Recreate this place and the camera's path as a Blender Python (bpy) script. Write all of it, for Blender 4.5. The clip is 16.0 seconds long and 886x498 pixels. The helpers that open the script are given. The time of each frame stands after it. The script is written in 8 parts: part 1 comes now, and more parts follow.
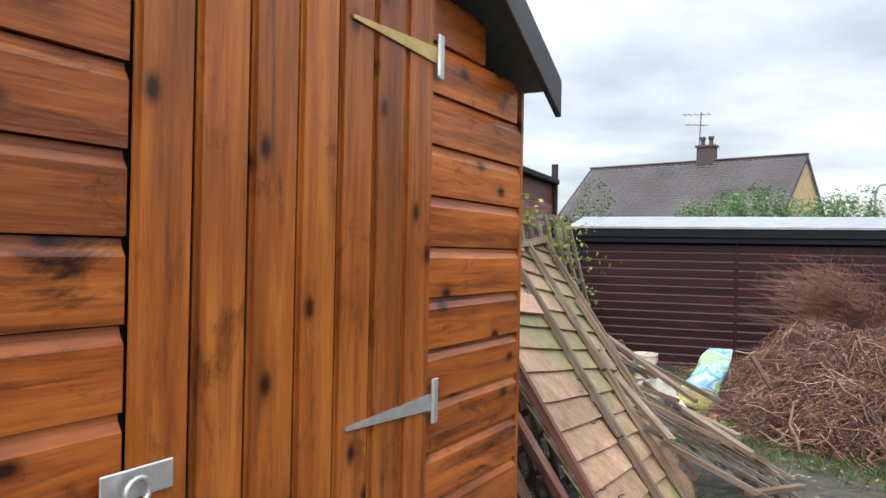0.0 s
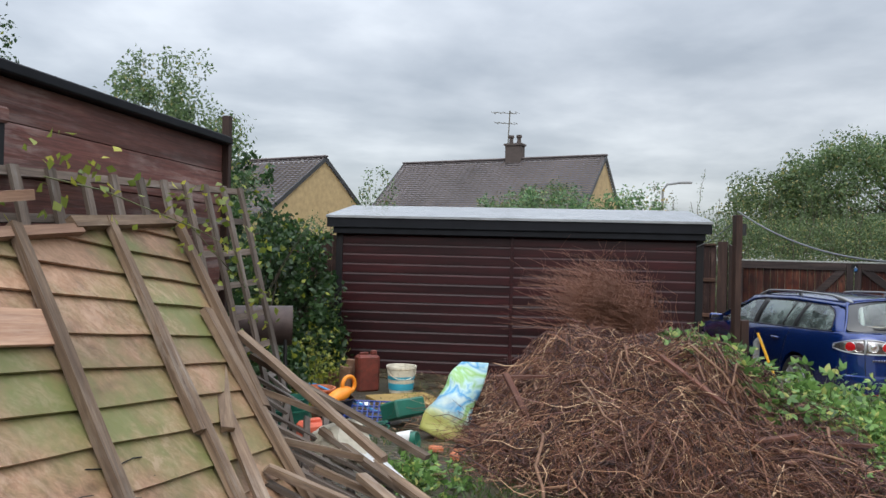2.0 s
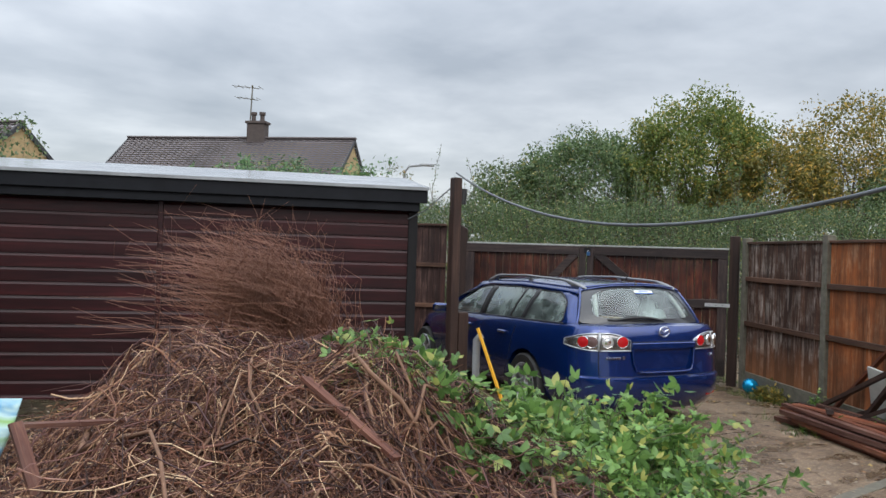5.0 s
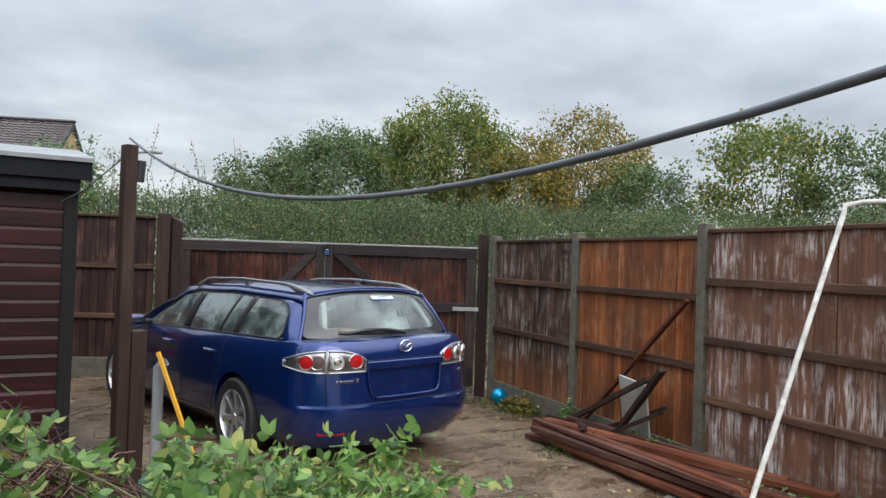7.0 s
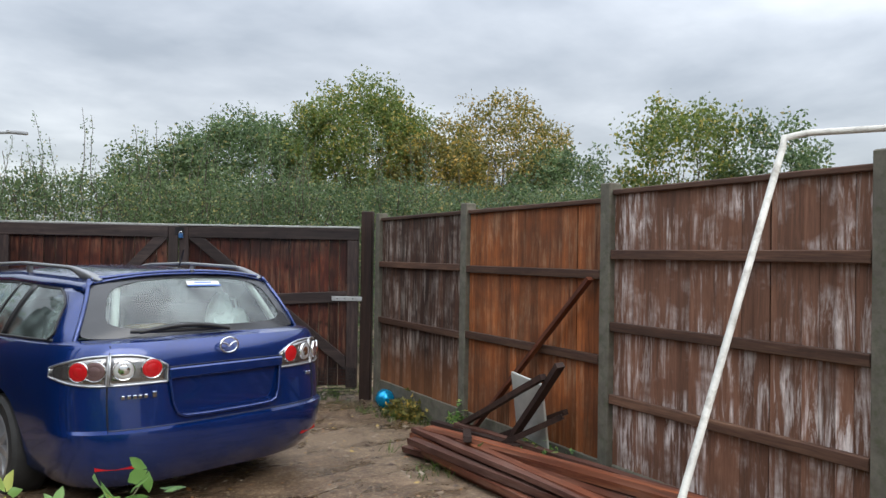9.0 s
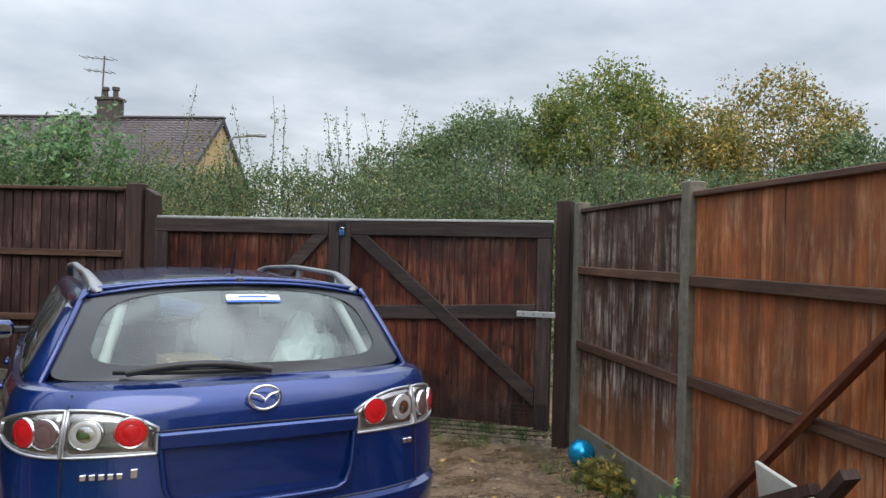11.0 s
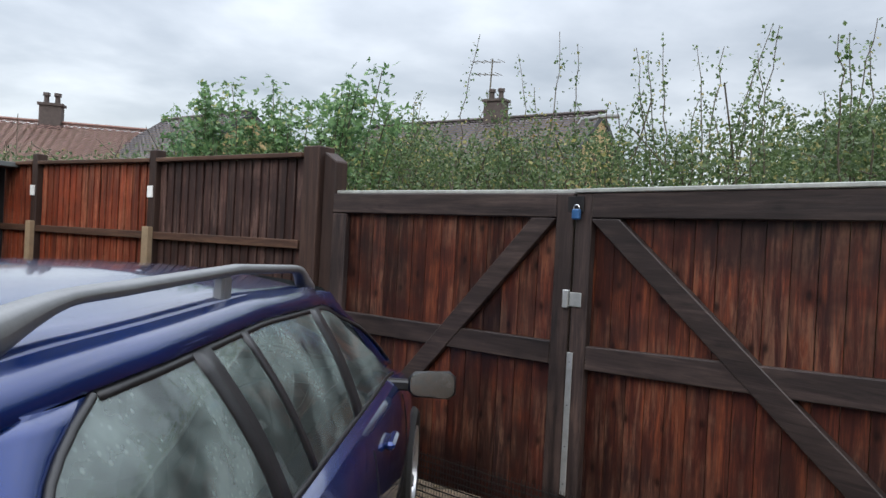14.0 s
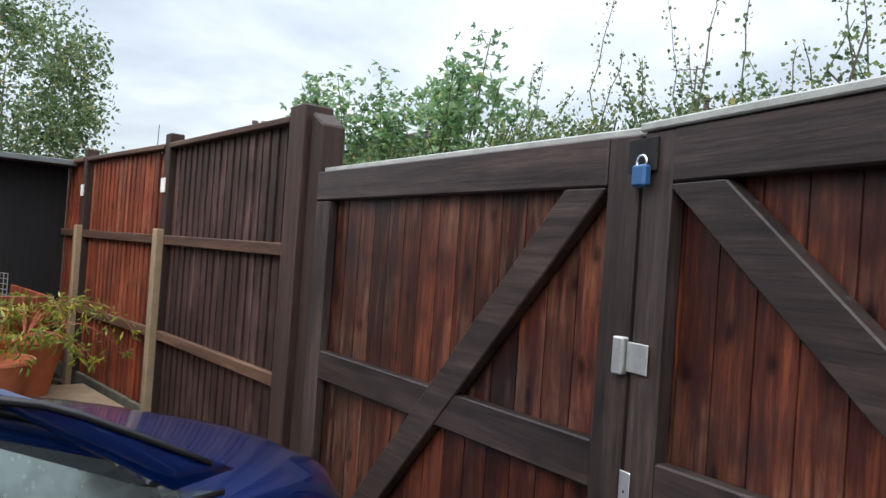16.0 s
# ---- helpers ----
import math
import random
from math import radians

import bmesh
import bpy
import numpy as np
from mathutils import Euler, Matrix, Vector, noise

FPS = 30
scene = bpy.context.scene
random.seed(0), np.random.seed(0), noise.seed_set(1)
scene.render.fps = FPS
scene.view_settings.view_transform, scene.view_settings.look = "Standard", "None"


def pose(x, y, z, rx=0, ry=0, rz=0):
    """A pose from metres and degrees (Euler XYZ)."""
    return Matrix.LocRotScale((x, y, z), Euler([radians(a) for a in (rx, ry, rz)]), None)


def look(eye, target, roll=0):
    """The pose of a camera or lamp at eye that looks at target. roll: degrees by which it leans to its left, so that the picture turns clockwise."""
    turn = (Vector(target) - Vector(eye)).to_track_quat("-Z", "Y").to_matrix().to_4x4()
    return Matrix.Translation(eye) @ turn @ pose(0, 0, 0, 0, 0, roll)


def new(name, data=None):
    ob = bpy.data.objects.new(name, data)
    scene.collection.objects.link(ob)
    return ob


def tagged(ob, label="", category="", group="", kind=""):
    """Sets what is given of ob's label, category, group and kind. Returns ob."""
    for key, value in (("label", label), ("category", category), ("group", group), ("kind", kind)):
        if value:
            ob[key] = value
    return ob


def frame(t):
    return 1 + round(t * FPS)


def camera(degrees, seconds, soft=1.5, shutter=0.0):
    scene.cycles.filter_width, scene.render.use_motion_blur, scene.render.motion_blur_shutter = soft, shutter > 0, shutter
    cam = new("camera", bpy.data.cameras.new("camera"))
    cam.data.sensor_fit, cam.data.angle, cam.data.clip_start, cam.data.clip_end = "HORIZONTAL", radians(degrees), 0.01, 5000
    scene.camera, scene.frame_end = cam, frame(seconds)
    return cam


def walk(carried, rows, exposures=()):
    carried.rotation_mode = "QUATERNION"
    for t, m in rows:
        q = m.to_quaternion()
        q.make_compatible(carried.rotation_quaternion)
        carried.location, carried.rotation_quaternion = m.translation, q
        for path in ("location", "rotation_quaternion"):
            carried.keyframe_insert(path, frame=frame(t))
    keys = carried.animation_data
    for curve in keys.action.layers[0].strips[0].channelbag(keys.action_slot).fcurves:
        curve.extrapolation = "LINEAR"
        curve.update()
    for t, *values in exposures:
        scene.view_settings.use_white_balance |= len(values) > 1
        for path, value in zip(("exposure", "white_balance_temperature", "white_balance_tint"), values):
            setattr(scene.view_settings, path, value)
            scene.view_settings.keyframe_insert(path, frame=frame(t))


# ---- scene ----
cam = camera(61.9, 16.0)
PATH = [
    (0, (0.057, -0.035, 1.996), (0.027, 1.965, 2.004), 1.1),
    (0.5, (0.354, 0.29, 2.015), (0.348, 2.289, 2.027), 1.1),
    (1, (0.666, 0.759, 1.974), (0.789, 2.755, 1.986), 1.5),
    (1.5, (0.995, 1.211, 1.918), (1.302, 3.187, 1.928), 1.5),
    (2, (1.223, 1.647, 1.968), (1.657, 3.599, 1.979), 1.4),
    (2.5, (1.443, 1.932, 1.998), (2.035, 3.842, 2.016), 1.3),
    (3, (1.762, 2.25, 1.897), (2.562, 4.083, 1.92), 1.4),
    (3.5, (2.027, 2.596, 1.88), (2.933, 4.379, 1.898), 1.5),
    (3.7, (2.13, 2.727, 1.876), (3.055, 4.5, 1.891), 1.5),
    (5.8, (3.469, 4.141, 1.797), (4.625, 5.772, 1.816), 1.8),
    (6, (3.601, 4.26, 1.796), (4.808, 5.855, 1.823), 1.7),
    (6.5, (3.882, 4.481, 1.799), (5.242, 5.947, 1.829), 1.9),
    (7, (4.131, 4.607, 1.798), (5.652, 5.905, 1.83), 1.9),
    (7.5, (4.508, 4.692, 1.766), (6.114, 5.884, 1.791), 1.5),
    (8, (4.807, 4.74, 1.685), (6.447, 5.885, 1.706), 1.1),
    (8.2, (4.922, 4.749, 1.682), (6.572, 5.879, 1.699), 0.9),
    (10.3, (6.701, 5.631, 1.649), (8.14, 7.019, 1.669), 0.9),
    (10.5, (6.883, 5.686, 1.683), (8.239, 7.157, 1.698), 1.0),
    (11, (7.381, 5.928, 1.69), (8.537, 7.56, 1.699), 1.4),
    (11.5, (7.781, 6.279, 1.681), (8.749, 8.029, 1.687), 1.8),
    (12, (8.156, 6.644, 1.679), (8.985, 8.465, 1.68), 1.9),
    (12.5, (8.605, 7.051, 1.722), (9.227, 8.952, 1.715), 2.0),
    (13, (8.884, 7.493, 1.700), (9.36, 9.435, 1.688), 2.6),
    (13.5, (9.335, 7.885, 1.700), (9.67, 9.857, 1.679), 2.5),
    (14, (9.655, 8.365, 1.670), (9.806, 10.36, 1.651), 3.0),
    (14.5, (9.934, 8.783, 1.680), (9.991, 10.782, 1.678), 3.2),
    (15, (10.226, 9.298, 1.648), (10.164, 11.297, 1.678), 3.4),
    (15.5, (10.381, 9.818, 1.62), (10.173, 11.807, 1.651), 3.9),
    (16, (10.546, 10.316, 1.622), (10.137, 12.273, 1.64), 4.0),
]
walk(cam, [(t, look(eye, target, roll)) for t, eye, target, roll in PATH],
     [(0.0, 0.5), (0.7, 0.42), (1.5, 0.12), (2.5, 0.0), (3.5, 0.0), (7.0, 0.08), (11.0, 0.14), (13.0, 0.12), (14.5, 0.2), (15.3, 0.3), (16.0, 0.46)])

# ---- light ----
world = bpy.data.worlds.new("overcast")
scene.world = world
world.use_nodes = True


def sky_world():
    nt = world.node_tree
    nt.nodes.clear()
    out = nt.nodes.new("ShaderNodeOutputWorld")
    bg = nt.nodes.new("ShaderNodeBackground")
    sky = nt.nodes.new("ShaderNodeTexSky")
    sky.sky_type, sky.sun_disc = "NISHITA", False
    sky.sun_elevation, sky.sun_rotation = radians(38), radians(150)
    tc = nt.nodes.new("ShaderNodeTexCoord")
    sep = nt.nodes.new("ShaderNodeSeparateXYZ")
    nt.links.new(tc.outputs["Generated"], sep.inputs[0])

    def m(op, a, b=None):
        n = nt.nodes.new("ShaderNodeMath")
        n.operation = op
        for i, v in enumerate((a, b)):
            if v is None:
                continue
            if isinstance(v, (int, float)):
                n.inputs[i].default_value = v
            else:
                nt.links.new(v, n.inputs[i])
        return n.outputs[0]
    zz = m("ADD", m("MAXIMUM", sep.outputs[2], 0.0), 0.16)
    comb = nt.nodes.new("ShaderNodeCombineXYZ")
    nt.links.new(m("DIVIDE", sep.outputs[0], zz), comb.inputs[0])
    nt.links.new(m("DIVIDE", sep.outputs[1], zz), comb.inputs[1])
    big = nt.nodes.new("ShaderNodeTexNoise")
    big.inputs["Scale"].default_value, big.inputs["Detail"].default_value = 0.85, 6
    big.inputs["Roughness"].default_value, big.inputs["Distortion"].default_value = 0.5, 0.3
    small = nt.nodes.new("ShaderNodeTexNoise")
    small.inputs["Scale"].default_value, small.inputs["Detail"].default_value = 2.6, 5
    for n in (big, small):
        nt.links.new(comb.outputs[0], n.inputs["Vector"])
    mixn = m("ADD", m("MULTIPLY", big.outputs["Fac"], 0.74), m("MULTIPLY", small.outputs["Fac"], 0.26))
    ramp = nt.nodes.new("ShaderNodeValToRGB")
    el = ramp.color_ramp.elements
    el[0].position, el[0].color = 0.36, (0.37, 0.40, 0.44, 1)
    el[1].position, el[1].color = 0.66, (0.83, 0.86, 0.89, 1)
    e = ramp.color_ramp.elements.new(0.5)
    e.color = (0.55, 0.58, 0.62, 1)
    nt.links.new(mixn, ramp.inputs[0])
    scl = nt.nodes.new("ShaderNodeMix")
    scl.data_type = "RGBA"
    scl.inputs[0].default_value = 0.03
    nt.links.new(ramp.outputs[0], scl.inputs[6])
    nt.links.new(sky.outputs[0], scl.inputs[7])
    nt.links.new(scl.outputs[2], bg.inputs[0])
    up = m("MULTIPLY", m("MULTIPLY", sep.outputs[2], sep.outputs[2]), 4.0)
    nt.links.new(m("MULTIPLY", m("ADD", up, 0.88), SKY), bg.inputs[1])
    nt.links.new(bg.outputs[0], out.inputs[0])


SKY = 0.95
sky_world()
sun = new("sun", bpy.data.lights.new("sun", "SUN"))
sun.data.energy, sun.data.angle, sun.data.color = 1.5, radians(40), (1.0, 0.97, 0.92)
sun.matrix_world = look((-6, -14, 12), (0, 0, 0))


# ---- materials ----
class Mat:
    """A node material that is put together step by step."""

    def __init__(self, name, rough=0.6, metal=0.0, spec=0.5):
        self.m = bpy.data.materials.new(name)
        self.m.use_nodes = True
        self.nt = self.m.node_tree
        self.b = self.nt.nodes["Principled BSDF"]
        self.b.inputs["Roughness"].default_value = rough
        self.b.inputs["Metallic"].default_value = metal
        self.b.inputs["Specular IOR Level"].default_value = spec
        self.tc = self.nt.nodes.new("ShaderNodeTexCoord")
        self.oi = self.nt.nodes.new("ShaderNodeObjectInfo")

    def link(self, a, b):
        self.nt.links.new(a, b)

    def coords(self, scale=(1, 1, 1), world_space=False, shift=True):
        mp = self.nt.nodes.new("ShaderNodeMapping")
        mp.inputs["Scale"].default_value = scale
        if world_space:
            g = self.nt.nodes.new("ShaderNodeNewGeometry")
            self.link(g.outputs["Position"], mp.inputs[0])
        else:
            self.link(self.tc.outputs["Object"], mp.inputs[0])
            if shift:
                mu = self.nt.nodes.new("ShaderNodeMath")
                mu.operation = "MULTIPLY"
                mu.inputs[1].default_value = 37.0
                self.link(self.oi.outputs["Random"], mu.inputs[0])
                self.link(mu.outputs[0], mp.inputs["Location"])
        return mp.outputs[0]

    def noise(self, vec, scale, detail=4, rough=0.6, dist=0.0):
        n = self.nt.nodes.new("ShaderNodeTexNoise")
        n.inputs["Scale"].default_value, n.inputs["Detail"].default_value = scale, detail
        n.inputs["Roughness"].default_value, n.inputs["Distortion"].default_value = rough, dist
        self.link(vec, n.inputs["Vector"])
        return n.outputs["Fac"]

    def ramp(self, fac, stops):
        r = self.nt.nodes.new("ShaderNodeValToRGB")
        el = r.color_ramp.elements
        while len(el) < len(stops):
            el.new(0.5)
        for e, (p, c) in zip(el, stops):
            e.position = p
            e.color = (*c, 1) if len(c) == 3 else c
        self.link(fac, r.inputs[0])
        return r.outputs[0]

    def grey(self, fac, a, b):
        if a > b:
            return self.ramp(fac, [(b, (1, 1, 1)), (a, (0, 0, 0))])
        return self.ramp(fac, [(a, (0, 0, 0)), (b, (1, 1, 1))])

    def mix(self, fac, a, b, mode="MIX"):
        n = self.nt.nodes.new("ShaderNodeMix")
        n.data_type, n.blend_type = "RGBA", mode
        for i, v in ((0, fac), (6, a), (7, b)):
            if isinstance(v, (int, float)):
                n.inputs[i].default_value = v
            elif isinstance(v, tuple):
                n.inputs[i].default_value = (*v, 1)
            else:
                self.link(v, n.inputs[i])
        return n.outputs[2]

    def math(self, op, a, b):
        n = self.nt.nodes.new("ShaderNodeMath")
        n.operation = op
        for i, v in ((0, a), (1, b)):
            if isinstance(v, (int, float)):
                n.inputs[i].default_value = v
            else:
                self.link(v, n.inputs[i])
        return n.outputs[0]

    def island(self):
        g = self.nt.nodes.new("ShaderNodeNewGeometry")
        return g.outputs["Random Per Island"]

    def color(self, c):
        if isinstance(c, tuple):
            self.b.inputs["Base Color"].default_value = (*c, 1)
        else:
            self.link(c, self.b.inputs["Base Color"])
        return self

    def rough(self, fac, lo, hi):
        n = self.nt.nodes.new("ShaderNodeMapRange")
        n.inputs[3].default_value, n.inputs[4].default_value = lo, hi
        self.link(fac, n.inputs[0])
        self.link(n.outputs[0], self.b.inputs["Roughness"])
        return self

    def bump(self, fac, strength=0.3, dist=0.01):
        n = self.nt.nodes.new("ShaderNodeBump")
        n.inputs["Strength"].default_value, n.inputs["Distance"].default_value = strength, dist
        self.link(fac, n.inputs["Height"])
        self.link(n.outputs[0], self.b.inputs["Normal"])
        return self


def wood(name, dark, mid, light, axis=2, rough=0.55, knots=0.0, bloom=0.0, bloom_color=(0.5, 0.46, 0.42), spread=0.35, stain=None, stain_amt=0.5, grain=9.0, bump=0.35, low=None, burn=0.0):
    """Boards: grain along the axis, board to board shift, knots, pale bloom, patches of a stain."""
    m = Mat(name, rough, 0.0, 0.3)
    s = [grain, grain, grain]
    s[axis] = grain * 0.07
    v = m.coords(tuple(s))
    g = m.math("ADD", m.math("MULTIPLY", m.noise(v, 1.6, 6, 0.65, 0.6), 0.55), m.math("MULTIPLY", m.noise(v, 5.5, 5, 0.7, 1.2), 0.45))
    s2 = [grain * 6] * 3
    s2[axis] = grain * 0.25
    fine = m.noise(m.coords(tuple(s2)), 1.0, 3, 0.7, 0.2)
    c = m.ramp(g, [(0.36, dark), (0.5, mid), (0.64, light)])
    c = m.mix(m.math("MULTIPLY", m.grey(fine, 0.45, 0.75), 0.55), c, dark, "MIX")
    patch = m.noise(m.coords((1, 1, 1)), 1.7, 4, 0.6)
    c = m.mix(m.grey(patch, 0.42, 0.75), c, m.mix(0.55, c, dark))
    if burn:
        us = [5.5, 5.5, 5.5]
        us[axis] = 2.4
        un = m.noise(m.coords(tuple(us)), 1.3, 6, 0.75, 0.8)
        c = m.mix(m.math("MULTIPLY", m.grey(m.math("ADD", un, m.math("MULTIPLY", fine, 0.12)), 0.62, 0.76), burn), c, tuple(x * 0.3 for x in dark))
    if stain:
        pn = m.noise(m.coords((1.2, 1.2, 1.2), world_space=True), 1.3, 5, 0.65)
        c = m.mix(m.math("MULTIPLY", m.grey(pn, 0.42, 0.62), stain_amt), c, stain)
    if bloom:
        bs = [22.0, 22.0, 22.0]
        bs[axis] = 2.2
        bn = m.noise(m.coords(tuple(bs)), 1.0, 5, 0.75, 0.5)
        b2 = m.noise(m.coords((1.5, 1.5, 2.5), world_space=True), 1.2, 4, 0.6)
        amt = m.math("MULTIPLY", m.grey(bn, 0.47, 0.62), m.grey(b2, 0.40, 0.60))
        c = m.mix(m.math("MULTIPLY", amt, bloom), c, bloom_color)
    if low:
        g2 = m.nt.nodes.new("ShaderNodeSeparateXYZ")
        m.link(m.tc.outputs["Object"], g2.inputs[0])
        lf = m.nt.nodes.new("ShaderNodeMapRange")
        lf.inputs[1].default_value, lf.inputs[2].default_value = low[0], low[1]
        m.link(m.math("ADD", g2.outputs[2], m.math("MULTIPLY", patch, 0.35)), lf.inputs[0])
        c = m.mix(lf.outputs[0], low[2], c)
    if knots:
        kv = m.nt.nodes.new("ShaderNodeTexVoronoi")
        kv.voronoi_dimensions = "2D"
        kv.inputs["Scale"].default_value = 5.0
        sp = m.nt.nodes.new("ShaderNodeSeparateXYZ")
        cb = m.nt.nodes.new("ShaderNodeCombineXYZ")
        ks = [1.0, 1.0, 1.0]
        ks[axis] = 0.62
        m.link(m.coords(tuple(ks)), sp.inputs[0])
        m.link(sp.outputs[0], cb.inputs[0])
        m.link(sp.outputs[2], cb.inputs[1])
        m.link(cb.outputs[0], kv.inputs["Vector"])
        kf = m.ramp(m.math("ADD", kv.outputs["Distance"], m.math("MULTIPLY", fine, 0.06)), [(0.06, (1, 1, 1)), (0.10, (0.55, 0.55, 0.55)), (0.13, (0.2, 0.2, 0.2)), (0.26, (0, 0, 0))])
        c = m.mix(m.math("MULTIPLY", kf, knots), c, tuple(x * 0.22 for x in dark))
    hv = m.nt.nodes.new("ShaderNodeHueSaturation")
    hr = m.nt.nodes.new("ShaderNodeMapRange")
    hr.inputs[3].default_value, hr.inputs[4].default_value = 1 - spread, 1 + spread
    m.link(m.oi.outputs["Random"], hr.inputs[0])
    m.link(hr.outputs[0], hv.inputs["Value"])
    m.link(c, hv.inputs["Color"])
    m.color(hv.outputs[0])
    m.rough(g, rough - 0.12, rough + 0.15)
    m.bump(m.math("ADD", fine, g), bump, 0.004)
    return m.m


def plain(name, col, rough=0.5, metal=0.0, var=0.25, scale=6.0, bump=0.15, dirt=None, spec=0.5):
    m = Mat(name, rough, metal, spec)
    n1 = m.noise(m.coords(), scale, 5, 0.6)
    n2 = m.noise(m.coords(), scale * 9, 3, 0.6)
    c = m.mix(m.grey(n1, 0.3, 0.75), tuple(min(1, x * (1 + var)) for x in col), tuple(x * (1 - var) for x in col))
    c = m.mix(m.math("MULTIPLY", m.grey(n2, 0.5, 0.7), var), c, tuple(x * 0.6 for x in col))
    if dirt:
        n3 = m.noise(m.coords(), scale * 2.3, 5, 0.7)
        c = m.mix(m.math("MULTIPLY", m.grey(n3, 0.5, 0.68), 0.7), c, dirt)
    m.color(c)
    m.rough(n1, max(0.02, rough - 0.1), min(1, rough + 0.12))
    if bump:
        m.bump(n2, bump, 0.004)
    return m.m


def leafmat(name, dark, light, yellow=None, yamt=0.1, rough=0.42, wide=None):
    m = Mat(name, rough)
    isl = m.island()
    stops = [(0.0, dark), (0.7, light)]
    if yellow:
        stops += [(0.985 - yamt, light), (1.0 - yamt * 0.5, yellow)]
    c = m.ramp(isl, stops)
    n = m.noise(m.coords((1, 1, 1), world_space=True), 1.1 if wide is None else wide, 3, 0.6)
    c = m.mix(m.grey(n, 0.38, 0.66), c, m.mix(0.45, c, dark))
    m.color(c)
    m.b.inputs["Transmission Weight"].default_value = 0.0
    tr = m.nt.nodes.new("ShaderNodeBsdfTranslucent")
    m.link(c, tr.inputs[0])
    mx = m.nt.nodes.new("ShaderNodeMixShader")
    mx.inputs[0].default_value = 0.42
    out = m.nt.nodes["Material Output"]
    m.link(m.b.outputs[0], mx.inputs[1])
    m.link(tr.outputs[0], mx.inputs[2])
    m.link(mx.outputs[0], out.inputs[0])
    return m.m


M_SHED = wood("orange_stained_pine", (0.085, 0.020, 0.006), (0.33, 0.088, 0.016), (0.48, 0.15, 0.03), 0, 0.30, 1.0, spread=0.2, grain=6, burn=1.0)
M_SHEDV = wood("orange_stained_pine_door", (0.12, 0.033, 0.008), (0.30, 0.085, 0.015), (0.43, 0.145, 0.028), 2, 0.30, 1.0, spread=0.12, grain=6, burn=0.8)
M_BARGE = plain("painted_bargeboard", (0.0352, 0.03712, 0.03968), 0.6)
M_BROWN = wood("brown_stained_cladding", (0.010, 0.0028, 0.0040), (0.028, 0.0046, 0.0058), (0.052, 0.0085, 0.010), 0, 0.45, 0, spread=0.22, grain=4)
M_BLACK = wood("black_painted_timber", (0.004, 0.004, 0.005), (0.009, 0.008, 0.009), (0.018, 0.014, 0.014), 2, 0.7, 0, spread=0.15, grain=6)
M_GATEB = wood("dark_oiled_gate_boards", (0.016, 0.0065, 0.006), (0.060, 0.0155, 0.010), (0.20, 0.056, 0.024), 2, 0.36, 0.8, 0.3, (0.30, 0.16, 0.10), spread=0.3, grain=9, stain=(0.017, 0.009, 0.0085), stain_amt=0.92)
M_GATEF = wood("near_black_gate_frame", (0.013, 0.010, 0.010), (0.034, 0.024, 0.022), (0.070, 0.048, 0.043), 0, 0.45, 0.35, 0.12, (0.13, 0.09, 0.07), spread=0.2, grain=8)
M_GATEFV = wood("near_black_gate_stile", (0.013, 0.010, 0.010), (0.034, 0.024, 0.022), (0.070, 0.048, 0.043), 2, 0.45, 0.35, 0.25, (0.16, 0.10, 0.08), spread=0.2, grain=8)
M_FDARK = wood("fence_dark_weathered", (0.0224, 0.012, 0.0084), (0.072, 0.033, 0.0196), (0.136, 0.063, 0.035), 2, 0.62, 0, 0.75, (0.448, 0.39, 0.336), 0.35, low=(0.35, 0.95, (0.24, 0.0975, 0.0392)))
M_FORANGE = wood("fence_orange_brown", (0.1211, 0.03856, 0.01339), (0.3028, 0.09112, 0.02529), (0.4644, 0.1491, 0.04462), 2, 0.6, 0, 0.25, (0.7268, 0.4909, 0.2975), 0.35, stain=(0.111, 0.04558, 0.02231), stain_amt=0.7)
M_FBLOOM = wood("fence_pale_bloom", (0.0972, 0.04752, 0.03024), (0.1836, 0.0864, 0.05184), (0.2592, 0.1296, 0.08208), 2, 0.62, 0, 0.95, (0.7344, 0.648, 0.6048), 0.2)
M_FLEFT = wood("fence_red_brown", (0.06, 0.016, 0.0084), (0.2, 0.0352, 0.014), (0.38, 0.08, 0.028), 2, 0.6, 0, 0.35, (0.6, 0.256, 0.14), 0.35, stain=(0.06, 0.0192, 0.0112), stain_amt=0.5)
M_FLDARK = wood("fence_dark_brown", (0.018, 0.010, 0.009), (0.036, 0.017, 0.014), (0.068, 0.028, 0.021), 2, 0.6, 0, 0.35, (0.272, 0.165, 0.135), 0.3)
M_RAIL = wood("fence_rail", (0.039, 0.0208, 0.0143), (0.091, 0.0455, 0.0286), (0.156, 0.0845, 0.052), 0, 0.62, 0, spread=0.3)
M_POST = plain("weathered_timber_post", (0.119, 0.1071, 0.0819), 0.8, var=0.3, scale=9, dirt=(0.06545, 0.0756, 0.0378))
M_POSTD = wood("dark_post", (0.0156, 0.0091, 0.0078), (0.039, 0.0208, 0.0156), (0.065, 0.0364, 0.026), 2, 0.6, 0, spread=0.2)
M_GROUND = None


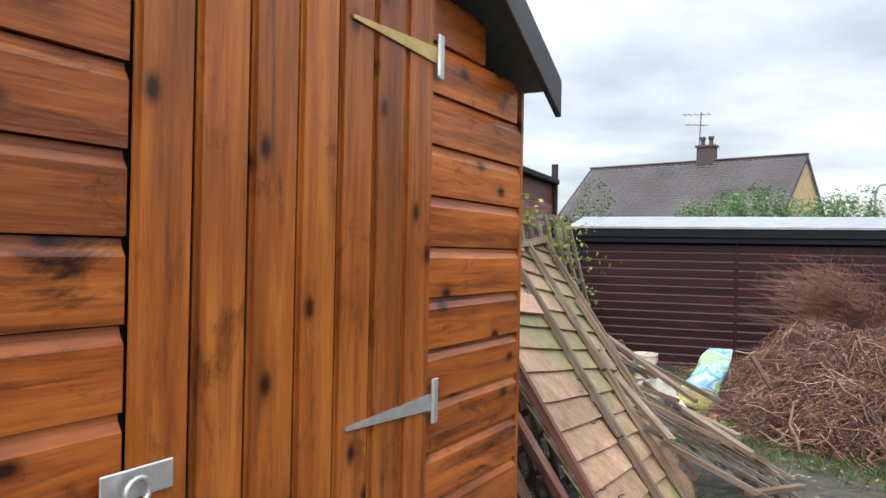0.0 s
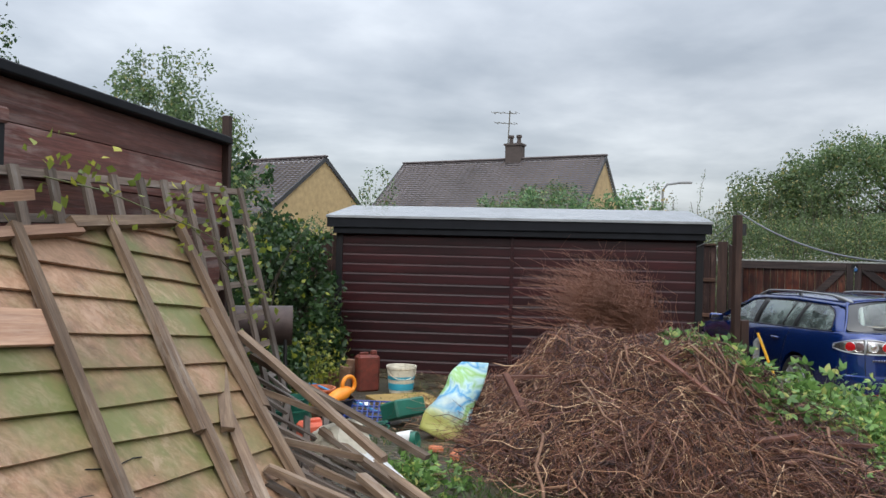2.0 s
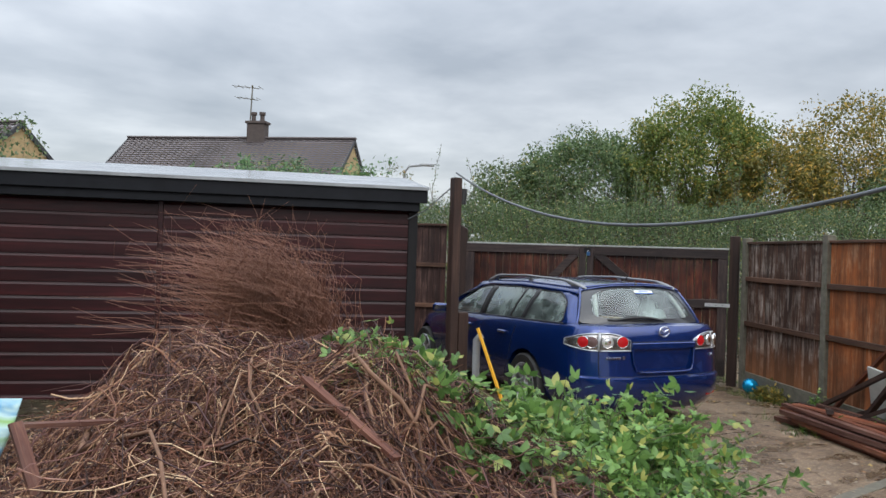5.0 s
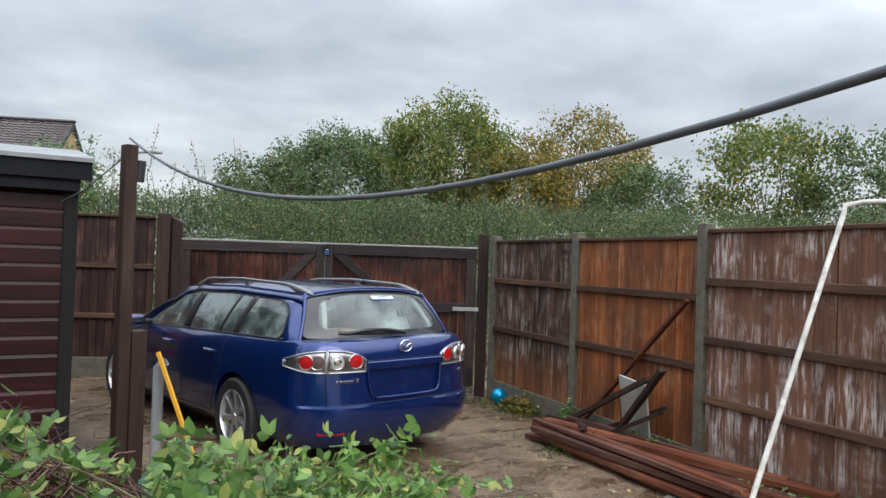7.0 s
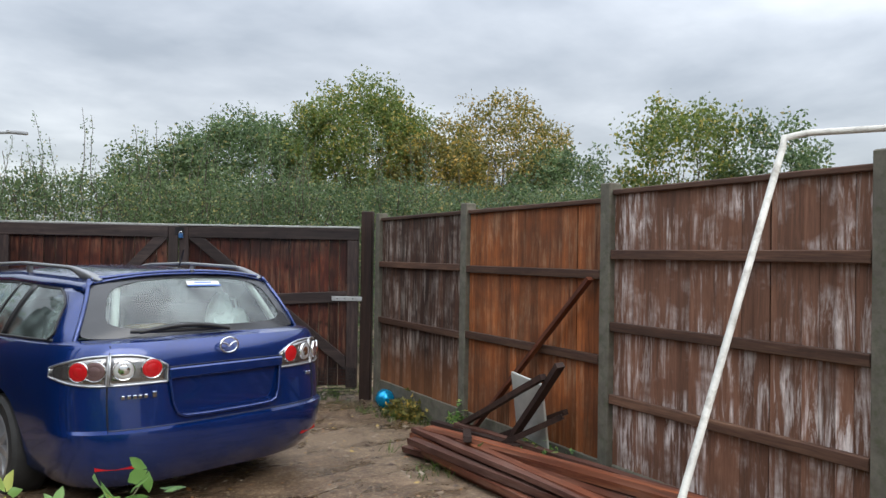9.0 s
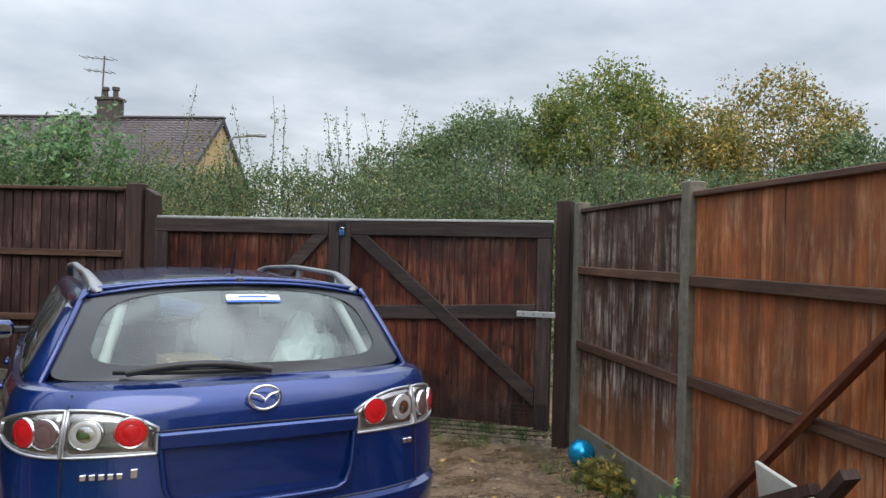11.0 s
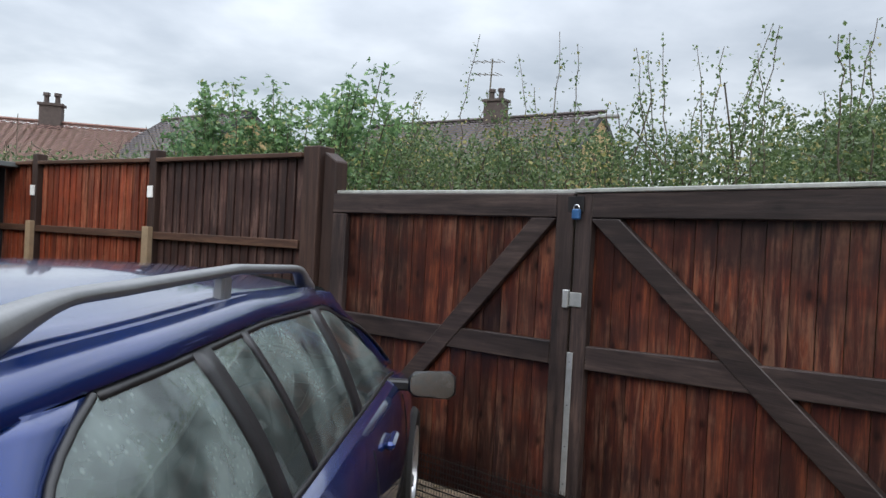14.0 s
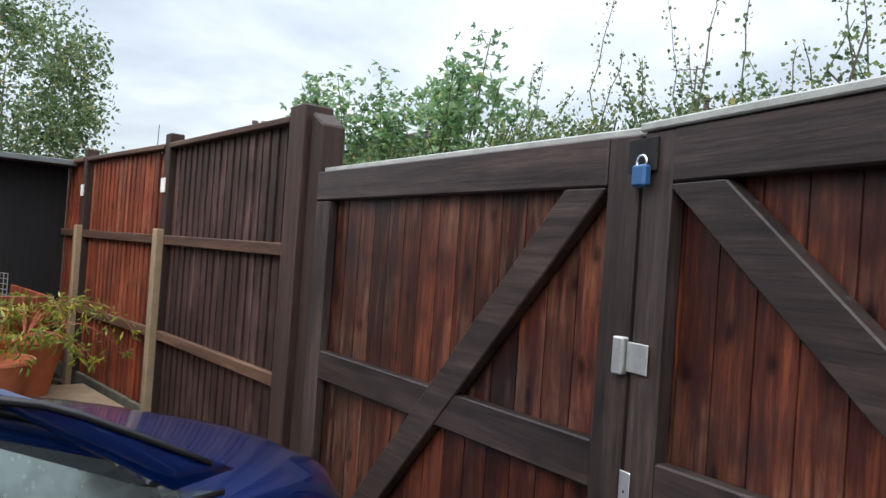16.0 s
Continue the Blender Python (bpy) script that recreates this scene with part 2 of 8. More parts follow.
def ground_material():
    m = Mat("wet_gravelly_concrete_and_soil", 0.6)
    v = m.coords((1, 1, 1), world_space=True)
    n1 = m.noise(v, 0.55, 5, 0.6)
    n2 = m.noise(v, 4.5, 6, 0.7)
    n3 = m.noise(v, 38, 4, 0.7)
    vo = m.nt.nodes.new("ShaderNodeTexVoronoi")
    vo.inputs["Scale"].default_value = 60
    m.link(v, vo.inputs["Vector"])
    c = m.ramp(n2, [(0.3, (0.045, 0.026, 0.014)), (0.5, (0.11, 0.065, 0.036)), (0.68, (0.21, 0.14, 0.085))])
    c = m.mix(m.math("MULTIPLY", m.grey(n1, 0.47, 0.57), 0.8), c, (0.175, 0.12, 0.075))
    n4 = m.noise(m.coords((1, 2.2, 1), world_space=True), 1.5, 6, 0.65, 0.6)
    wet = m.grey(n4, 0.47, 0.56)
    c = m.mix(m.math("MULTIPLY", wet, 0.65), c, (0.048, 0.028, 0.014))
    c = m.mix(m.math("MULTIPLY", m.grey(n3, 0.52, 0.62), 0.6), c, (0.36, 0.27, 0.16))
    c = m.mix(m.math("MULTIPLY", m.grey(vo.outputs["Distance"], 0.5, 0.2), 0.25), c, (0.05, 0.04, 0.03))
    soil = m.ramp(n2, [(0.35, (0.022, 0.016, 0.010)), (0.55, (0.045, 0.038, 0.018)), (0.75, (0.075, 0.055, 0.032))])
    sep = m.nt.nodes.new("ShaderNodeSeparateXYZ")
    g = m.nt.nodes.new("ShaderNodeNewGeometry")
    m.link(g.outputs["Position"], sep.inputs[0])
    edge = m.math("ADD", m.math("ADD", sep.outputs[0], m.math("MULTIPLY", sep.outputs[1], -0.25)), m.math("MULTIPLY", n2, 0.8))
    c = m.mix(m.grey(m.math("MULTIPLY", edge, 0.1), 0.435, 0.475), soil, c)
    m.color(c)
    m.rough(m.math("SUBTRACT", m.math("ADD", n1, 0.25), m.math("MULTIPLY", wet, 0.7)), 0.16, 0.85)
    m.bump(m.math("ADD", n3, n2), 0.5, 0.02)
    return m.m


M_GROUND = ground_material()
M_GRASS = leafmat("grass", (0.02, 0.05, 0.008), (0.10, 0.19, 0.03), (0.25, 0.24, 0.07), 0.12)
M_LEAF = leafmat("hedge_leaves", (0.035, 0.07, 0.028), (0.15, 0.215, 0.085), (0.40, 0.36, 0.13), 0.10)
M_LEAFD = leafmat("dark_ivy_leaves", (0.0144, 0.036, 0.0144), (0.06, 0.12, 0.0384), (0.36, 0.396, 0.048), 0.06)
M_LEAFG = leafmat("mid_green_leaves", (0.05, 0.092, 0.040), (0.17, 0.25, 0.10), (0.42, 0.36, 0.14), 0.06)
M_LEAFY = leafmat("yellowing_leaves", (0.085, 0.095, 0.025), (0.27, 0.24, 0.06), (0.55, 0.36, 0.07), 0.25, wide=0.25)
M_WEED = leafmat("fresh_bramble_leaves", (0.035, 0.085, 0.022), (0.24, 0.42, 0.11), (0.52, 0.52, 0.14), 0.14)
M_BARK = plain("grey_bark", (0.09, 0.075, 0.055), 0.85, var=0.35, scale=14)
M_TWIG = None


def twig_material():
    m = Mat("dry_red_brown_twigs", 0.65)
    c = m.ramp(m.island(), [(0.0, (0.03, 0.012, 0.008)), (0.35, (0.10, 0.036, 0.022)), (0.7, (0.22, 0.095, 0.052)), (0.9, (0.40, 0.23, 0.13)), (1.0, (0.66, 0.48, 0.30))])
    m.color(c)
    return m.m


def dark_twig_material():
    m = Mat("wet_purple_brown_twigs", 0.5)
    c = m.ramp(m.island(), [(0.0, (0.02, 0.008, 0.008)), (0.4, (0.06, 0.022, 0.02)), (0.8, (0.14, 0.055, 0.045)), (1.0, (0.34, 0.20, 0.14))])
    m.color(c)
    return m.m


M_TWIGD = dark_twig_material()
M_TWIG = twig_material()
M_CAP = plain("pale_wet_capping", (0.30, 0.31, 0.29), 0.35, var=0.3, scale=12)
M_ZINC = plain("galvanised_steel", (0.52, 0.53, 0.52), 0.38, 0.75, var=0.2, scale=14)
M_FELT = plain("green_grey_roof_felt", (0.10, 0.11, 0.11), 0.45, var=0.3, scale=5)
M_BRASS = plain("tarnished_brass_plating", (0.50, 0.36, 0.14), 0.42, 0.7, var=0.3, scale=12)
M_BLACKG = plain("black_gloss_paint", (0.006, 0.007, 0.010), 0.6, var=0.3, scale=5, spec=0.2)
M_FELTW = plain("wet_mineral_felt", (0.26, 0.27, 0.28), 0.14, var=0.25, scale=3)
M_OLD = wood("blackened_patched_boarding", (0.03168, 0.0264, 0.0264), (0.0792, 0.06336, 0.05808), (0.1848, 0.132, 0.1188), 0, 0.5, 0, 0.8, (0.66, 0.6336, 0.6336), 0.15, stain=(0.132, 0.04752, 0.0396))
M_OLDR = wood("faded_red_boards", (0.06075, 0.02916, 0.0243), (0.1458, 0.05832, 0.0486), (0.243, 0.1094, 0.08505), 0, 0.55, 0, 0.3, (0.486, 0.4131, 0.3888), 0.25)
M_PAN = wood("algae_stained_lap_board", (0.15, 0.085, 0.045), (0.32, 0.185, 0.11), (0.46, 0.29, 0.19), 0, 0.5, 0.3, 0.35, (0.50, 0.36, 0.26), 0.16, stain=(0.14, 0.15, 0.05), stain_amt=0.95, grain=5)
M_PANB = wood("wet_green_tan_sheet", (0.19, 0.133, 0.057), (0.38, 0.266, 0.114), (0.57, 0.38, 0.171), 0, 0.5, 0, 0, spread=0.12, stain=(0.19, 0.209, 0.0665), stain_amt=0.8, grain=4)
M_SALMONW = wood("pinkish_worn_board", (0.16, 0.085, 0.055), (0.34, 0.20, 0.13), (0.46, 0.30, 0.20), 0, 0.65, 0.2, 0.3, (0.45, 0.36, 0.28), 0.3)
M_BATTEN = wood("weathered_batten", (0.0791, 0.05084, 0.0339), (0.1695, 0.113, 0.07344), (0.2826, 0.2035, 0.1355), 0, 0.7, 0.2, 0.3, (0.3955, 0.3615, 0.3164), 0.35)
M_LATT = wood("grey_lattice_slat", (0.0648, 0.0486, 0.03781), (0.1403, 0.108, 0.08644), (0.2592, 0.2052, 0.1728), 0, 0.7, 0, 0.4, (0.324, 0.324, 0.3024), 0.35)
M_TRIM = plain("black_plastic_trim", (0.012, 0.012, 0.013), 0.4, var=0.2)
M_DARKGL = plain("dark_glass_border", (0.040, 0.042, 0.046), 0.2, var=0.1, bump=0)
M_TYRE = plain("tyre_rubber", (0.02, 0.02, 0.02), 0.75, var=0.3, scale=12)
M_ALLOY = plain("silver_alloy", (0.55, 0.56, 0.58), 0.32, 0.85, var=0.15)
M_CHROME = plain("chrome", (0.8, 0.8, 0.8), 0.12, 1.0, var=0.05, bump=0)
M_RED = plain("red_lamp_lens", (0.42, 0.010, 0.013), 0.12, var=0.15, bump=0)
M_SMOKE = plain("smoked_lamp_lens", (0.16, 0.10, 0.10), 0.1, 0.3, var=0.2, bump=0)
M_CLEAR = plain("clear_lamp_lens", (0.62, 0.62, 0.62), 0.12, 0.6, var=0.2, bump=0)
M_SEAT = plain("dark_grey_seat_cloth", (0.035, 0.037, 0.04), 0.9, var=0.2, scale=14)
M_CARD = plain("brown_cardboard", (0.42, 0.30, 0.17), 0.8, var=0.15)
M_BAG = plain("white_carrier_bag", (0.62, 0.68, 0.68), 0.4, var=0.12, scale=5)
M_BLUEW = plain("blue_printed_band", (0.03, 0.12, 0.45), 0.4, var=0.1)
M_WHITEP = plain("white_plastic", (0.72, 0.72, 0.70), 0.45, var=0.12)
M_RAILC = plain("dark_silver_rail", (0.24, 0.245, 0.25), 0.35, 0.6, var=0.1)
M_CHROMED = plain("chromed_lamp_housing", (0.30, 0.29, 0.28), 0.14, 0.9, var=0.4)
M_MIRROR = plain("wet_mirror_glass", (0.42, 0.46, 0.45), 0.10, 1.0, var=0.25, scale=40, bump=0)
M_COVER = plain("grey_load_cover", (0.30, 0.32, 0.33), 0.8, var=0.15)
M_TILE = plain("brown_grey_concrete_tiles", (0.10, 0.085, 0.085), 0.7, var=0.5, scale=0.4)
M_BRICKY = plain("yellow_stock_brick", (0.42, 0.31, 0.16), 0.85, var=0.18, scale=4)
M_RENDER = plain("cream_render", (0.55, 0.47, 0.34), 0.85, var=0.12, scale=2)
M_BRICKR = plain("red_brown_brick", (0.07, 0.055, 0.05), 0.85, var=0.25, scale=6)
M_WINDOW = plain("dark_window_pane", (0.05, 0.06, 0.07), 0.1, var=0.1, bump=0)
M_ROOFR = plain("red_brown_tiles", (0.22, 0.13, 0.11), 0.75, var=0.2, scale=3)
M_LEAFY2 = leafmat("green_and_yellow_leaves", (0.078, 0.125, 0.026), (0.20, 0.26, 0.065), (0.48, 0.39, 0.09), 0.18, wide=0.3)
M_LEAFBUSH = leafmat("bright_bush_leaves", (0.06075, 0.1283, 0.06075), (0.216, 0.3645, 0.1485), (0.486, 0.486, 0.189), 0.05)
M_HEAPSHADE = plain("heap_gap_shade", (0.022, 0.011, 0.008), 0.95, var=0.5, scale=22, bump=0.8)
M_BARKR = plain("brown_dead_bark", (0.16, 0.085, 0.05), 0.8, var=0.35, scale=16)
M_TWIG2 = plain("fine_red_brown_shoots", (0.17, 0.075, 0.045), 0.6, var=0.3, scale=3)
M_STEM = plain("green_brown_stems", (0.10, 0.11, 0.04), 0.6, var=0.3)
M_LEAFYG = leafmat("yellow_green_leaves", (0.099, 0.143, 0.022), (0.286, 0.33, 0.055), (0.495, 0.462, 0.066), 0.3)
M_REDB = wood("rotten_red_brown_timber", (0.042, 0.0154, 0.0112), (0.105, 0.042, 0.028), (0.182, 0.084, 0.056), 0, 0.7, 0, 0.3, (0.21, 0.154, 0.126), 0.2)
M_HOLE = plain("black_void", (0.004, 0.005, 0.007), 0.8, var=0.1, bump=0)
M_SCAR = plain("pale_splintered_wood", (0.24, 0.20, 0.16), 0.8, var=0.35, scale=12)
M_CREAM = plain("dirty_cream_plastic", (0.62, 0.58, 0.47), 0.5, var=0.2, dirt=(0.25, 0.2, 0.13))
M_TURQ = plain("turquoise_label", (0.03, 0.30, 0.42), 0.5, var=0.2)
M_RUST = plain("rusty_red_metal", (0.13, 0.025, 0.015), 0.6, 0.1, var=0.4, scale=10, dirt=(0.06, 0.025, 0.015))
M_TERRA = plain("terracotta", (0.525, 0.1625, 0.075), 0.75, var=0.2, scale=8)
M_ORANGE = plain("orange_plastic", (0.85, 0.27, 0.02), 0.4, var=0.15)
M_GREENP = plain("dark_green_plastic", (0.015, 0.11, 0.075), 0.4, var=0.2)
M_BLUEP = plain("navy_blue_plastic", (0.02, 0.045, 0.22), 0.4, var=0.2)
M_SKYB = plain("light_blue_plastic", (0.05, 0.30, 0.60), 0.4, var=0.1)
M_SALMON = plain("faded_red_plastic", (0.62, 0.12, 0.06), 0.55, var=0.15)
M_YELLOW = plain("yellow_hose", (0.75, 0.38, 0.03), 0.45, var=0.15)
M_YELLOWB = plain("damp_yellow_brown_board", (0.30, 0.20, 0.06), 0.6, var=0.3, scale=5)
M_RUSTD = plain("dark_rusty_steel", (0.06, 0.04, 0.035), 0.55, 0.4, var=0.4, scale=12)
M_BALL = plain("turquoise_blue_foil", (0.01, 0.30, 0.55), 0.15, 0.6, var=0.3, scale=30)
M_REDB2 = wood("wet_red_brown_timber", (0.052, 0.01664, 0.0104), (0.1768, 0.052, 0.026), (0.3536, 0.1248, 0.052), 0, 0.45, 0, 0.25, (0.312, 0.208, 0.156), 0.4)
M_CHALK = plain("chalky_white_paint", (0.58, 0.57, 0.52), 0.6, var=0.25, scale=6, dirt=(0.25, 0.22, 0.18))
M_PALE = plain("pale_grey_board", (0.42, 0.42, 0.38), 0.6, var=0.15, scale=5)
M_CABLE = plain("grey_cable_sheath", (0.10, 0.11, 0.12), 0.5, var=0.2, scale=12)
M_GREYP = plain("grey_pvc", (0.28, 0.29, 0.30), 0.45, var=0.15)
M_PADL = plain("blue_padlock", (0.03, 0.10, 0.24), 0.35, 0.2, var=0.1)
M_SPUR = plain("pale_concrete_spur", (0.25, 0.18, 0.11), 0.8, var=0.2, scale=8)
M_SOIL = plain("dark_soil", (0.03, 0.02, 0.014), 0.95, var=0.4, scale=14, bump=0.6)
M_REDST = plain("red_brown_stems", (0.30, 0.07, 0.03), 0.6, var=0.3)


# ---- shapes ----
def box(bm, x0, x1, y0, y1, z0, z1, m=None):
    vs = [bm.verts.new(m @ Vector(p) if m else p) for p in ((x0, y0, z0), (x1, y0, z0), (x1, y1, z0), (x0, y1, z0), (x0, y0, z1), (x1, y0, z1), (x1, y1, z1), (x0, y1, z1))]
    for f in ((0, 3, 2, 1), (4, 5, 6, 7), (0, 1, 5, 4), (1, 2, 6, 5), (2, 3, 7, 6), (3, 0, 4, 7)):
        bm.faces.new([vs[i] for i in f])
    return vs


def part(name, bm, mat, parent=None, label="", kind="", smooth=False, bevel=0.0):
    if bevel:
        bmesh.ops.bevel(bm, geom=bm.edges[:], offset=bevel, segments=1, affect="EDGES")
    bmesh.ops.recalc_face_normals(bm, faces=bm.faces[:])
    me = bpy.data.meshes.new(name)
    bm.to_mesh(me)
    bm.free()
    if smooth:
        me.shade_smooth()
    if mat:
        me.materials.append(mat)
    ob = new(name, me)
    if parent:
        ob.parent = parent
    return tagged(ob, label, kind=kind)


def shared(name, me, parent, m, kind=""):
    ob = new(name, me)
    ob.parent = parent
    ob.matrix_basis = m
    return ob


def slab(name, size, mat, parent=None, at=None, label="", bevel=0.004, kind=""):
    """A box of a size (x, y, z), standing on its middle, at the matrix."""
    bm = bmesh.new()
    x, y, z = size
    box(bm, -x / 2, x / 2, -y / 2, y / 2, 0, z)
    ob = part(name, bm, mat, parent, label, kind, bevel=min(bevel, min(size) * 0.3))
    if at is not None:
        ob.matrix_basis = at
    return ob


def box_mesh(name, x0, x1, y0, y1, z0, z1, mat, taper=0.0):
    bm = bmesh.new()
    vs = box(bm, x0, x1, y0, y1, z0, z1)
    if taper:
        for v in vs:
            if v.co.x > (x0 + x1) / 2:
                v.co.y *= taper
    bmesh.ops.recalc_face_normals(bm, faces=bm.faces[:])
    me = bpy.data.meshes.new(name)
    bm.to_mesh(me)
    bm.free()
    me.materials.append(mat)
    return me


def thing(name, label, category, at=None, group="", kind=""):
    e = new(name)
    if at is not None:
        e.matrix_basis = at
    return tagged(e, label, category, group, kind)


def frame_of(a, b, z=0.0):
    """Local axes: x from a to b on the ground, y to its left, z up; the origin at a."""
    d = Vector((b[0] - a[0], b[1] - a[1], 0)).normalized()
    n = Vector((-d.y, d.x, 0))
    m = Matrix((d, n, (0, 0, 1))).transposed().to_4x4()
    m.translation = (a[0], a[1], z)
    return m


def beam_matrix(p, q, up=(0, 0, 1)):
    """x from p to q, the origin at p."""
    p, q = Vector(p), Vector(q)
    d = (q - p).normalized()
    u = Vector(up)
    n = u.cross(d)
    if n.length < 1e-4:
        n = Vector((0, 1, 0)).cross(d)
    n.normalize()
    m = Matrix((d, n, d.cross(n))).transposed().to_4x4()
    m.translation = p
    return m


def stick(name, p, q, w, h, mat, parent=None, up=(0, 0, 1), label="", rag=0.0, rnd=random):
    """A sawn stick from p to q, with slightly uneven ends and edges."""
    L = (Vector(q) - Vector(p)).length
    bm = bmesh.new()
    n = max(1, int(L / 0.35)) if rag else 1
    rings = []
    for i in range(n + 1):
        x = L * i / n
        j = rnd.uniform(-rag, rag), rnd.uniform(-rag, rag)
        rings.append([bm.verts.new((x + rnd.uniform(-rag, rag) * 2, sy * w / 2 + j[0], sz * h / 2 + j[1])) for sy, sz in ((-1, -1), (1, -1), (1, 1), (-1, 1))])
    for a, b in zip(rings, rings[1:]):
        for k in range(4):
            bm.faces.new((a[k], a[(k + 1) % 4], b[(k + 1) % 4], b[k]))
    bm.faces.new(rings[0][::-1])
    bm.faces.new(rings[-1])
    ob = part(name, bm, mat, parent, label)
    ob.matrix_basis = beam_matrix(p, q, up)
    return ob


def from_arrays(name, verts, faces, mat, parent=None, label="", kind="", smooth=False):
    """A mesh out of arrays: verts n x 3, faces m x 3 or m x 4."""
    verts, faces = np.asarray(verts, np.float32), np.asarray(faces, np.int32)
    me = bpy.data.meshes.new(name)
    k = faces.shape[1]
    me.vertices.add(len(verts))
    me.vertices.foreach_set("co", verts.ravel())
    me.loops.add(faces.size)
    me.loops.foreach_set("vertex_index", faces.ravel())
    me.polygons.add(len(faces))
    me.polygons.foreach_set("loop_start", np.arange(0, faces.size, k, dtype=np.int32))
    me.update(calc_edges=True)
    if smooth:
        me.shade_smooth()
    me.materials.append(mat)
    ob = new(name, me)
    if parent:
        ob.parent = parent
    return tagged(ob, label, kind=kind)


def tubes(paths, radii, sides=3):
    """Many thin tubes: paths N x K x 3, radii N x K."""
    paths, radii = np.asarray(paths, float), np.asarray(radii, float)
    N, K, _ = paths.shape
    d = np.gradient(paths, axis=1)
    d /= np.linalg.norm(d, axis=2, keepdims=True) + 1e-9
    ref = np.tile(np.array([0.3, 0.5, 0.81]), (N, K, 1))
    a = np.cross(d, ref)
    a /= np.linalg.norm(a, axis=2, keepdims=True) + 1e-9
    b = np.cross(d, a)
    ang = np.arange(sides) * 2 * np.pi / sides
    ring = paths[:, :, None] + radii[:, :, None, None] * (a[:, :, None] * np.cos(ang)[None, None, :, None] + b[:, :, None] * np.sin(ang)[None, None, :, None])
    base = np.arange(N)[:, None, None] * K * sides + np.arange(K - 1)[None, :, None] * sides
    k = np.arange(sides)[None, None, :]
    k2 = (k + 1) % sides
    f = np.stack([base + k, base + k2, base + sides + k2, base + sides + k], -1).reshape(-1, 4)
    return ring.reshape(-1, 3), f


def leaf_arrays(pos, rng, length, width, droop=0.3, up=None):
    """A folded leaf of two triangles at each place, turned at random."""
    n = len(pos)
    d = rng.normal(size=(n, 3))
    d[:, 2] -= droop
    if up is not None:
        d = d * (1 - up) + np.array([0, 0, 1.0]) * up * 2
    d /= np.linalg.norm(d, axis=1, keepdims=True)
    r = rng.normal(size=(n, 3))
    s = np.cross(d, r)
    s /= np.linalg.norm(s, axis=1, keepdims=True)
    nn = np.cross(d, s)
    L = (length * rng.uniform(0.6, 1.25, n))[:, None]
    W = L * (width / length)
    mid = pos + d * L * 0.45 + nn * L * 0.12
    v = np.stack([pos, mid + s * W / 2, pos + d * L, mid - s * W / 2], 1).reshape(-1, 3)
    b = np.arange(n)[:, None] * 4
    f = np.concatenate([b + np.array([[0, 1, 2]]), b + np.array([[0, 2, 3]])], 1).reshape(-1, 3)
    return v, f


def trefoil(pos, rng, length, width, droop=0.3):
    """Leaves of three leaflets spread from one stalk end."""
    n = len(pos)
    out_v, out_f, base = [], [], 0
    d = rng.normal(size=(n, 3))
    d[:, 2] -= droop
    d /= np.linalg.norm(d, axis=1, keepdims=True)
    s = np.cross(d, rng.normal(size=(n, 3)) + np.array([0, 0, 1.6]))
    s /= np.linalg.norm(s, axis=1, keepdims=True)
    nn = np.cross(d, s)
    L = (length * rng.uniform(0.6, 1.25, n))[:, None]
    W = L * (width / length) * 0.8
    for a, k in ((0.0, 1.0), (0.95, 0.82), (-0.95, 0.82)):
        e = d * math.cos(a) + s * math.sin(a)
        q = s * math.cos(a) - d * math.sin(a)
        p = pos + e * L * 0.06
        ma = p + e * L * 0.38 * k + nn * L * 0.05
        mb = p + e * L * 0.66 * k + nn * L * 0.04
        tip = p + e * L * k - nn * L * 0.06
        v = np.stack([p, ma + q * W * 0.5 * k, mb + q * W * 0.42 * k, tip, mb - q * W * 0.42 * k, ma - q * W * 0.5 * k], 1).reshape(-1, 3)
        b = np.arange(n)[:, None] * 6 + base
        out_v.append(v)
        out_f.append(np.concatenate([b + np.array([[0, 1, 2]]), b + np.array([[0, 2, 3]]), b + np.array([[0, 3, 4]]), b + np.array([[0, 4, 5]])], 1).reshape(-1, 3))
        base += n * 6
    return np.concatenate(out_v), np.concatenate(out_f)


def gz(x, y=0.0):
    """The height of the ground: the yard falls towards the gate."""
    return 0.53 - 0.044 * min(max(x, -3.0), 16.0)


def gza(x):
    return 0.53 - 0.044 * np.clip(x, -3.0, 16.0)


# ---- the ground ----
def ground():
    rng = np.random.default_rng(3)
    near = np.linspace(-6, 18, 121)
    xs = np.concatenate([[-400, -150, -60, -25, -12], near, [24, 40, 80, 200, 500]])
    ys = np.concatenate([[-300, -100, -40, -15], np.linspace(-6, 20, 131), [28, 45, 80, 200, 600]])
    X, Y = np.meshgrid(xs, ys)
    Z = gza(X)
    for j in range(Z.shape[0]):
        for i in range(Z.shape[1]):
            x, y = X[j, i], Y[j, i]
            if -6 < x < 17 and -6 < y < 19:
                soil = 1.0 if x - 0.25 * y < 4.2 else 0.25
                Z[j, i] += 0.05 * soil * (noise.noise(Vector((x * 0.9, y * 0.9, 0))) + 0.6 * noise.noise(Vector((x * 3.1, y * 3.1, 4))))
    nx, ny = len(xs), len(ys)
    idx = np.arange(nx * ny).reshape(ny, nx)
    f = np.stack([idx[:-1, :-1], idx[:-1, 1:], idx[1:, 1:], idx[1:, :-1]], -1).reshape(-1, 4)
    ob = from_arrays("ground", np.stack([X, Y, Z], -1).reshape(-1, 3), f, M_GROUND, kind="structure", smooth=True, label="wet gravelly concrete drive and weedy soil yard")
    return tagged(ob, category="ground")


ground()


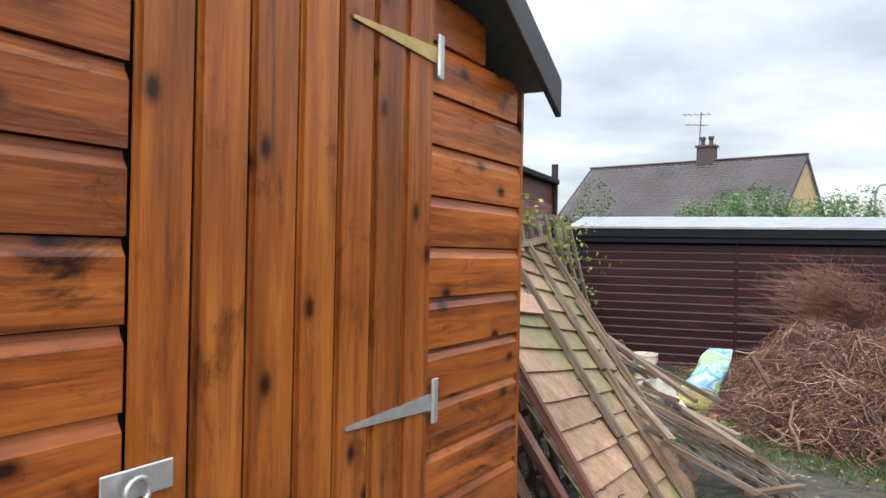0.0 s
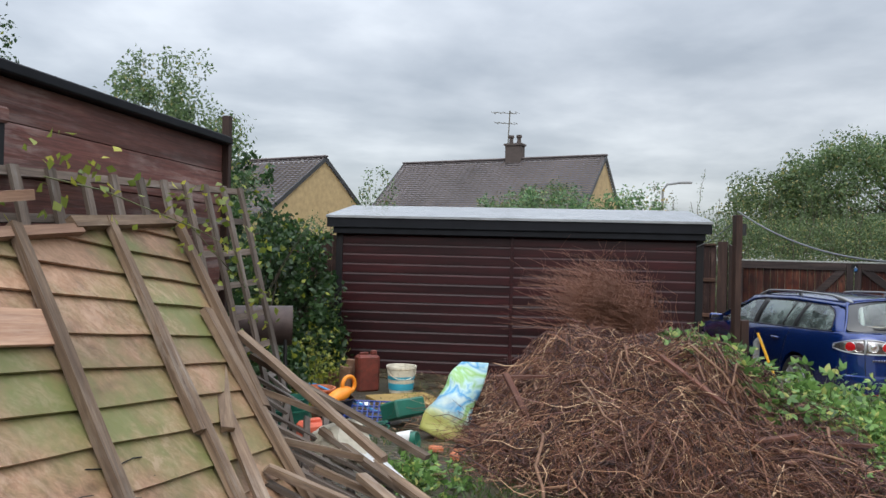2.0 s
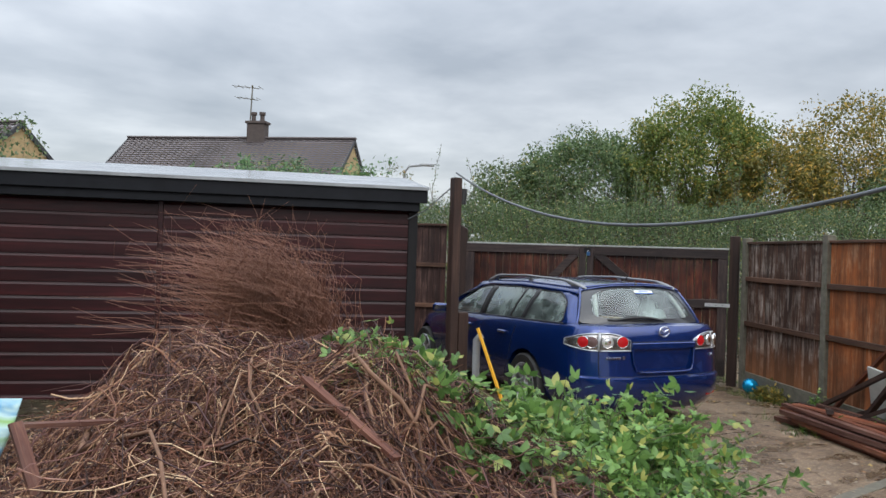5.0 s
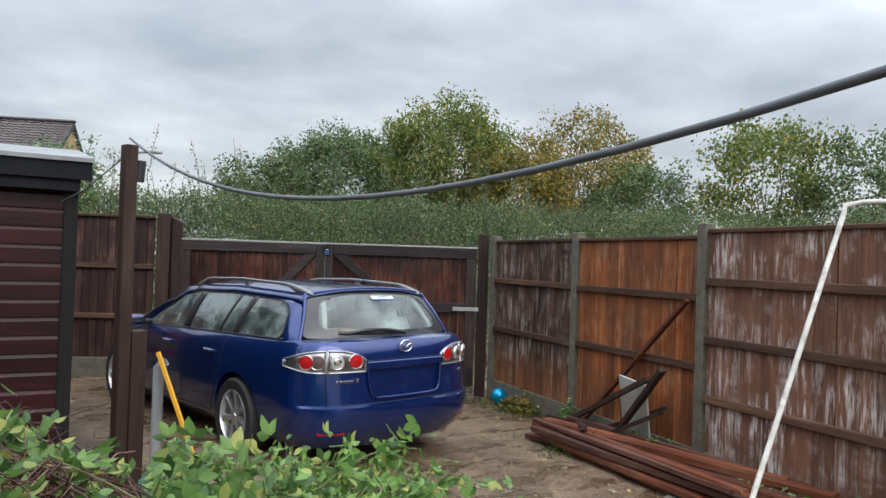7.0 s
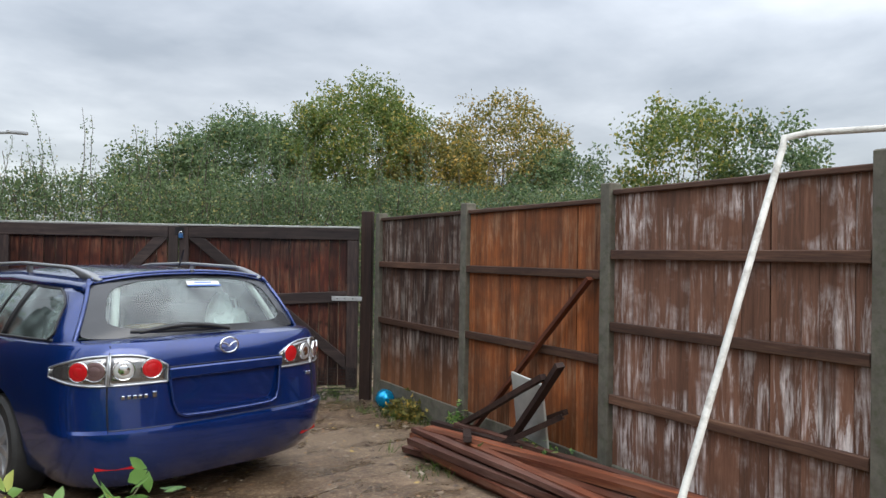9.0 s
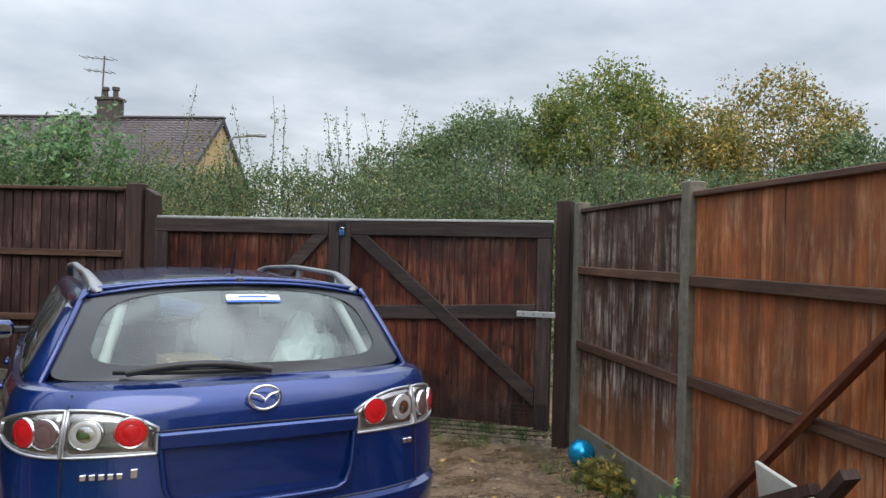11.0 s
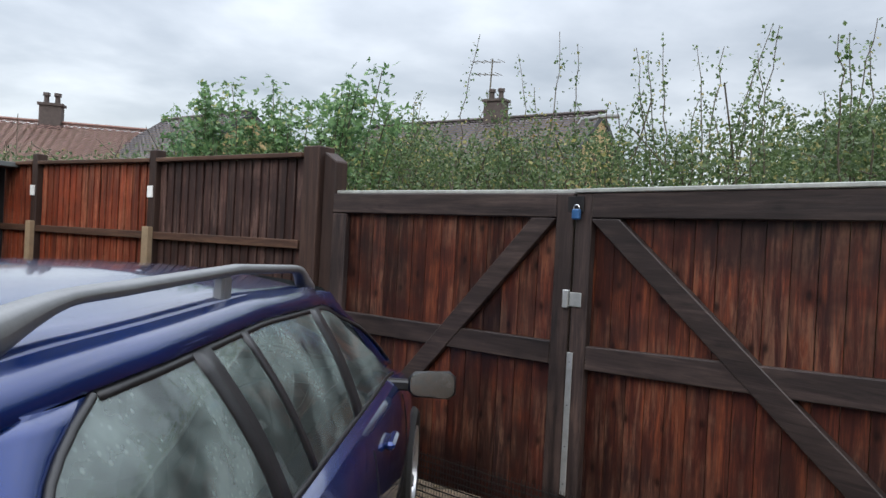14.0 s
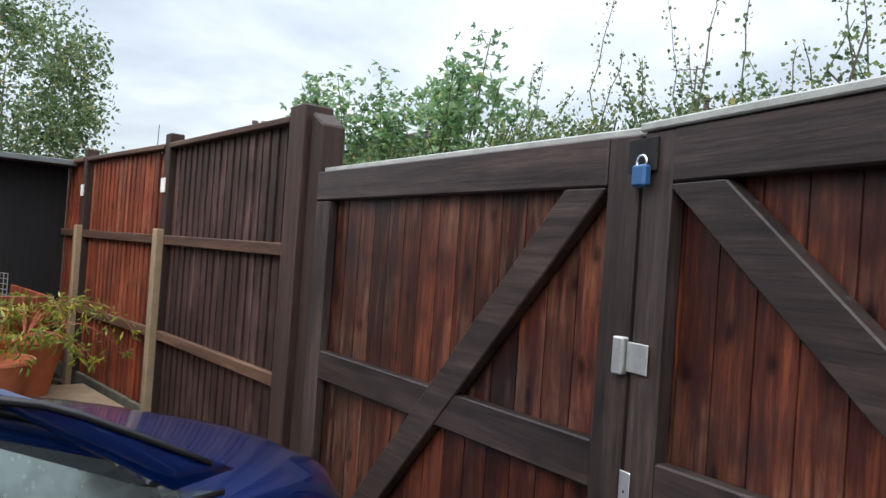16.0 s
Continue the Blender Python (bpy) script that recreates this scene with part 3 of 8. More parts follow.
# ---- fences and gate ----
def fence_panel(a, b, z0, z1, mat, label, railz, board=0.096, gravel=True, side=1, cap=True):
    """A closeboard panel between two posts, its rails on the yard side (side times local y)."""
    m = frame_of(a, b)
    L = (Vector(b) - Vector(a)).length
    p = thing("fence", label, "fence", m, "fence panels", "")
    n = max(1, round(L / board))
    w = L / n
    me = box_mesh("board", 0, w * 0.93, -0.006, 0.006, z0, z1 - 0.02, mat)
    # dark sheet added behind the boards to draw the shade in their gaps
    bm = bmesh.new()
    ya, yb = sorted((-side * 0.028, -side * 0.020))
    box(bm, 0, L, ya, yb, z0, z1 - 0.04)
    part("backing", bm, M_POSTD, p)
    rnd = random.Random(int(a[0] * 100))
    for i in range(n):
        mm = Matrix.Translation((i * w - 0.004, -side * 0.0 + rnd.uniform(-0.003, 0.003), rnd.uniform(-0.008, 0.004))) @ Matrix.Rotation(radians(6.0 * -side), 4, "Z") @ Matrix.Rotation(rnd.uniform(-0.003, 0.003), 4, "Y")
        PENDING.append(("board", me, p, mm))
    for z in railz:
        bm = bmesh.new()
        box(bm, 0, L, side * 0.012, side * 0.05, z - 0.035, z + 0.03)
        part("rail", bm, M_RAIL, p, bevel=0.005)
    if cap:
        bm = bmesh.new()
        box(bm, -0.0, L, -0.035, 0.055, z1 - 0.035, z1)
        part("cap", bm, M_RAIL, p, bevel=0.005)
    if gravel:
        bm = bmesh.new()
        box(bm, 0, L, -0.02, 0.03, z0 - 0.3, z0 + 0.01)
        part("gravel_board", bm, M_POST, p, bevel=0.006)
    return p


PENDING = []
FD = Vector((-0.4328, -0.9015))
P1 = Vector((11.99, 10.39))
PITCH = 1.89


def fpost(k):
    return P1 + FD * (PITCH * (k - 1))


def right_fence():
    mats = {0: None, 1: (M_FDARK, "closeboard fence panel weathered dark grey and orange at the foot"), 2: (M_FORANGE, "closeboard fence panel stained orange brown"),
            3: (M_FBLOOM, "brown closeboard fence panel with pale blooming streaks"), 4: (M_FORANGE, "closeboard fence panel stained orange brown"),
            5: (M_FBLOOM, "brown closeboard fence panel with pale streaks"), 6: (M_FORANGE, "orange brown closeboard fence panel")}
    for k in range(1, 8):
        p = fpost(k)
        bm = bmesh.new()
        g = gz(p.x)
        box(bm, -0.05, 0.05, -0.055, 0.055, -0.1, (2.13 if k < 3 else 2.19) - g + 0.012 * (k % 3))
        ob = part("fence_post", bm, M_POST, label="weathered grey green concrete fence post", bevel=0.008)
        ob.matrix_basis = frame_of(fpost(k), fpost(k + 1), g)
        tagged(ob, category="post", group="fence posts")
        if k < 7:
            d = FD * 0.055
            a, b = p + d, fpost(k + 1) - d
            g = gz((a.x + b.x) / 2)
            fence_panel(a, b, 0.26, 2.09 if k < 3 else 2.14, mats[k][0], mats[k][1], {1: (0.95, 1.57), 2: (0.97, 1.56)}.get(k, (0.72, 1.21, 1.70)), side=-1, board=0.092)


right_fence()

GR, GM, GL = Vector((11.897, 10.637)), Vector((10.685, 12.275)), Vector((9.31, 13.56))


def gate_leaf(hinge, meet, name, label, z0, z1, brace_up, tilt=0.0):
    """A leaf: vertical boards in a dark frame with a middle rail and a crossing brace, all on the yard side."""
    m = frame_of(hinge, meet)
    L = (meet - hinge).length - 0.012
    g = thing(name, label, "gate", m, "gate leaves")
    side = 1 if name_side[name] else -1
    n = round(L / 0.115)
    w = L / n
    me = box_mesh("board", 0.002, w - 0.003, -0.012, 0.012, z0 + 0.02, z1 - 0.03, M_GATEB)
    for i in range(n):
        PENDING.append(("board", me, g, Matrix.Translation((i * w, 0, 0))))
    y0, y1 = sorted((side * 0.013, side * 0.058))

    def bar(nm, x0, x1, za, zb, mat=M_GATEF, e=0.0):
        bm = bmesh.new()
        box(bm, x0, x1, y0 - (0 if side > 0 else e), y1 + (e if side > 0 else 0), za, zb)
        return part(nm, bm, mat, g, bevel=0.005)
    bar("top_rail", 0.0, L - 0.107, z1 - 0.15, z1 - 0.02, e=0.004)
    bar("stile", L - 0.105, L, z0, z1 - 0.02, M_GATEFV, 0.002)
    bar("stile", 0.0, 0.13, z0, z1 - 0.155, M_GATEFV, 0.002)
    bm = bmesh.new()
    vs = box(bm, 0.132, L - 0.107, y0, y1, 1.04, 1.165)
    for v in vs:
        if v.co.x < 1:
            v.co.z += tilt
    part("middle_rail", bm, M_GATEF, g, bevel=0.005)
    bm = bmesh.new()
    box(bm, -0.01, L + 0.01, -0.03, 0.07 if side > 0 else 0.03, z1 - 0.018, z1 + 0.004)
    part("cap", bm, M_CAP, g, "pale wet capping strip", bevel=0.004)
    xa, za, xb, zb = brace_up
    my = Vector((0, side, 0))
    d = (Vector((xb, 0, zb)) - Vector((xa, 0, za))).normalized()
    p, q = Vector((xa, side * 0.041, za)) - d * 0.3, Vector((xb, side * 0.041, zb)) + d * 0.3
    bm = bmesh.new()
    box(bm, 0, (q - p).length, -0.0575, 0.0575, -0.0225, 0.0225, beam_matrix(p, q, my))
    for co, no in (((0, 0, z1 - 0.154), (0, 0, 1)), ((L - 0.109, 0, 0), (1, 0, 0)), ((0.134, 0, 0), (-1, 0, 0)), ((0, 0, z0 + 0.01), (0, 0, -1))):
        r = bmesh.ops.bisect_plane(bm, geom=bm.verts[:] + bm.edges[:] + bm.faces[:], plane_co=co, plane_no=no, clear_outer=True)
        e = [g_ for g_ in r["geom_cut"] if isinstance(g_, bmesh.types.BMEdge)]
        if e:
            bmesh.ops.contextual_create(bm, geom=e)
    part("brace", bm, M_GATEF, g, bevel=0.004)
    return g


name_side = {"gate_leaf": False, "gate_leaf_left": True}


def gates():
    gr = gate_leaf(GR, GM, "gate_leaf_left", "dark closeboard gate leaf with a long brace and hinge strap", 0.16, 1.985, (0.14, 0.44, 1.80, 1.80), 0.09)
    gl = gate_leaf(GL, GM, "gate_leaf", "dark closeboard gate leaf with a diagonal brace meeting the lock stile", 0.17, 1.985, (0.22, 0.22, 1.66, 1.80))
    return gr, gl


GATE_R, GATE_L = gates()


def dark_post(x, y, z1, w, name="gate_post", label="heavy dark stained gate post", chamfer=0.0, ang=0.0):
    bm = bmesh.new()
    vs = box(bm, -w / 2, w / 2, -w / 2, w / 2, -0.1, z1 - gz(x))
    if chamfer:
        for v in vs[4:]:
            if v.co.x > 0:
                v.co.z -= chamfer
    ob = part(name, bm, M_POSTD, label=label, bevel=0.008)
    ob.matrix_basis = pose(x, y, gz(x), 0, 0, ang)
    return tagged(ob, category="post")


dark_post(9.14, 13.70, 2.30, 0.16, ang=-42)
dark_post(9.27, 13.60, 2.26, 0.12, "gate_post", "second dark stained post with a chamfered top beside the gate", 0.07, -42)
dark_post(12.02, 10.62, 2.17, 0.13, ang=-60)
dark_post(12.09, 10.47, 2.12, 0.09, ang=-60)
LF = [Vector((9.08, 13.74)), Vector((7.645, 14.92)), Vector((6.18, 15.99)), Vector((4.65, 17.1)), Vector((3.1, 18.2)), Vector((1.6, 19.3))]


def left_fence():
    mats = [(M_FLDARK, "very dark brown closeboard fence panel"), (M_FLEFT, "red brown closeboard fence panel"), (M_FLEFT, "red brown closeboard fence panel"), (M_FLEFT, "red brown closeboard fence panel"), (M_FLDARK, "dark brown closeboard fence panel")]
    for i in range(5):
        a, b = LF[i], LF[i + 1]
        d = (b - a).normalized() * 0.05
        fence_panel(a + d, b - d, 0.4, 2.26, mats[i][0], mats[i][1], (0.95, 1.6), side=1)
        dark_post(b.x, b.y, 2.33, 0.1, "fence_post", "dark stained timber fence post", ang=-40)


left_fence()


# ---- orange shed beside the start ----
def orange_shed():
    C = Vector((0.245, 2.265))
    D = Vector((-0.4835, -0.8753))
    m = frame_of(C + D * 1.95, C, 0.0)
    W = 1.95
    s = thing("garden_shed", "orange stained timber garden shed with a boarded door", "shed", m)
    # local x: from the far end to the corner; outside is local -y
    z0, ze, zr = 0.45, 2.50, 3.06
    pitch = 0.1275
    k0 = 2.265 - 0.1275 * 15

    def clad(x0, x1, nm):
        z = k0
        while z < 3.0:
            zt = z + pitch
            def lim(x):
                return ze + (zr - ze) * (1 - abs(x - W / 2) / (W / 2)) - 0.02
            if z < min(lim(x0), lim(x1)) + 0.3 and z > 0.3:
                a0, a1 = x0, x1
                if zt > lim(x0) or zt > lim(x1):
                    a0 = max(x0, W / 2 - max(0, (zr - zt) / (zr - ze)) * W / 2) if x0 < W / 2 else x0
                    a1 = min(x1, W / 2 + max(0, (zr - zt) / (zr - ze)) * W / 2) if x1 > W / 2 else x1
                if a1 - a0 > 0.03:
                    prof = [(-0.0, 0.0), (-0.016, 0.0), (-0.016, pitch - 0.030), (-0.007, pitch - 0.014), (-0.005, pitch - 0.003), (0.0, pitch - 0.003)]
                    bm = bmesh.new()
                    r0 = [bm.verts.new((a0, y, z + h)) for y, h in prof]
                    r1 = [bm.verts.new((a1, y, z + h)) for y, h in prof]
                    nn = len(prof)
                    for i in range(nn):
                        bm.faces.new((r0[i], r1[i], r1[(i + 1) % nn], r0[(i + 1) % nn]))
                    bm.faces.new(r0[::-1])
                    bm.faces.new(r1)
                    part("cladding_board", bm, M_SHED, s)
            z = zt
    xd0, xd1 = W - 1.40, W - 0.55
    clad(0.0, xd0 - 0.003, "l")
    clad(xd1 + 0.006, W, "r")
    # over the door
    bm = bmesh.new()
    vs = [bm.verts.new(v) for v in ((xd0, -0.01, 2.62), (xd1, -0.01, 2.62), (xd1, -0.01, 2.75), (W / 2, -0.01, 3.03), (xd0, -0.01, 2.75))]
    f = bm.faces.new(vs)
    r = bmesh.ops.extrude_face_region(bm, geom=[f])
    for v in r["geom"]:
        if isinstance(v, bmesh.types.BMVert):
            v.co.y += 0.02
    part("gable_board", bm, M_SHED, s)
    # door
    d = new("door")
    d.parent = s
    tagged(d, "tongued and grooved orange stained door")
    edges = [0.0, 0.115, 0.235, 0.36, 0.48, 0.60, 0.725, 0.85]
    for a, b in zip(edges, edges[1:]):
        bm = bmesh.new()
        box(bm, xd0 + a + 0.003, xd0 + b - 0.003, -0.028, -0.008, 0.52, 2.62)
        bmesh.ops.bevel(bm, geom=[e for e in bm.edges if abs(e.verts[0].co.x - e.verts[1].co.x) < 1e-5 and abs(e.verts[0].co.y - e.verts[1].co.y) < 1e-5], offset=0.008, segments=2, affect="EDGES")
        part("door_board", bm, M_SHEDV, d)
    # dark back behind the boards, and the far walls
    bm = bmesh.new()
    box(bm, 0.0, W, 0.003, 0.03, 0.45, 2.50)
    part("wall", bm, M_BLACK, s)
    bm = bmesh.new()
    box(bm, W - 0.03, W, 0.03, 1.6, 0.45, 2.48)
    box(bm, 0, 0.03, 0.03, 1.6, 0.45, 2.48)
    box(bm, 0.0, W, 1.6, 1.63, 0.45, 2.48)
    part("wall", bm, M_SHED, s)
    bm = bmesh.new()
    box(bm, W - 0.004, W + 0.014, -0.018, 0.03, 0.45, 2.5)
    part("corner_trim", bm, M_SHEDV, s, bevel=0.003)
    # roof and bargeboards
    sl = (zr - ze) / (W / 2)
    for sg in (-1, 1):
        bm = bmesh.new()
        xe = W / 2 + sg * (W / 2 + 0.055)
        zl = ze - sl * 0.055 + 0.035
        vs = []
        for y in (-0.10, 1.7):
            for (x, z) in ((W / 2, zr + 0.03), (xe, zl), (xe, zl + 0.02), (W / 2, zr + 0.05)):
                vs.append(bm.verts.new((x, y, z)))
        for f in ((0, 1, 2, 3), (7, 6, 5, 4), (0, 4, 5, 1), (1, 5, 6, 2), (2, 6, 7, 3), (3, 7, 4, 0)):
            bm.faces.new([vs[i] for i in f])
        part("roof", bm, M_FELT, s, "grey roofing felt")
        bm = bmesh.new()
        vs = []
        for y in (-0.125, -0.105):
            for (x, z) in ((W / 2, zr - 0.055), (xe, zl - 0.085), (xe, zl + 0.03), (W / 2, zr + 0.06)):
                vs.append(bm.verts.new((x, y, z)))
        for f in ((0, 1, 2, 3), (7, 6, 5, 4), (0, 4, 5, 1), (1, 5, 6, 2), (2, 6, 7, 3), (3, 7, 4, 0)):
            bm.faces.new([vs[i] for i in f])
        part("bargeboard", bm, M_BARGE, s, "dark grey bargeboard", bevel=0.003)
    # hinges
    for z, tip in ((2.475, 0.34), (1.63, 0.34)):
        h = new("hinge")
        h.parent = s
        bm = bmesh.new()
        x1 = xd1 + 0.0
        vs = []
        for y in (-0.034, -0.030):
            for (x, zz) in ((x1 - tip, z - 0.004), (x1, z - 0.02), (x1, z + 0.02), (x1 - tip, z + 0.004)):
                vs.append(bm.verts.new((x, y, zz)))
        for f in ((0, 1, 2, 3), (7, 6, 5, 4), (0, 4, 5, 1), (1, 5, 6, 2), (2, 6, 7, 3), (3, 7, 4, 0)):
            bm.faces.new([vs[i] for i in f])
        part("strap", bm, M_BRASS if z > 2 else M_ZINC, h, "tapered strap hinge")
        bm = bmesh.new()
        box(bm, x1 + 0.002, x1 + 0.03, -0.036, -0.03, z - 0.055, z + 0.055)
        part("hinge_plate", bm, M_ZINC, h, bevel=0.002)
        bm = bmesh.new()
        bmesh.ops.create_cone(bm, cap_ends=True, segments=8, radius1=0.006, radius2=0.006, depth=0.1, matrix=Matrix.Translation((x1, -0.038, z)))
        part("knuckle", bm, M_ZINC, h)
    h = new("hasp")
    h.parent = s
    tagged(h, "galvanised hasp and staple")
    bm = bmesh.new()
    box(bm, xd0 - 0.05, xd0 + 0.075, -0.036, -0.031, 1.63, 1.675)
    part("hasp_plate", bm, M_ZINC, h, bevel=0.002)
    bm = bmesh.new()
    ring(bm, Matrix.Translation((xd0 - 0.0, -0.05, 1.645)) @ Matrix.Rotation(radians(90), 4, "X"), 0.02, 0.005)
    part("staple", bm, M_ZINC, h, smooth=True)


def ring(bm, m, R, r, n=14, k=6):
    vs = [[bm.verts.new(m @ Vector(((R + r * math.cos(b * 2 * math.pi / k)) * math.cos(a * 2 * math.pi / n), (R + r * math.cos(b * 2 * math.pi / k)) * math.sin(a * 2 * math.pi / n), r * math.sin(b * 2 * math.pi / k)))) for b in range(k)] for a in range(n)]
    for a in range(n):
        for b in range(k):
            bm.faces.new((vs[a][b], vs[(a + 1) % n][b], vs[(a + 1) % n][(b + 1) % k], vs[a][(b + 1) % k]))


orange_shed()


# ---- long brown shed ----
def brown_shed():
    A, B = Vector((2.0, 11.56)), Vector((6.42, 10.03))
    m = frame_of(A, B)
    L = (B - A).length
    s = thing("long_shed", "long dark red brown clad shed with black trim", "shed", m)
    g0, g1 = gz(2) - 0.05, gz(6.4) - 0.05
    zt = 2.2
    n = 15
    z0 = 0.30
    p = (zt - z0) / n
    for i in range(n):
        for (x0, x1) in ((0.05, 2.28), (2.33, L - 0.05)):
            prof = [(0.02, 0.0), (-0.012, 0.0), (-0.014, p - 0.03), (-0.004, p - 0.012), (0.0, p - 0.002), (0.02, p - 0.002)]
            bm = bmesh.new()
            r0 = [bm.verts.new((x0, y, z0 + i * p + h)) for y, h in prof]
            r1 = [bm.verts.new((x1, y, z0 + i * p + h)) for y, h in prof]
            for k in range(6):
                bm.faces.new((r0[k], r1[k], r1[(k + 1) % 6], r0[(k + 1) % 6]))
            bm.faces.new(r0[::-1])
            bm.faces.new(r1)
            part("cladding_board", bm, M_BROWN, s)
    for x in (2.305,):
        bm = bmesh.new()
        box(bm, x - 0.022, x + 0.022, -0.018, 0.02, z0, zt)
        part("cover_strip", bm, M_BROWN, s, bevel=0.003)
    for x in (0.02, L - 0.02):
        bm = bmesh.new()
        box(bm, x - 0.045, x + 0.045, -0.03, 0.05, 0.2, zt + 0.02)
        part("corner_post", bm, M_BLACK, s, bevel=0.004)
    bm = bmesh.new()
    D = 2.7
    box(bm, 0, 0.04, 0.05, D, 0.2, 2.3)
    box(bm, L - 0.04, L, 0.05, D, 0.2, 2.3)
    box(bm, 0, L, D, D + 0.04, 0.2, 2.3)
    part("wall", bm, M_BLACK, s)
    bm = bmesh.new()
    box(bm, -0.13, L + 0.10, -0.13, -0.10, 2.28, 2.41)
    box(bm, -0.05, L + 0.03, -0.10, 0.04, 2.2, 2.3)
    part("fascia", bm, M_BLACKG, s, "black painted fascia", bevel=0.003)
    bm = bmesh.new()
    vs = []
    for x in (-0.14, L + 0.11):
        for (y, z) in ((-0.15, 2.405), (-0.15, 2.435), (1.35, 2.66), (D + 0.1, 2.54), (D + 0.1, 2.50), (1.35, 2.62)):
            vs.append(bm.verts.new((x, y, z)))
    for k in range(6):
        bm.faces.new((vs[k], vs[6 + k], vs[6 + (k + 1) % 6], vs[(k + 1) % 6]))
    bm.faces.new(vs[:6][::-1])
    bm.faces.new(vs[6:])
    part("roof", bm, M_FELTW, s, "wet grey roofing felt")
    return s


brown_shed()


# ---- old outbuilding on the left ----
def outbuilding():
    d = (Vector((0.884, 6.282)) - Vector((0.167, 4.576))).normalized()
    B = Vector((0.87, 6.25))
    A = B - d * 5.2
    m = frame_of(A, B)
    L = 5.2
    s = thing("old_outbuilding", "weathered dark timber outbuilding with a ragged felt roof edge", "shed", m)
    # local y is to the left of the way, away from the yard
    for i, (z0, z1) in enumerate(((0.45, 0.8), (0.8, 1.1), (1.1, 1.4), (1.4, 1.7), (1.7, 1.98), (1.98, 2.22), (2.22, 2.42), (2.42, 2.585))):
        bm = bmesh.new()
        box(bm, 3.4, L, -0.014 + 0.004 * (i % 2), 0.02, z0, z1 - 0.003)
        part("board", bm, M_OLDR, s, bevel=0.003)
    bm = bmesh.new()
    box(bm, 0, 3.395, -0.006, 0.02, 0.45, 2.57)
    part("wall", bm, M_OLD, s, "blackened boarding patched with bitumen")
    bm = bmesh.new()
    box(bm, 0, L, 0.025, 0.05, 0.4, 2.57)
    box(bm, L - 0.03, L, 0.05, 2.0, 0.4, 2.57)
    part("wall", bm, M_OLD, s)
    bm = bmesh.new()
    box(bm, -0.1, L + 0.02, -0.07, 0.03, 2.585, 2.63)
    part("roof_edge", bm, M_BLACKG, s, "ragged black felt edge", bevel=0.006)
    bm = bmesh.new()
    box(bm, -0.1, L + 0.02, 0.03, 2.1, 2.60, 2.64)
    part("roof", bm, M_FELT, s)
    bm = bmesh.new()
    box(bm, L + 0.005, L + 0.045, -0.05, 0.0, 0.4, 2.76)
    part("corner_post", bm, M_POSTD, s, bevel=0.004)
    return s, m


OUTB, OUTM = outbuilding()


# ---- leaning wooden panel ----


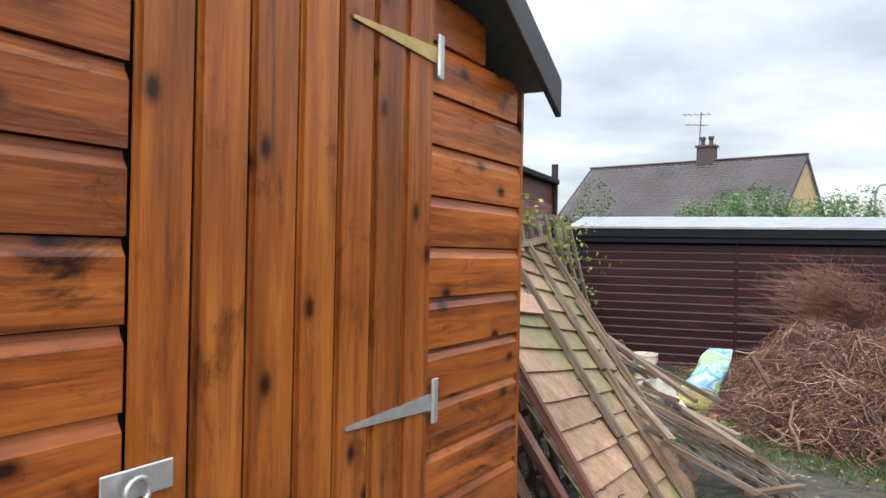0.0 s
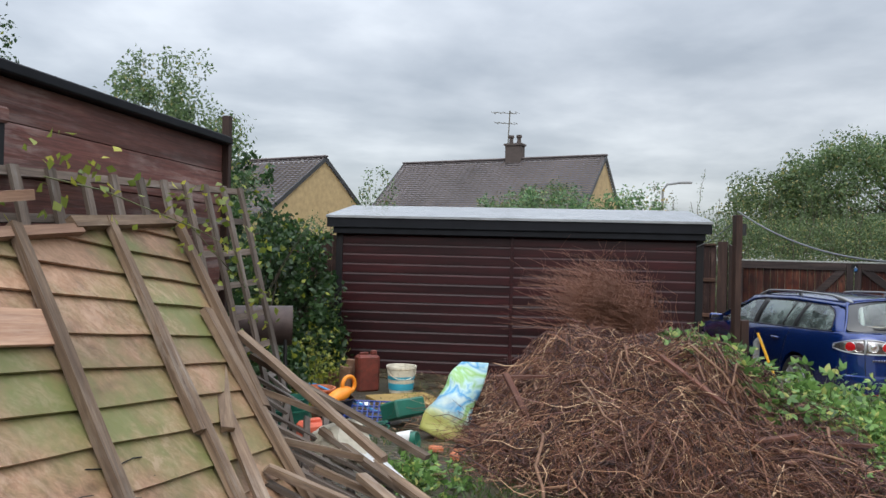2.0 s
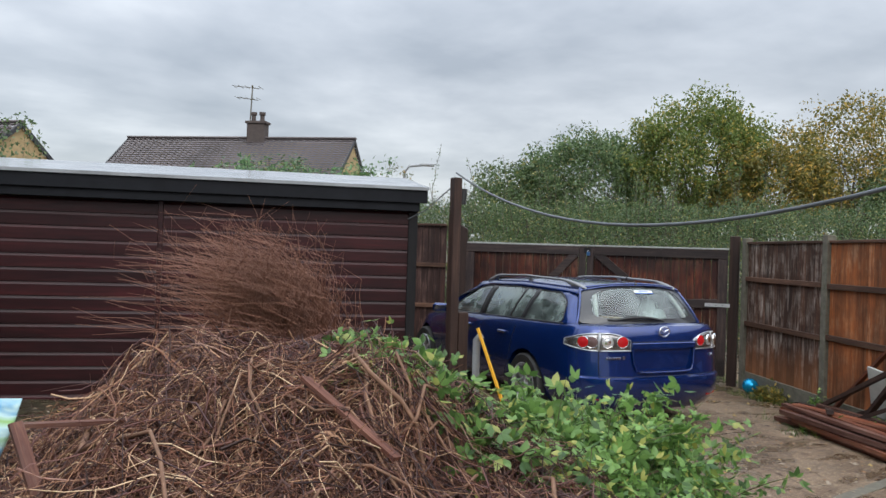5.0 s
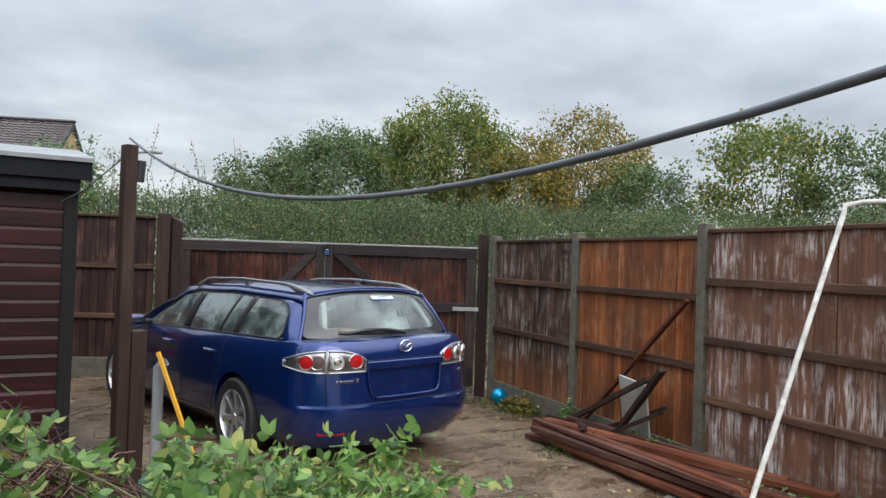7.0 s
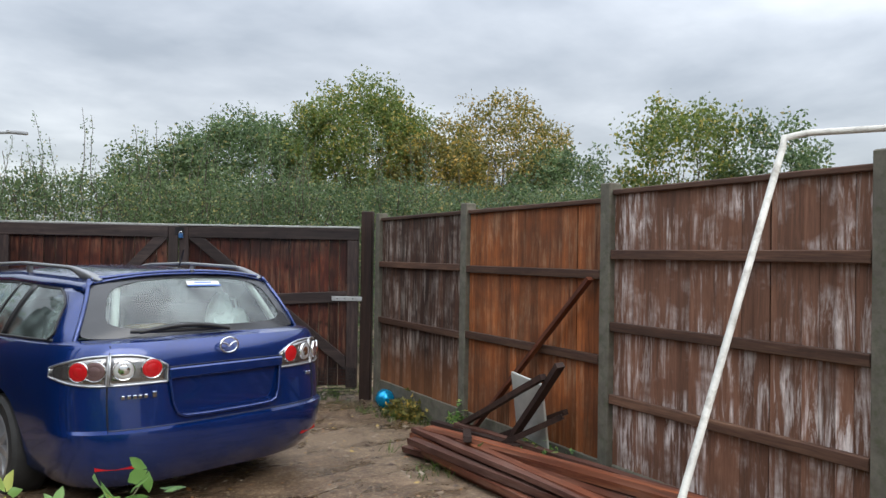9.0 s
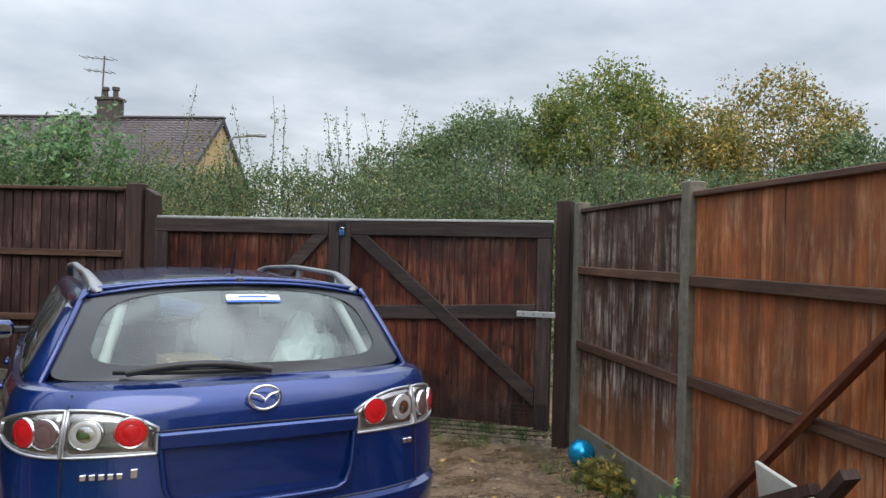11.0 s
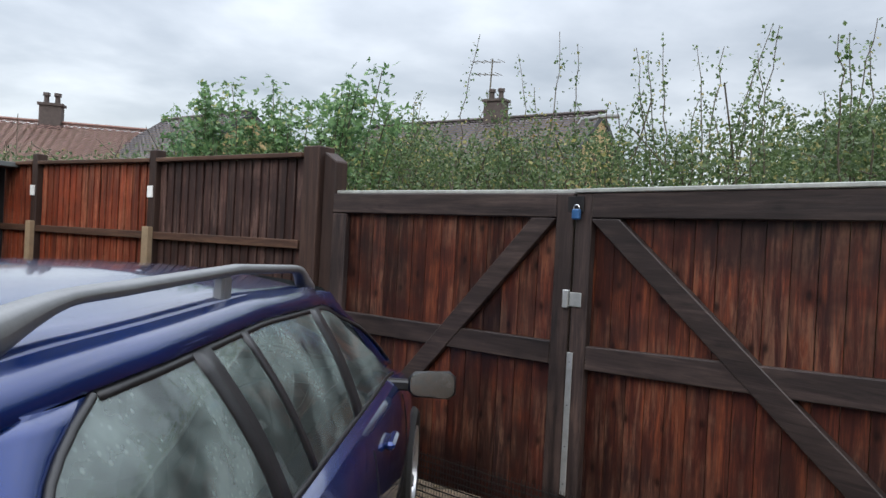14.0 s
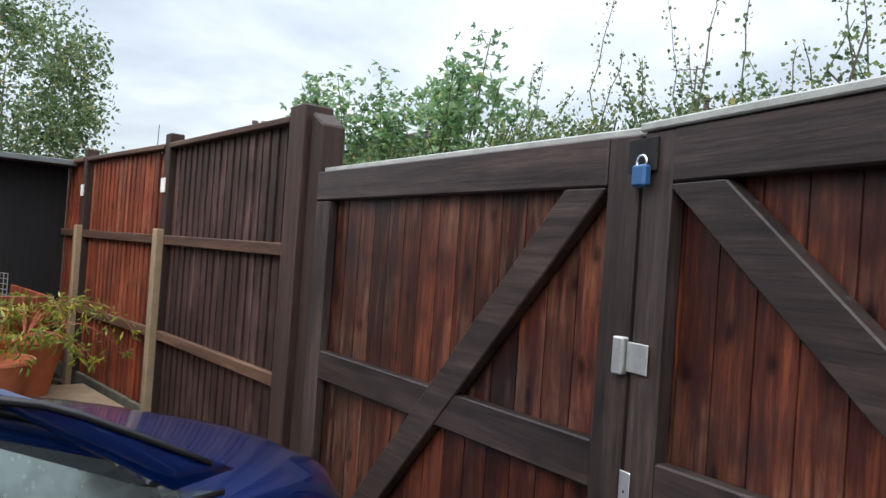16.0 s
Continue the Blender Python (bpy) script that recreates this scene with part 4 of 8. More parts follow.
def leaning_panel():
    """A racked lap panel: its boards run square to the battens, its top is cut off slanting."""
    TL, T = Vector((0.04, 3.36, 1.93)), Vector((0.665, 2.16, 0.165))
    D0, D1 = Vector((0.47, -0.40, -0.785)), Vector((0.41, -0.52, -0.75))
    n = D0.cross(T).normalized()
    if n.x < 0:
        n = -n

    def pt(a, b, h=0.0):
        return TL + T * a + D0.lerp(D1, a) * b + n * h - TL
    s = thing("leaning_fence", "old leaning fence panel green with algae, battens showing", "fence", Matrix.Translation(TL))
    rnd = random.Random(5)
    H, pitch, K = 2.0, 0.142, 16

    def edge(i, a):
        return i * pitch + 0.55 * a + 0.009 * noise.noise(Vector((a * 4.2, i * 3.1, 1))) + 0.02 * noise.noise(Vector((i * 5.7, 0.3, 2)))
    for i in range(-4, 15):
        bm = bmesh.new()
        prev = None
        for q in range(K + 1):
            a = q / K
            b0, b1 = edge(i, a), edge(i + 1, a) + 0.016
            b0, b1 = min(max(b0, 0.0), H), min(max(b1, 0.0), H)
            lift = 0.004 * noise.noise(Vector((a * 5, i * 7.3, 9)))
            if b1 - b0 < 0.012:
                prev = None
                continue
            r = [bm.verts.new(pt(a, b0, 0.0)), bm.verts.new(pt(a, b1, 0.017 + lift)), bm.verts.new(pt(a, b1, 0.007 + lift)), bm.verts.new(pt(a, b0, -0.008))]
            if prev:
                for k in range(4):
                    bm.faces.new((prev[k], r[k], r[(k + 1) % 4], prev[(k + 1) % 4]))
            else:
                bm.faces.new(r)
            prev = r
        if prev:
            bm.faces.new(prev[::-1])
        if len(bm.faces) > 3:
            part("lap_board", bm, M_PAN, s)
        else:
            bm.free()
    for a0, b0, a1, b1, w in ((0.21, 0.0, 0.25, 0.14, 0.05), (0.455, 0.0, 0.455, 1.25, 0.045), (0.465, 1.02, 0.50, 2.0, 0.06), (0.715, 0.0, 0.715, 1.0, 0.045), (0.72, 0.45, 0.76, 2.0, 0.05), (0.985, 0.0, 0.985, 1.1, 0.05), (0.93, 0.55, 1.04, 2.0, 0.06), (0.01, 0.0, 0.0, 1.95, 0.045)):
        stick("batten", pt(a0, b0, 0.036), pt(a1, b1, 0.040), w, 0.032, M_BATTEN if a0 > 0.1 else M_REDB, s, n, rag=0.003, rnd=rnd)
    stick("top_rail", pt(-0.02, 0.02, 0.02), pt(0.62, 0.03, 0.03), 0.04, 0.03, M_SALMONW, s, n, rag=0.003, rnd=rnd)
    stick("top_rail", pt(0.60, 0.0, 0.03), pt(1.02, 0.02, 0.03), 0.05, 0.03, M_BATTEN, s, n, rag=0.003, rnd=rnd)
    # a split board lying across, and thin cracks
    stick("loose_lath", pt(0.0, 0.20, 0.022), pt(0.45, 0.40, 0.025), 0.13, 0.012, M_SALMONW, s, n, rag=0.006, rnd=rnd)
    for k in range(9):
        a, b = rnd.uniform(0.05, 0.8), rnd.uniform(0.5, 1.8)
        c = rnd.uniform(0.06, 0.2)
        pts = [pt(a + c * u, b + 0.55 * c * u + 0.008 * math.sin(u * 7 + k), 0.013) for u in np.linspace(0, 1, 7)]
        tube_line("crack", pts, 0.0022, M_HOLE, s)
    return s


def tube_line(name, pts, r, mat, parent):
    v, f = tubes(np.array([pts], float), np.full((1, len(pts)), r), 4)
    return from_arrays(name, v, f, mat, parent)


leaning_panel()


def lattice():
    a, b, c = Vector((0.0, 4.15, 2.235)), Vector((1.0, 6.14, 2.32)), Vector((1.40, 6.06, 0.75))
    t = (b - a).normalized()
    dn = (c - b)
    dn = (dn - t * dn.dot(t)).normalized()
    m = Matrix((t, dn, t.cross(dn))).transposed().to_4x4()
    m.translation = a
    W, H = (b - a).length, 1.83
    s = thing("trellis", "grey square lattice trellis leaning on the old outbuilding", "trellis", m)
    n = 13
    for i in range(n):
        x = 0.02 + (W - 0.04) * i / (n - 1)
        stick("slat", (x, 0, 0.0), (x, H, 0.0), 0.042, 0.018, M_LATT, s)
    for i in range(11):
        y = 0.02 + (H - 0.04) * i / 10
        stick("slat", (0, y, 0.019), (W, y, 0.019), 0.034, 0.018, M_LATT, s)
    return s


lattice()


# ---- the pole with the cable ----
def pole():
    x, y = 6.50, 9.40
    s = thing("cable_pole", "tall dark timber pole with a stub post bolted beside it", "post", pose(x, y, gz(x)))
    bm = bmesh.new()
    box(bm, -0.042, 0.042, -0.042, 0.042, -0.1, 2.50 - gz(x))
    part("pole", bm, M_POSTD, s, bevel=0.006)
    bm = bmesh.new()
    box(bm, 0.045, 0.15, -0.05, 0.05, -0.1, 1.02)
    part("stub_post", bm, M_POSTD, s, bevel=0.006)
    return s


pole()


# ---- the blue estate car ----
def car_paint():
    m = Mat("wet_metallic_blue_paint", 0.25, 0.5)
    n = m.noise(m.coords((1, 1, 1), shift=False), 1.6, 3, 0.5)
    c = m.mix(m.grey(n, 0.3, 0.7), (0.0014, 0.026, 0.16), (0.0010, 0.017, 0.105))
    vo = m.nt.nodes.new("ShaderNodeTexVoronoi")
    vo.inputs["Scale"].default_value = 70
    m.link(m.coords((1, 1, 1), shift=False), vo.inputs["Vector"])
    drop = m.grey(vo.outputs["Distance"], 0.28, 0.16)
    n2 = m.noise(m.coords((1, 1, 1), shift=False), 9, 3, 0.6)
    m.color(c)
    m.bump(m.math("MULTIPLY", drop, m.grey(n2, 0.5, 0.6)), 0.35, 0.003)
    m.b.inputs["Coat Weight"].default_value = 1.0
    m.b.inputs["Coat Roughness"].default_value = 0.06
    return m.m


def glass_mat(name, tint, fog, fogc, tone=1.0):
    """Clear glass with a mist of drops on it."""
    m = Mat(name, 0.05)
    nt = m.nt
    tr = nt.nodes.new("ShaderNodeBsdfTransparent")
    tr.inputs[0].default_value = (*tint, 1)
    gl = nt.nodes.new("ShaderNodeBsdfGlossy")
    gl.inputs["Roughness"].default_value = 0.03
    df = nt.nodes.new("ShaderNodeBsdfDiffuse")
    df.inputs[0].default_value = (*fogc, 1)
    fr = nt.nodes.new("ShaderNodeFresnel")
    fr.inputs[0].default_value = 1.7
    n = m.noise(m.coords((1, 1, 1), shift=False), 3.5, 4, 0.6)
    vo = nt.nodes.new("ShaderNodeTexVoronoi")
    vo.inputs["Scale"].default_value = 55
    m.link(m.coords((1, 1, 1), shift=False), vo.inputs["Vector"])
    drops = m.math("MULTIPLY", m.grey(vo.outputs["Distance"], 0.30, 0.14), m.grey(n, 0.42, 0.55))
    f = m.math("ADD", m.math("MULTIPLY", m.grey(n, 0.42, 0.62), fog * 0.9), fog * 0.25)
    f = m.math("ADD", f, m.math("MULTIPLY", drops, 0.10))
    a = nt.nodes.new("ShaderNodeMixShader")
    b = nt.nodes.new("ShaderNodeMixShader")
    m.link(f, a.inputs[0])
    m.link(tr.outputs[0], a.inputs[1])
    m.link(df.outputs[0], a.inputs[2])
    m.link(fr.outputs[0], b.inputs[0])
    m.link(a.outputs[0], b.inputs[1])
    m.link(gl.outputs[0], b.inputs[2])
    m.link(b.outputs[0], nt.nodes["Material Output"].inputs[0])
    return m.m


M_PAINT = car_paint()
M_GLASS = glass_mat("misted_rear_glass", (0.80, 0.90, 0.86), 0.24, (0.40, 0.48, 0.46))
# side fog is part mist, part sky reflection put into a pale diffuse colour
M_GLASSS = glass_mat("misted_side_glass_sky_sheen", (0.45, 0.56, 0.53), 0.34, (0.46, 0.57, 0.54))
M_GLASSC = glass_mat("clear_windscreen", (0.75, 0.82, 0.8), 0.06, (0.5, 0.6, 0.6))


def lerp(x, xs, ys):
    return float(np.interp(x, xs, ys))


def belt(y):
    return lerp(y, [0.0, 0.6, 2.2, 3.15, 3.5, 4.1, 4.4, 4.6], [1.03, 1.00, 0.945, 0.905, 0.865, 0.78, 0.70, 0.60])


LV = [0.20, 0.26, 0.36, 0.49, 0.515, 0.53, 0.62, 0.70, 0.80, 0.88, 0.95, 0.985, 1.0]
LW = [0.79, 0.845, 0.872, 0.884, 0.886, 0.888, 0.891, 0.890, 0.882, 0.872, 0.855, 0.835, 0.80]
LR = [0.06, 0.00, -0.07, -0.09, -0.085, -0.035, -0.025, -0.015, -0.005, 0.0, 0.02, 0.05, 0.10]
LF_ = [-0.15, -0.06, 0.0, 0.0, 0.0, -0.01, -0.02, -0.05, -0.09, -0.14, -0.19, -0.24, -0.30]


def plan(u):
    """The outline from the tail's middle (0) round to the nose's middle (1): across (0 to 1) and along."""
    if u < 0.28:
        a = math.sin(u / 0.28 * math.pi / 2)
        return a, 0.48 * (1 - (1 - min(a, 0.9999) ** 3.2) ** (1 / 3.2))
    if u < 0.72:
        return 1.0, 0.48 + (u - 0.28) / 0.44 * (3.55 - 0.48)
    a = math.sin((1 - u) / 0.28 * math.pi / 2)
    return a, 4.58 - 1.03 * (1 - (1 - min(a, 0.9999) ** 2.4) ** (1 / 2.4))


def skin(u, lev, push=0.0):
    """A point of the body's right side at the height lev (a level between 0.2 and 1)."""
    a, y = plan(u)
    w = lerp(lev, LV, LW)
    if 0.48 < y < 3.6:
        w *= 1 - 0.012 * ((y - 2) / 1.6) ** 2
    else:
        w *= 1 - 0.012
    if y < 1.0:
        w *= 1 - 0.055 * (1 - y) ** 1.5
    yy = y
    if y < 0.7:
        yy += lerp(lev, LV, LR) * (1 - y / 0.7)
    if y > 3.3:
        yy += lerp(lev, LV, LF_) * (y - 3.3) / 1.28
    z = 0.2 + (lev - 0.2) * (belt(yy) - 0.2) / 0.8
    return Vector((a * (w + push), yy, z))


def grid(name, P, nu, nv, mat, parent, label="", thick=0.0, smooth=True):
    bm = bmesh.new()
    vs = [[bm.verts.new(P(i / nu, j / nv)) for j in range(nv + 1)] for i in range(nu + 1)]
    for i in range(nu):
        for j in range(nv):
            bm.faces.new((vs[i][j], vs[i + 1][j], vs[i + 1][j + 1], vs[i][j + 1]))
    if thick:
        bmesh.ops.recalc_face_normals(bm, faces=bm.faces[:])
        bmesh.ops.solidify(bm, geom=bm.faces[:], thickness=thick)
    return part(name, bm, mat, parent, label, smooth=smooth)


def tube_part(name, pts, r, mat, parent, label="", sides=8):
    pts = np.array([pts], float)
    v, f = tubes(pts, np.full(pts.shape[:2], r), sides)
    return from_arrays(name, v, f, mat, parent, label, smooth=True)


def lathe(name, prof, mat, parent, m=None, label="", n=28, smooth=True):
    """A profile of (radius, height) turned about z."""
    bm = bmesh.new()
    rings = []
    for r, z in prof:
        rings.append([bm.verts.new((m or Matrix()) @ Vector((r * math.cos(2 * math.pi * k / n), r * math.sin(2 * math.pi * k / n), z))) for k in range(n)] if r > 1e-6 else [bm.verts.new((m or Matrix()) @ Vector((0, 0, z)))])
    for a, b in zip(rings, rings[1:]):
        for k in range(n):
            k2 = (k + 1) % n
            if len(a) == 1 and len(b) == 1:
                continue
            if len(a) == 1:
                bm.faces.new((a[0], b[k], b[k2]))
            elif len(b) == 1:
                bm.faces.new((a[k], b[0], a[k2]))
            else:
                bm.faces.new((a[k], b[k], b[k2], a[k2]))
    ob = part(name, bm, mat, parent, label, smooth=smooth)
    ob.data.set_sharp_from_angle(angle=radians(40))
    return ob


def wheel(car, x, y):
    w = new("wheel")
    w.parent = car
    s = 1 if x > 0 else -1
    w.matrix_basis = Matrix.Translation((x, y, 0.318)) @ Matrix.Rotation(radians(90 * s), 4, "Y")
    lathe("tyre", [(0.215, -0.10), (0.30, -0.105), (0.318, -0.08), (0.318, 0.08), (0.30, 0.10), (0.222, 0.095), (0.215, 0.09)], M_TYRE, w, n=40)
    lathe("rim", [(0.216, -0.09), (0.221, 0.095), (0.213, 0.10), (0.205, 0.08), (0.20, -0.02), (0.0, -0.03)], M_ALLOY, w, n=36)
    lathe("hub_cap", [(0.0, 0.088), (0.03, 0.086), (0.036, 0.075), (0.04, 0.0)], M_ALLOY, w, n=20)
    for k in range(7):
        a = 2 * math.pi * k / 7
        bm = bmesh.new()
        mm = Matrix.Rotation(a, 4, "Z")
        vs = []
        for (r, hw, z) in ((0.03, 0.022, 0.082), (0.12, 0.018, 0.078), (0.207, 0.030, 0.088)):
            vs.append([bm.verts.new(mm @ Vector(p)) for p in ((r, -hw, z), (r, hw, z), (r, hw * 1.1, z - 0.035), (r, -hw * 1.1, z - 0.035))])
        for p, q in zip(vs, vs[1:]):
            for i in range(4):
                bm.faces.new((p[i], p[(i + 1) % 4], q[(i + 1) % 4], q[i]))
        bm.faces.new(vs[0][::-1])
        bm.faces.new(vs[-1])
        part("spoke", bm, M_ALLOY, w, bevel=0.003)


def cut(ob, cutters):
    """Cuts the closed meshes out of ob for good."""
    tmp = []
    for bm in cutters:
        bmesh.ops.recalc_face_normals(bm, faces=bm.faces[:])
        me = bpy.data.meshes.new("cutter")
        bm.to_mesh(me)
        bm.free()
        c = new("cutter", me)
        c.matrix_world = ob.matrix_world
        mod = ob.modifiers.new("cut", "BOOLEAN")
        mod.operation, mod.object, mod.solver = "DIFFERENCE", c, "EXACT"
        tmp.append(c)
    dg = bpy.context.evaluated_depsgraph_get()
    me = bpy.data.meshes.new_from_object(ob.evaluated_get(dg))
    ob.modifiers.clear()
    ob.data = me
    for c in tmp:
        bpy.data.objects.remove(c)


def estate_car():
    g = (gz(8.3) + gz(9.0)) / 2 - 0.005
    car = thing("car", "wet metallic blue estate car with silver roof rails and misted windows", "car", pose(8.500, 8.70, g - 0.005, 0, 0, -6.5) @ Matrix.Diagonal((1.06, 1.0, 1.0, 1.0)))
    # the shell
    NU = 76
    us = [i / NU for i in range(NU + 1)]
    bm = bmesh.new()
    ringl, ringr = [], []
    for lv in LV:
        r = [skin(u, lv) for u in us]
        ringr.append([bm.verts.new(p) for p in r])
        ringl.append([bm.verts.new((-p.x, p.y, p.z)) for p in r])
    for rg in (ringr, ringl):
        for a, b in zip(rg, rg[1:]):
            for i in range(NU):
                bm.faces.new((a[i], a[i + 1], b[i + 1], b[i]))
    NX = 10
    for top, rr, ll in ((1, ringr[-1], ringl[-1]), (0, ringr[0], ringl[0])):
        rows = []
        for i in range(NU + 1):
            p = rr[i].co
            cr = 0.0
            if top:
                cr = lerp(p.y, [0.1, 0.5, 2.8, 3.4, 4.0, 4.4], [0.01, 0.0, 0.0, 0.05, 0.065, 0.02])
            row = [rr[i]]
            for k in range(1, NX):
                f = 1 - 2 * k / NX
                row.append(bm.verts.new((p.x * f, p.y + 0.0, p.z + cr * (1 - f ** 4))))
            row.append(ll[i])
            rows.append(row)
        for a, b in zip(rows, rows[1:]):
            for k in range(NX):
                bm.faces.new((a[k], a[k + 1], b[k + 1], b[k]))
    bmesh.ops.remove_doubles(bm, verts=bm.verts[:], dist=0.0004)
    body = part("body", bm, M_PAINT, car, smooth=True)
    bpy.context.view_layer.update()
    cuts = []
    for y in (1.06, 3.735):
        for s in (-1, 1):
            c = bmesh.new()
            bmesh.ops.create_cone(c, cap_ends=True, segments=40, radius1=0.365, radius2=0.365, depth=0.42, matrix=Matrix.Translation((s * 0.83, y, 0.32)) @ Matrix.Rotation(radians(90), 4, "Y"))
            cuts.append(c)
    c = bmesh.new()
    box(c, -0.72, 0.72, 0.42, 3.25, 0.42, 1.3)
    cuts.append(c)
    c = bmesh.new()
    box(c, -0.36, 0.36, -0.3, 0.003, 0.60, 0.80)
    for v in c.verts:
        if v.co.z > 0.7:
            v.co.y += 0.0
        if v.co.y > -0.1 and v.co.z < 0.7:
            v.co.x *= 0.92
    cuts.append(c)
    cut(body, cuts)
    body.data.materials.clear()
    body.data.materials.append(M_PAINT)
    body.data.shade_smooth()
    body.data.set_sharp_from_angle(angle=radians(28))
    # cabin
    RE = 1.352

    def edge_z(y):
        return lerp(y, [0.45, 0.8, 1.6, 2.3, 2.65], [1.335, 1.352, 1.368, 1.345, 1.30])

    def edge_x(y):
        return lerp(y, [0.4, 1.0, 2.2, 2.65], [0.575, 0.61, 0.615, 0.59])

    def side(y, z, push=0.0):
        zb, zt = belt(min(y, 3.3)), edge_z(y)
        f = min(1.2, max(0.0, (z - zb) / (zt - zb)))
        return Vector((lerp(y, [0.3, 0.8, 2.5, 3.4], [0.775, 0.80, 0.80, 0.79]) * (1 - f) + edge_x(y) * f + 0.02 * math.sin(f * math.pi) + push, y, z))

    def roof(u, v):
        y = 0.42 + (2.68 - 0.42) * u
        x = (2 * v - 1)
        ex = edge_x(y) + 0.0
        yy = y + (0.09 * x * x if u < 0.5 else -0.12 * x * x) * abs(2 * u - 1) ** 3
        return Vector((x * ex, yy, edge_z(y) + 0.062 * (1 - abs(x) ** 2.6) + 0.0))
    grid("roof", roof, 24, 14, M_PAINT, car, thick=0.012)
    ST = 3.30

    def top_line(y):
        return edge_z(y) - 0.055 if y < 2.5 else lerp(y, [2.5, 2.95, 3.42], [edge_z(2.5) - 0.055, 1.15, 0.92])

    def qr(v):
        """The rounded rear edge of the quarter glass."""
        return 0.51 + 0.10 * v + 0.17 * max(0.0, (v - 0.6) / 0.4) ** 2.2 + 0.05 * max(0.0, (0.15 - v) / 0.15) ** 2

    def win(s, ya0, ya1, yb0, yb1, push=0.0):
        """Side glass; bottom edge from ya0 to yb0, top edge from ya1 to yb1."""
        def P(u, v):
            y = (ya0 + (yb0 - ya0) * u) * (1 - v) + (ya1 + (yb1 - ya1) * u) * v
            zb, zt = belt(y) + 0.008, top_line(y)
            p = side(y, zb + (max(zt, zb + 0.004) - zb) * v, push)
            p.x *= s
            return p
        return P
    for s in (-1, 1):
        sn = "side_window"
        def qp(u, v):
            y = (qr(v) - 0.02) * (1 - u) + (1.22 - 0.09 * v) * u
            zb, zt = belt(y) + 0.008, top_line(y)
            p = side(y, zb + (zt - zb) * v, 0.0)
            p.x *= s
            return p
        grid(sn, qp, 10, 10, M_GLASSS, car)
        edge = []
        for k in range(15):
            v = k / 14
            y = qr(v)
            p = side(y, belt(y) + 0.008 + (top_line(y) - belt(y) - 0.008) * v, 0.007)
            edge.append((p.x * s, p.y, p.z))
        tube_part("window_trim", edge, 0.007, M_TRIM, car, "black rear quarter trim", 6)
        for (a, b, c_, d) in ((1.29, 1.20, 1.52, 1.41), (1.545, 1.435, 2.15, 2.10), (2.27, 2.21, 3.36, 2.54)):
            grid(sn, win(s, a, b, c_, d), 10, 6, M_GLASSS, car)
        for (a, b, c_, d) in ((1.21, 1.12, 1.30, 1.21), (1.512, 1.402, 1.553, 1.443), (2.14, 2.09, 2.28, 2.22)):
            grid("pillar", win(s, a, b, c_, d, 0.004), 2, 8, M_TRIM, car, "black window pillar", 0.006)
        # frames round the glass
        def strip(f0, f1, y0, y1, push, w=0.022):
            def P(u, v):
                y = y0 + (y1 - y0) * u
                z = (f0(y) if v < 0.5 else f1(y))
                p = side(y, z, push)
                p.x *= s
                return p
            return P
        grid("window_trim", strip(lambda y: belt(y) - 0.006, lambda y: belt(y) + 0.012, 0.5, 3.36, 0.006), 26, 1, M_TRIM, car, "black waist trim", 0.006)
        grid("window_trim", strip(lambda y: top_line(y) - 0.010, lambda y: top_line(y) + 0.004, 0.80, 3.34, 0.003), 30, 1, M_TRIM, car, "black upper trim", 0.006)

        def cant(u, v):
            y = 0.50 + (3.42 - 0.50) * u
            if y < 2.5:
                a, b = side(y, top_line(y) + 0.004, 0.002), Vector((edge_x(y) - 0.01, y, edge_z(y) + 0.006))
            else:
                f = (y - 2.5) / 0.92
                a = side(y, max(top_line(y) + 0.004, belt(y)), 0.002)
                b = Vector((0.605 + 0.155 * f, 2.56 + 0.66 * f, 1.342 - 0.42 * f))
            p = a.lerp(b, v)
            p.x *= s
            return p
        grid("roof_side", cant, 34, 2, M_PAINT, car, thick=0.006)

        def dp(u, v):
            zb, zt = 0.99, 1.298
            z = zb + (zt - zb) * v
            a = Vector((0.728 - 0.140 * v, 0.345 + 0.185 * v, z + 0.004))
            vg = (z - belt(0.6)) / (top_line(0.7) - belt(0.6))
            b = side(qr(min(1.0, max(0.0, vg))), z, 0.004)
            p = a.lerp(b, u)
            p.x = (p.x + 0.022 * math.sin(u * math.pi)) * s
            return p
        grid("rear_pillar", dp, 8, 14, M_PAINT, car, thick=0.006)
        # rails
        def rail(u, v):
            y = 0.50 + 2.05 * v
            d = min(v, 1 - v) * 2.05
            base = edge_z(y) + 0.016
            top = base + 0.010 + 0.056 * math.sin(min(1.0, d / 0.42) * math.pi / 2) ** 0.8
            bot = base - 0.012 + 0.052 * math.sin(min(1.0, max(0.0, (d - 0.20) / 0.18)) * math.pi / 2)
            hw = 0.017 + 0.013 * max(0.0, 1 - d / 0.34)
            if d < 0.001:
                hw, top = 0.006, base
            a = 2 * math.pi * u
            c, n_ = math.cos(a), math.sin(a)
            x = edge_x(y) - 0.035 - 0.012 * max(0.0, 1 - d / 0.3)
            zz = (top + bot) / 2 + (top - bot) / 2 * np.sign(n_) * abs(n_) ** 0.7
            return Vector((s * (x + hw * np.sign(c) * abs(c) ** 0.7), y, zz))
        rr = grid("roof_rail", rail, 14, 60, M_RAILC, car, "dark silver roof rail")
        bm = bmesh.new()
        box(bm, s * (edge_x(1.52) - 0.035) - 0.012, s * (edge_x(1.52) - 0.035) + 0.012, 1.47, 1.53, edge_z(1.5), edge_z(1.5) + 0.058)
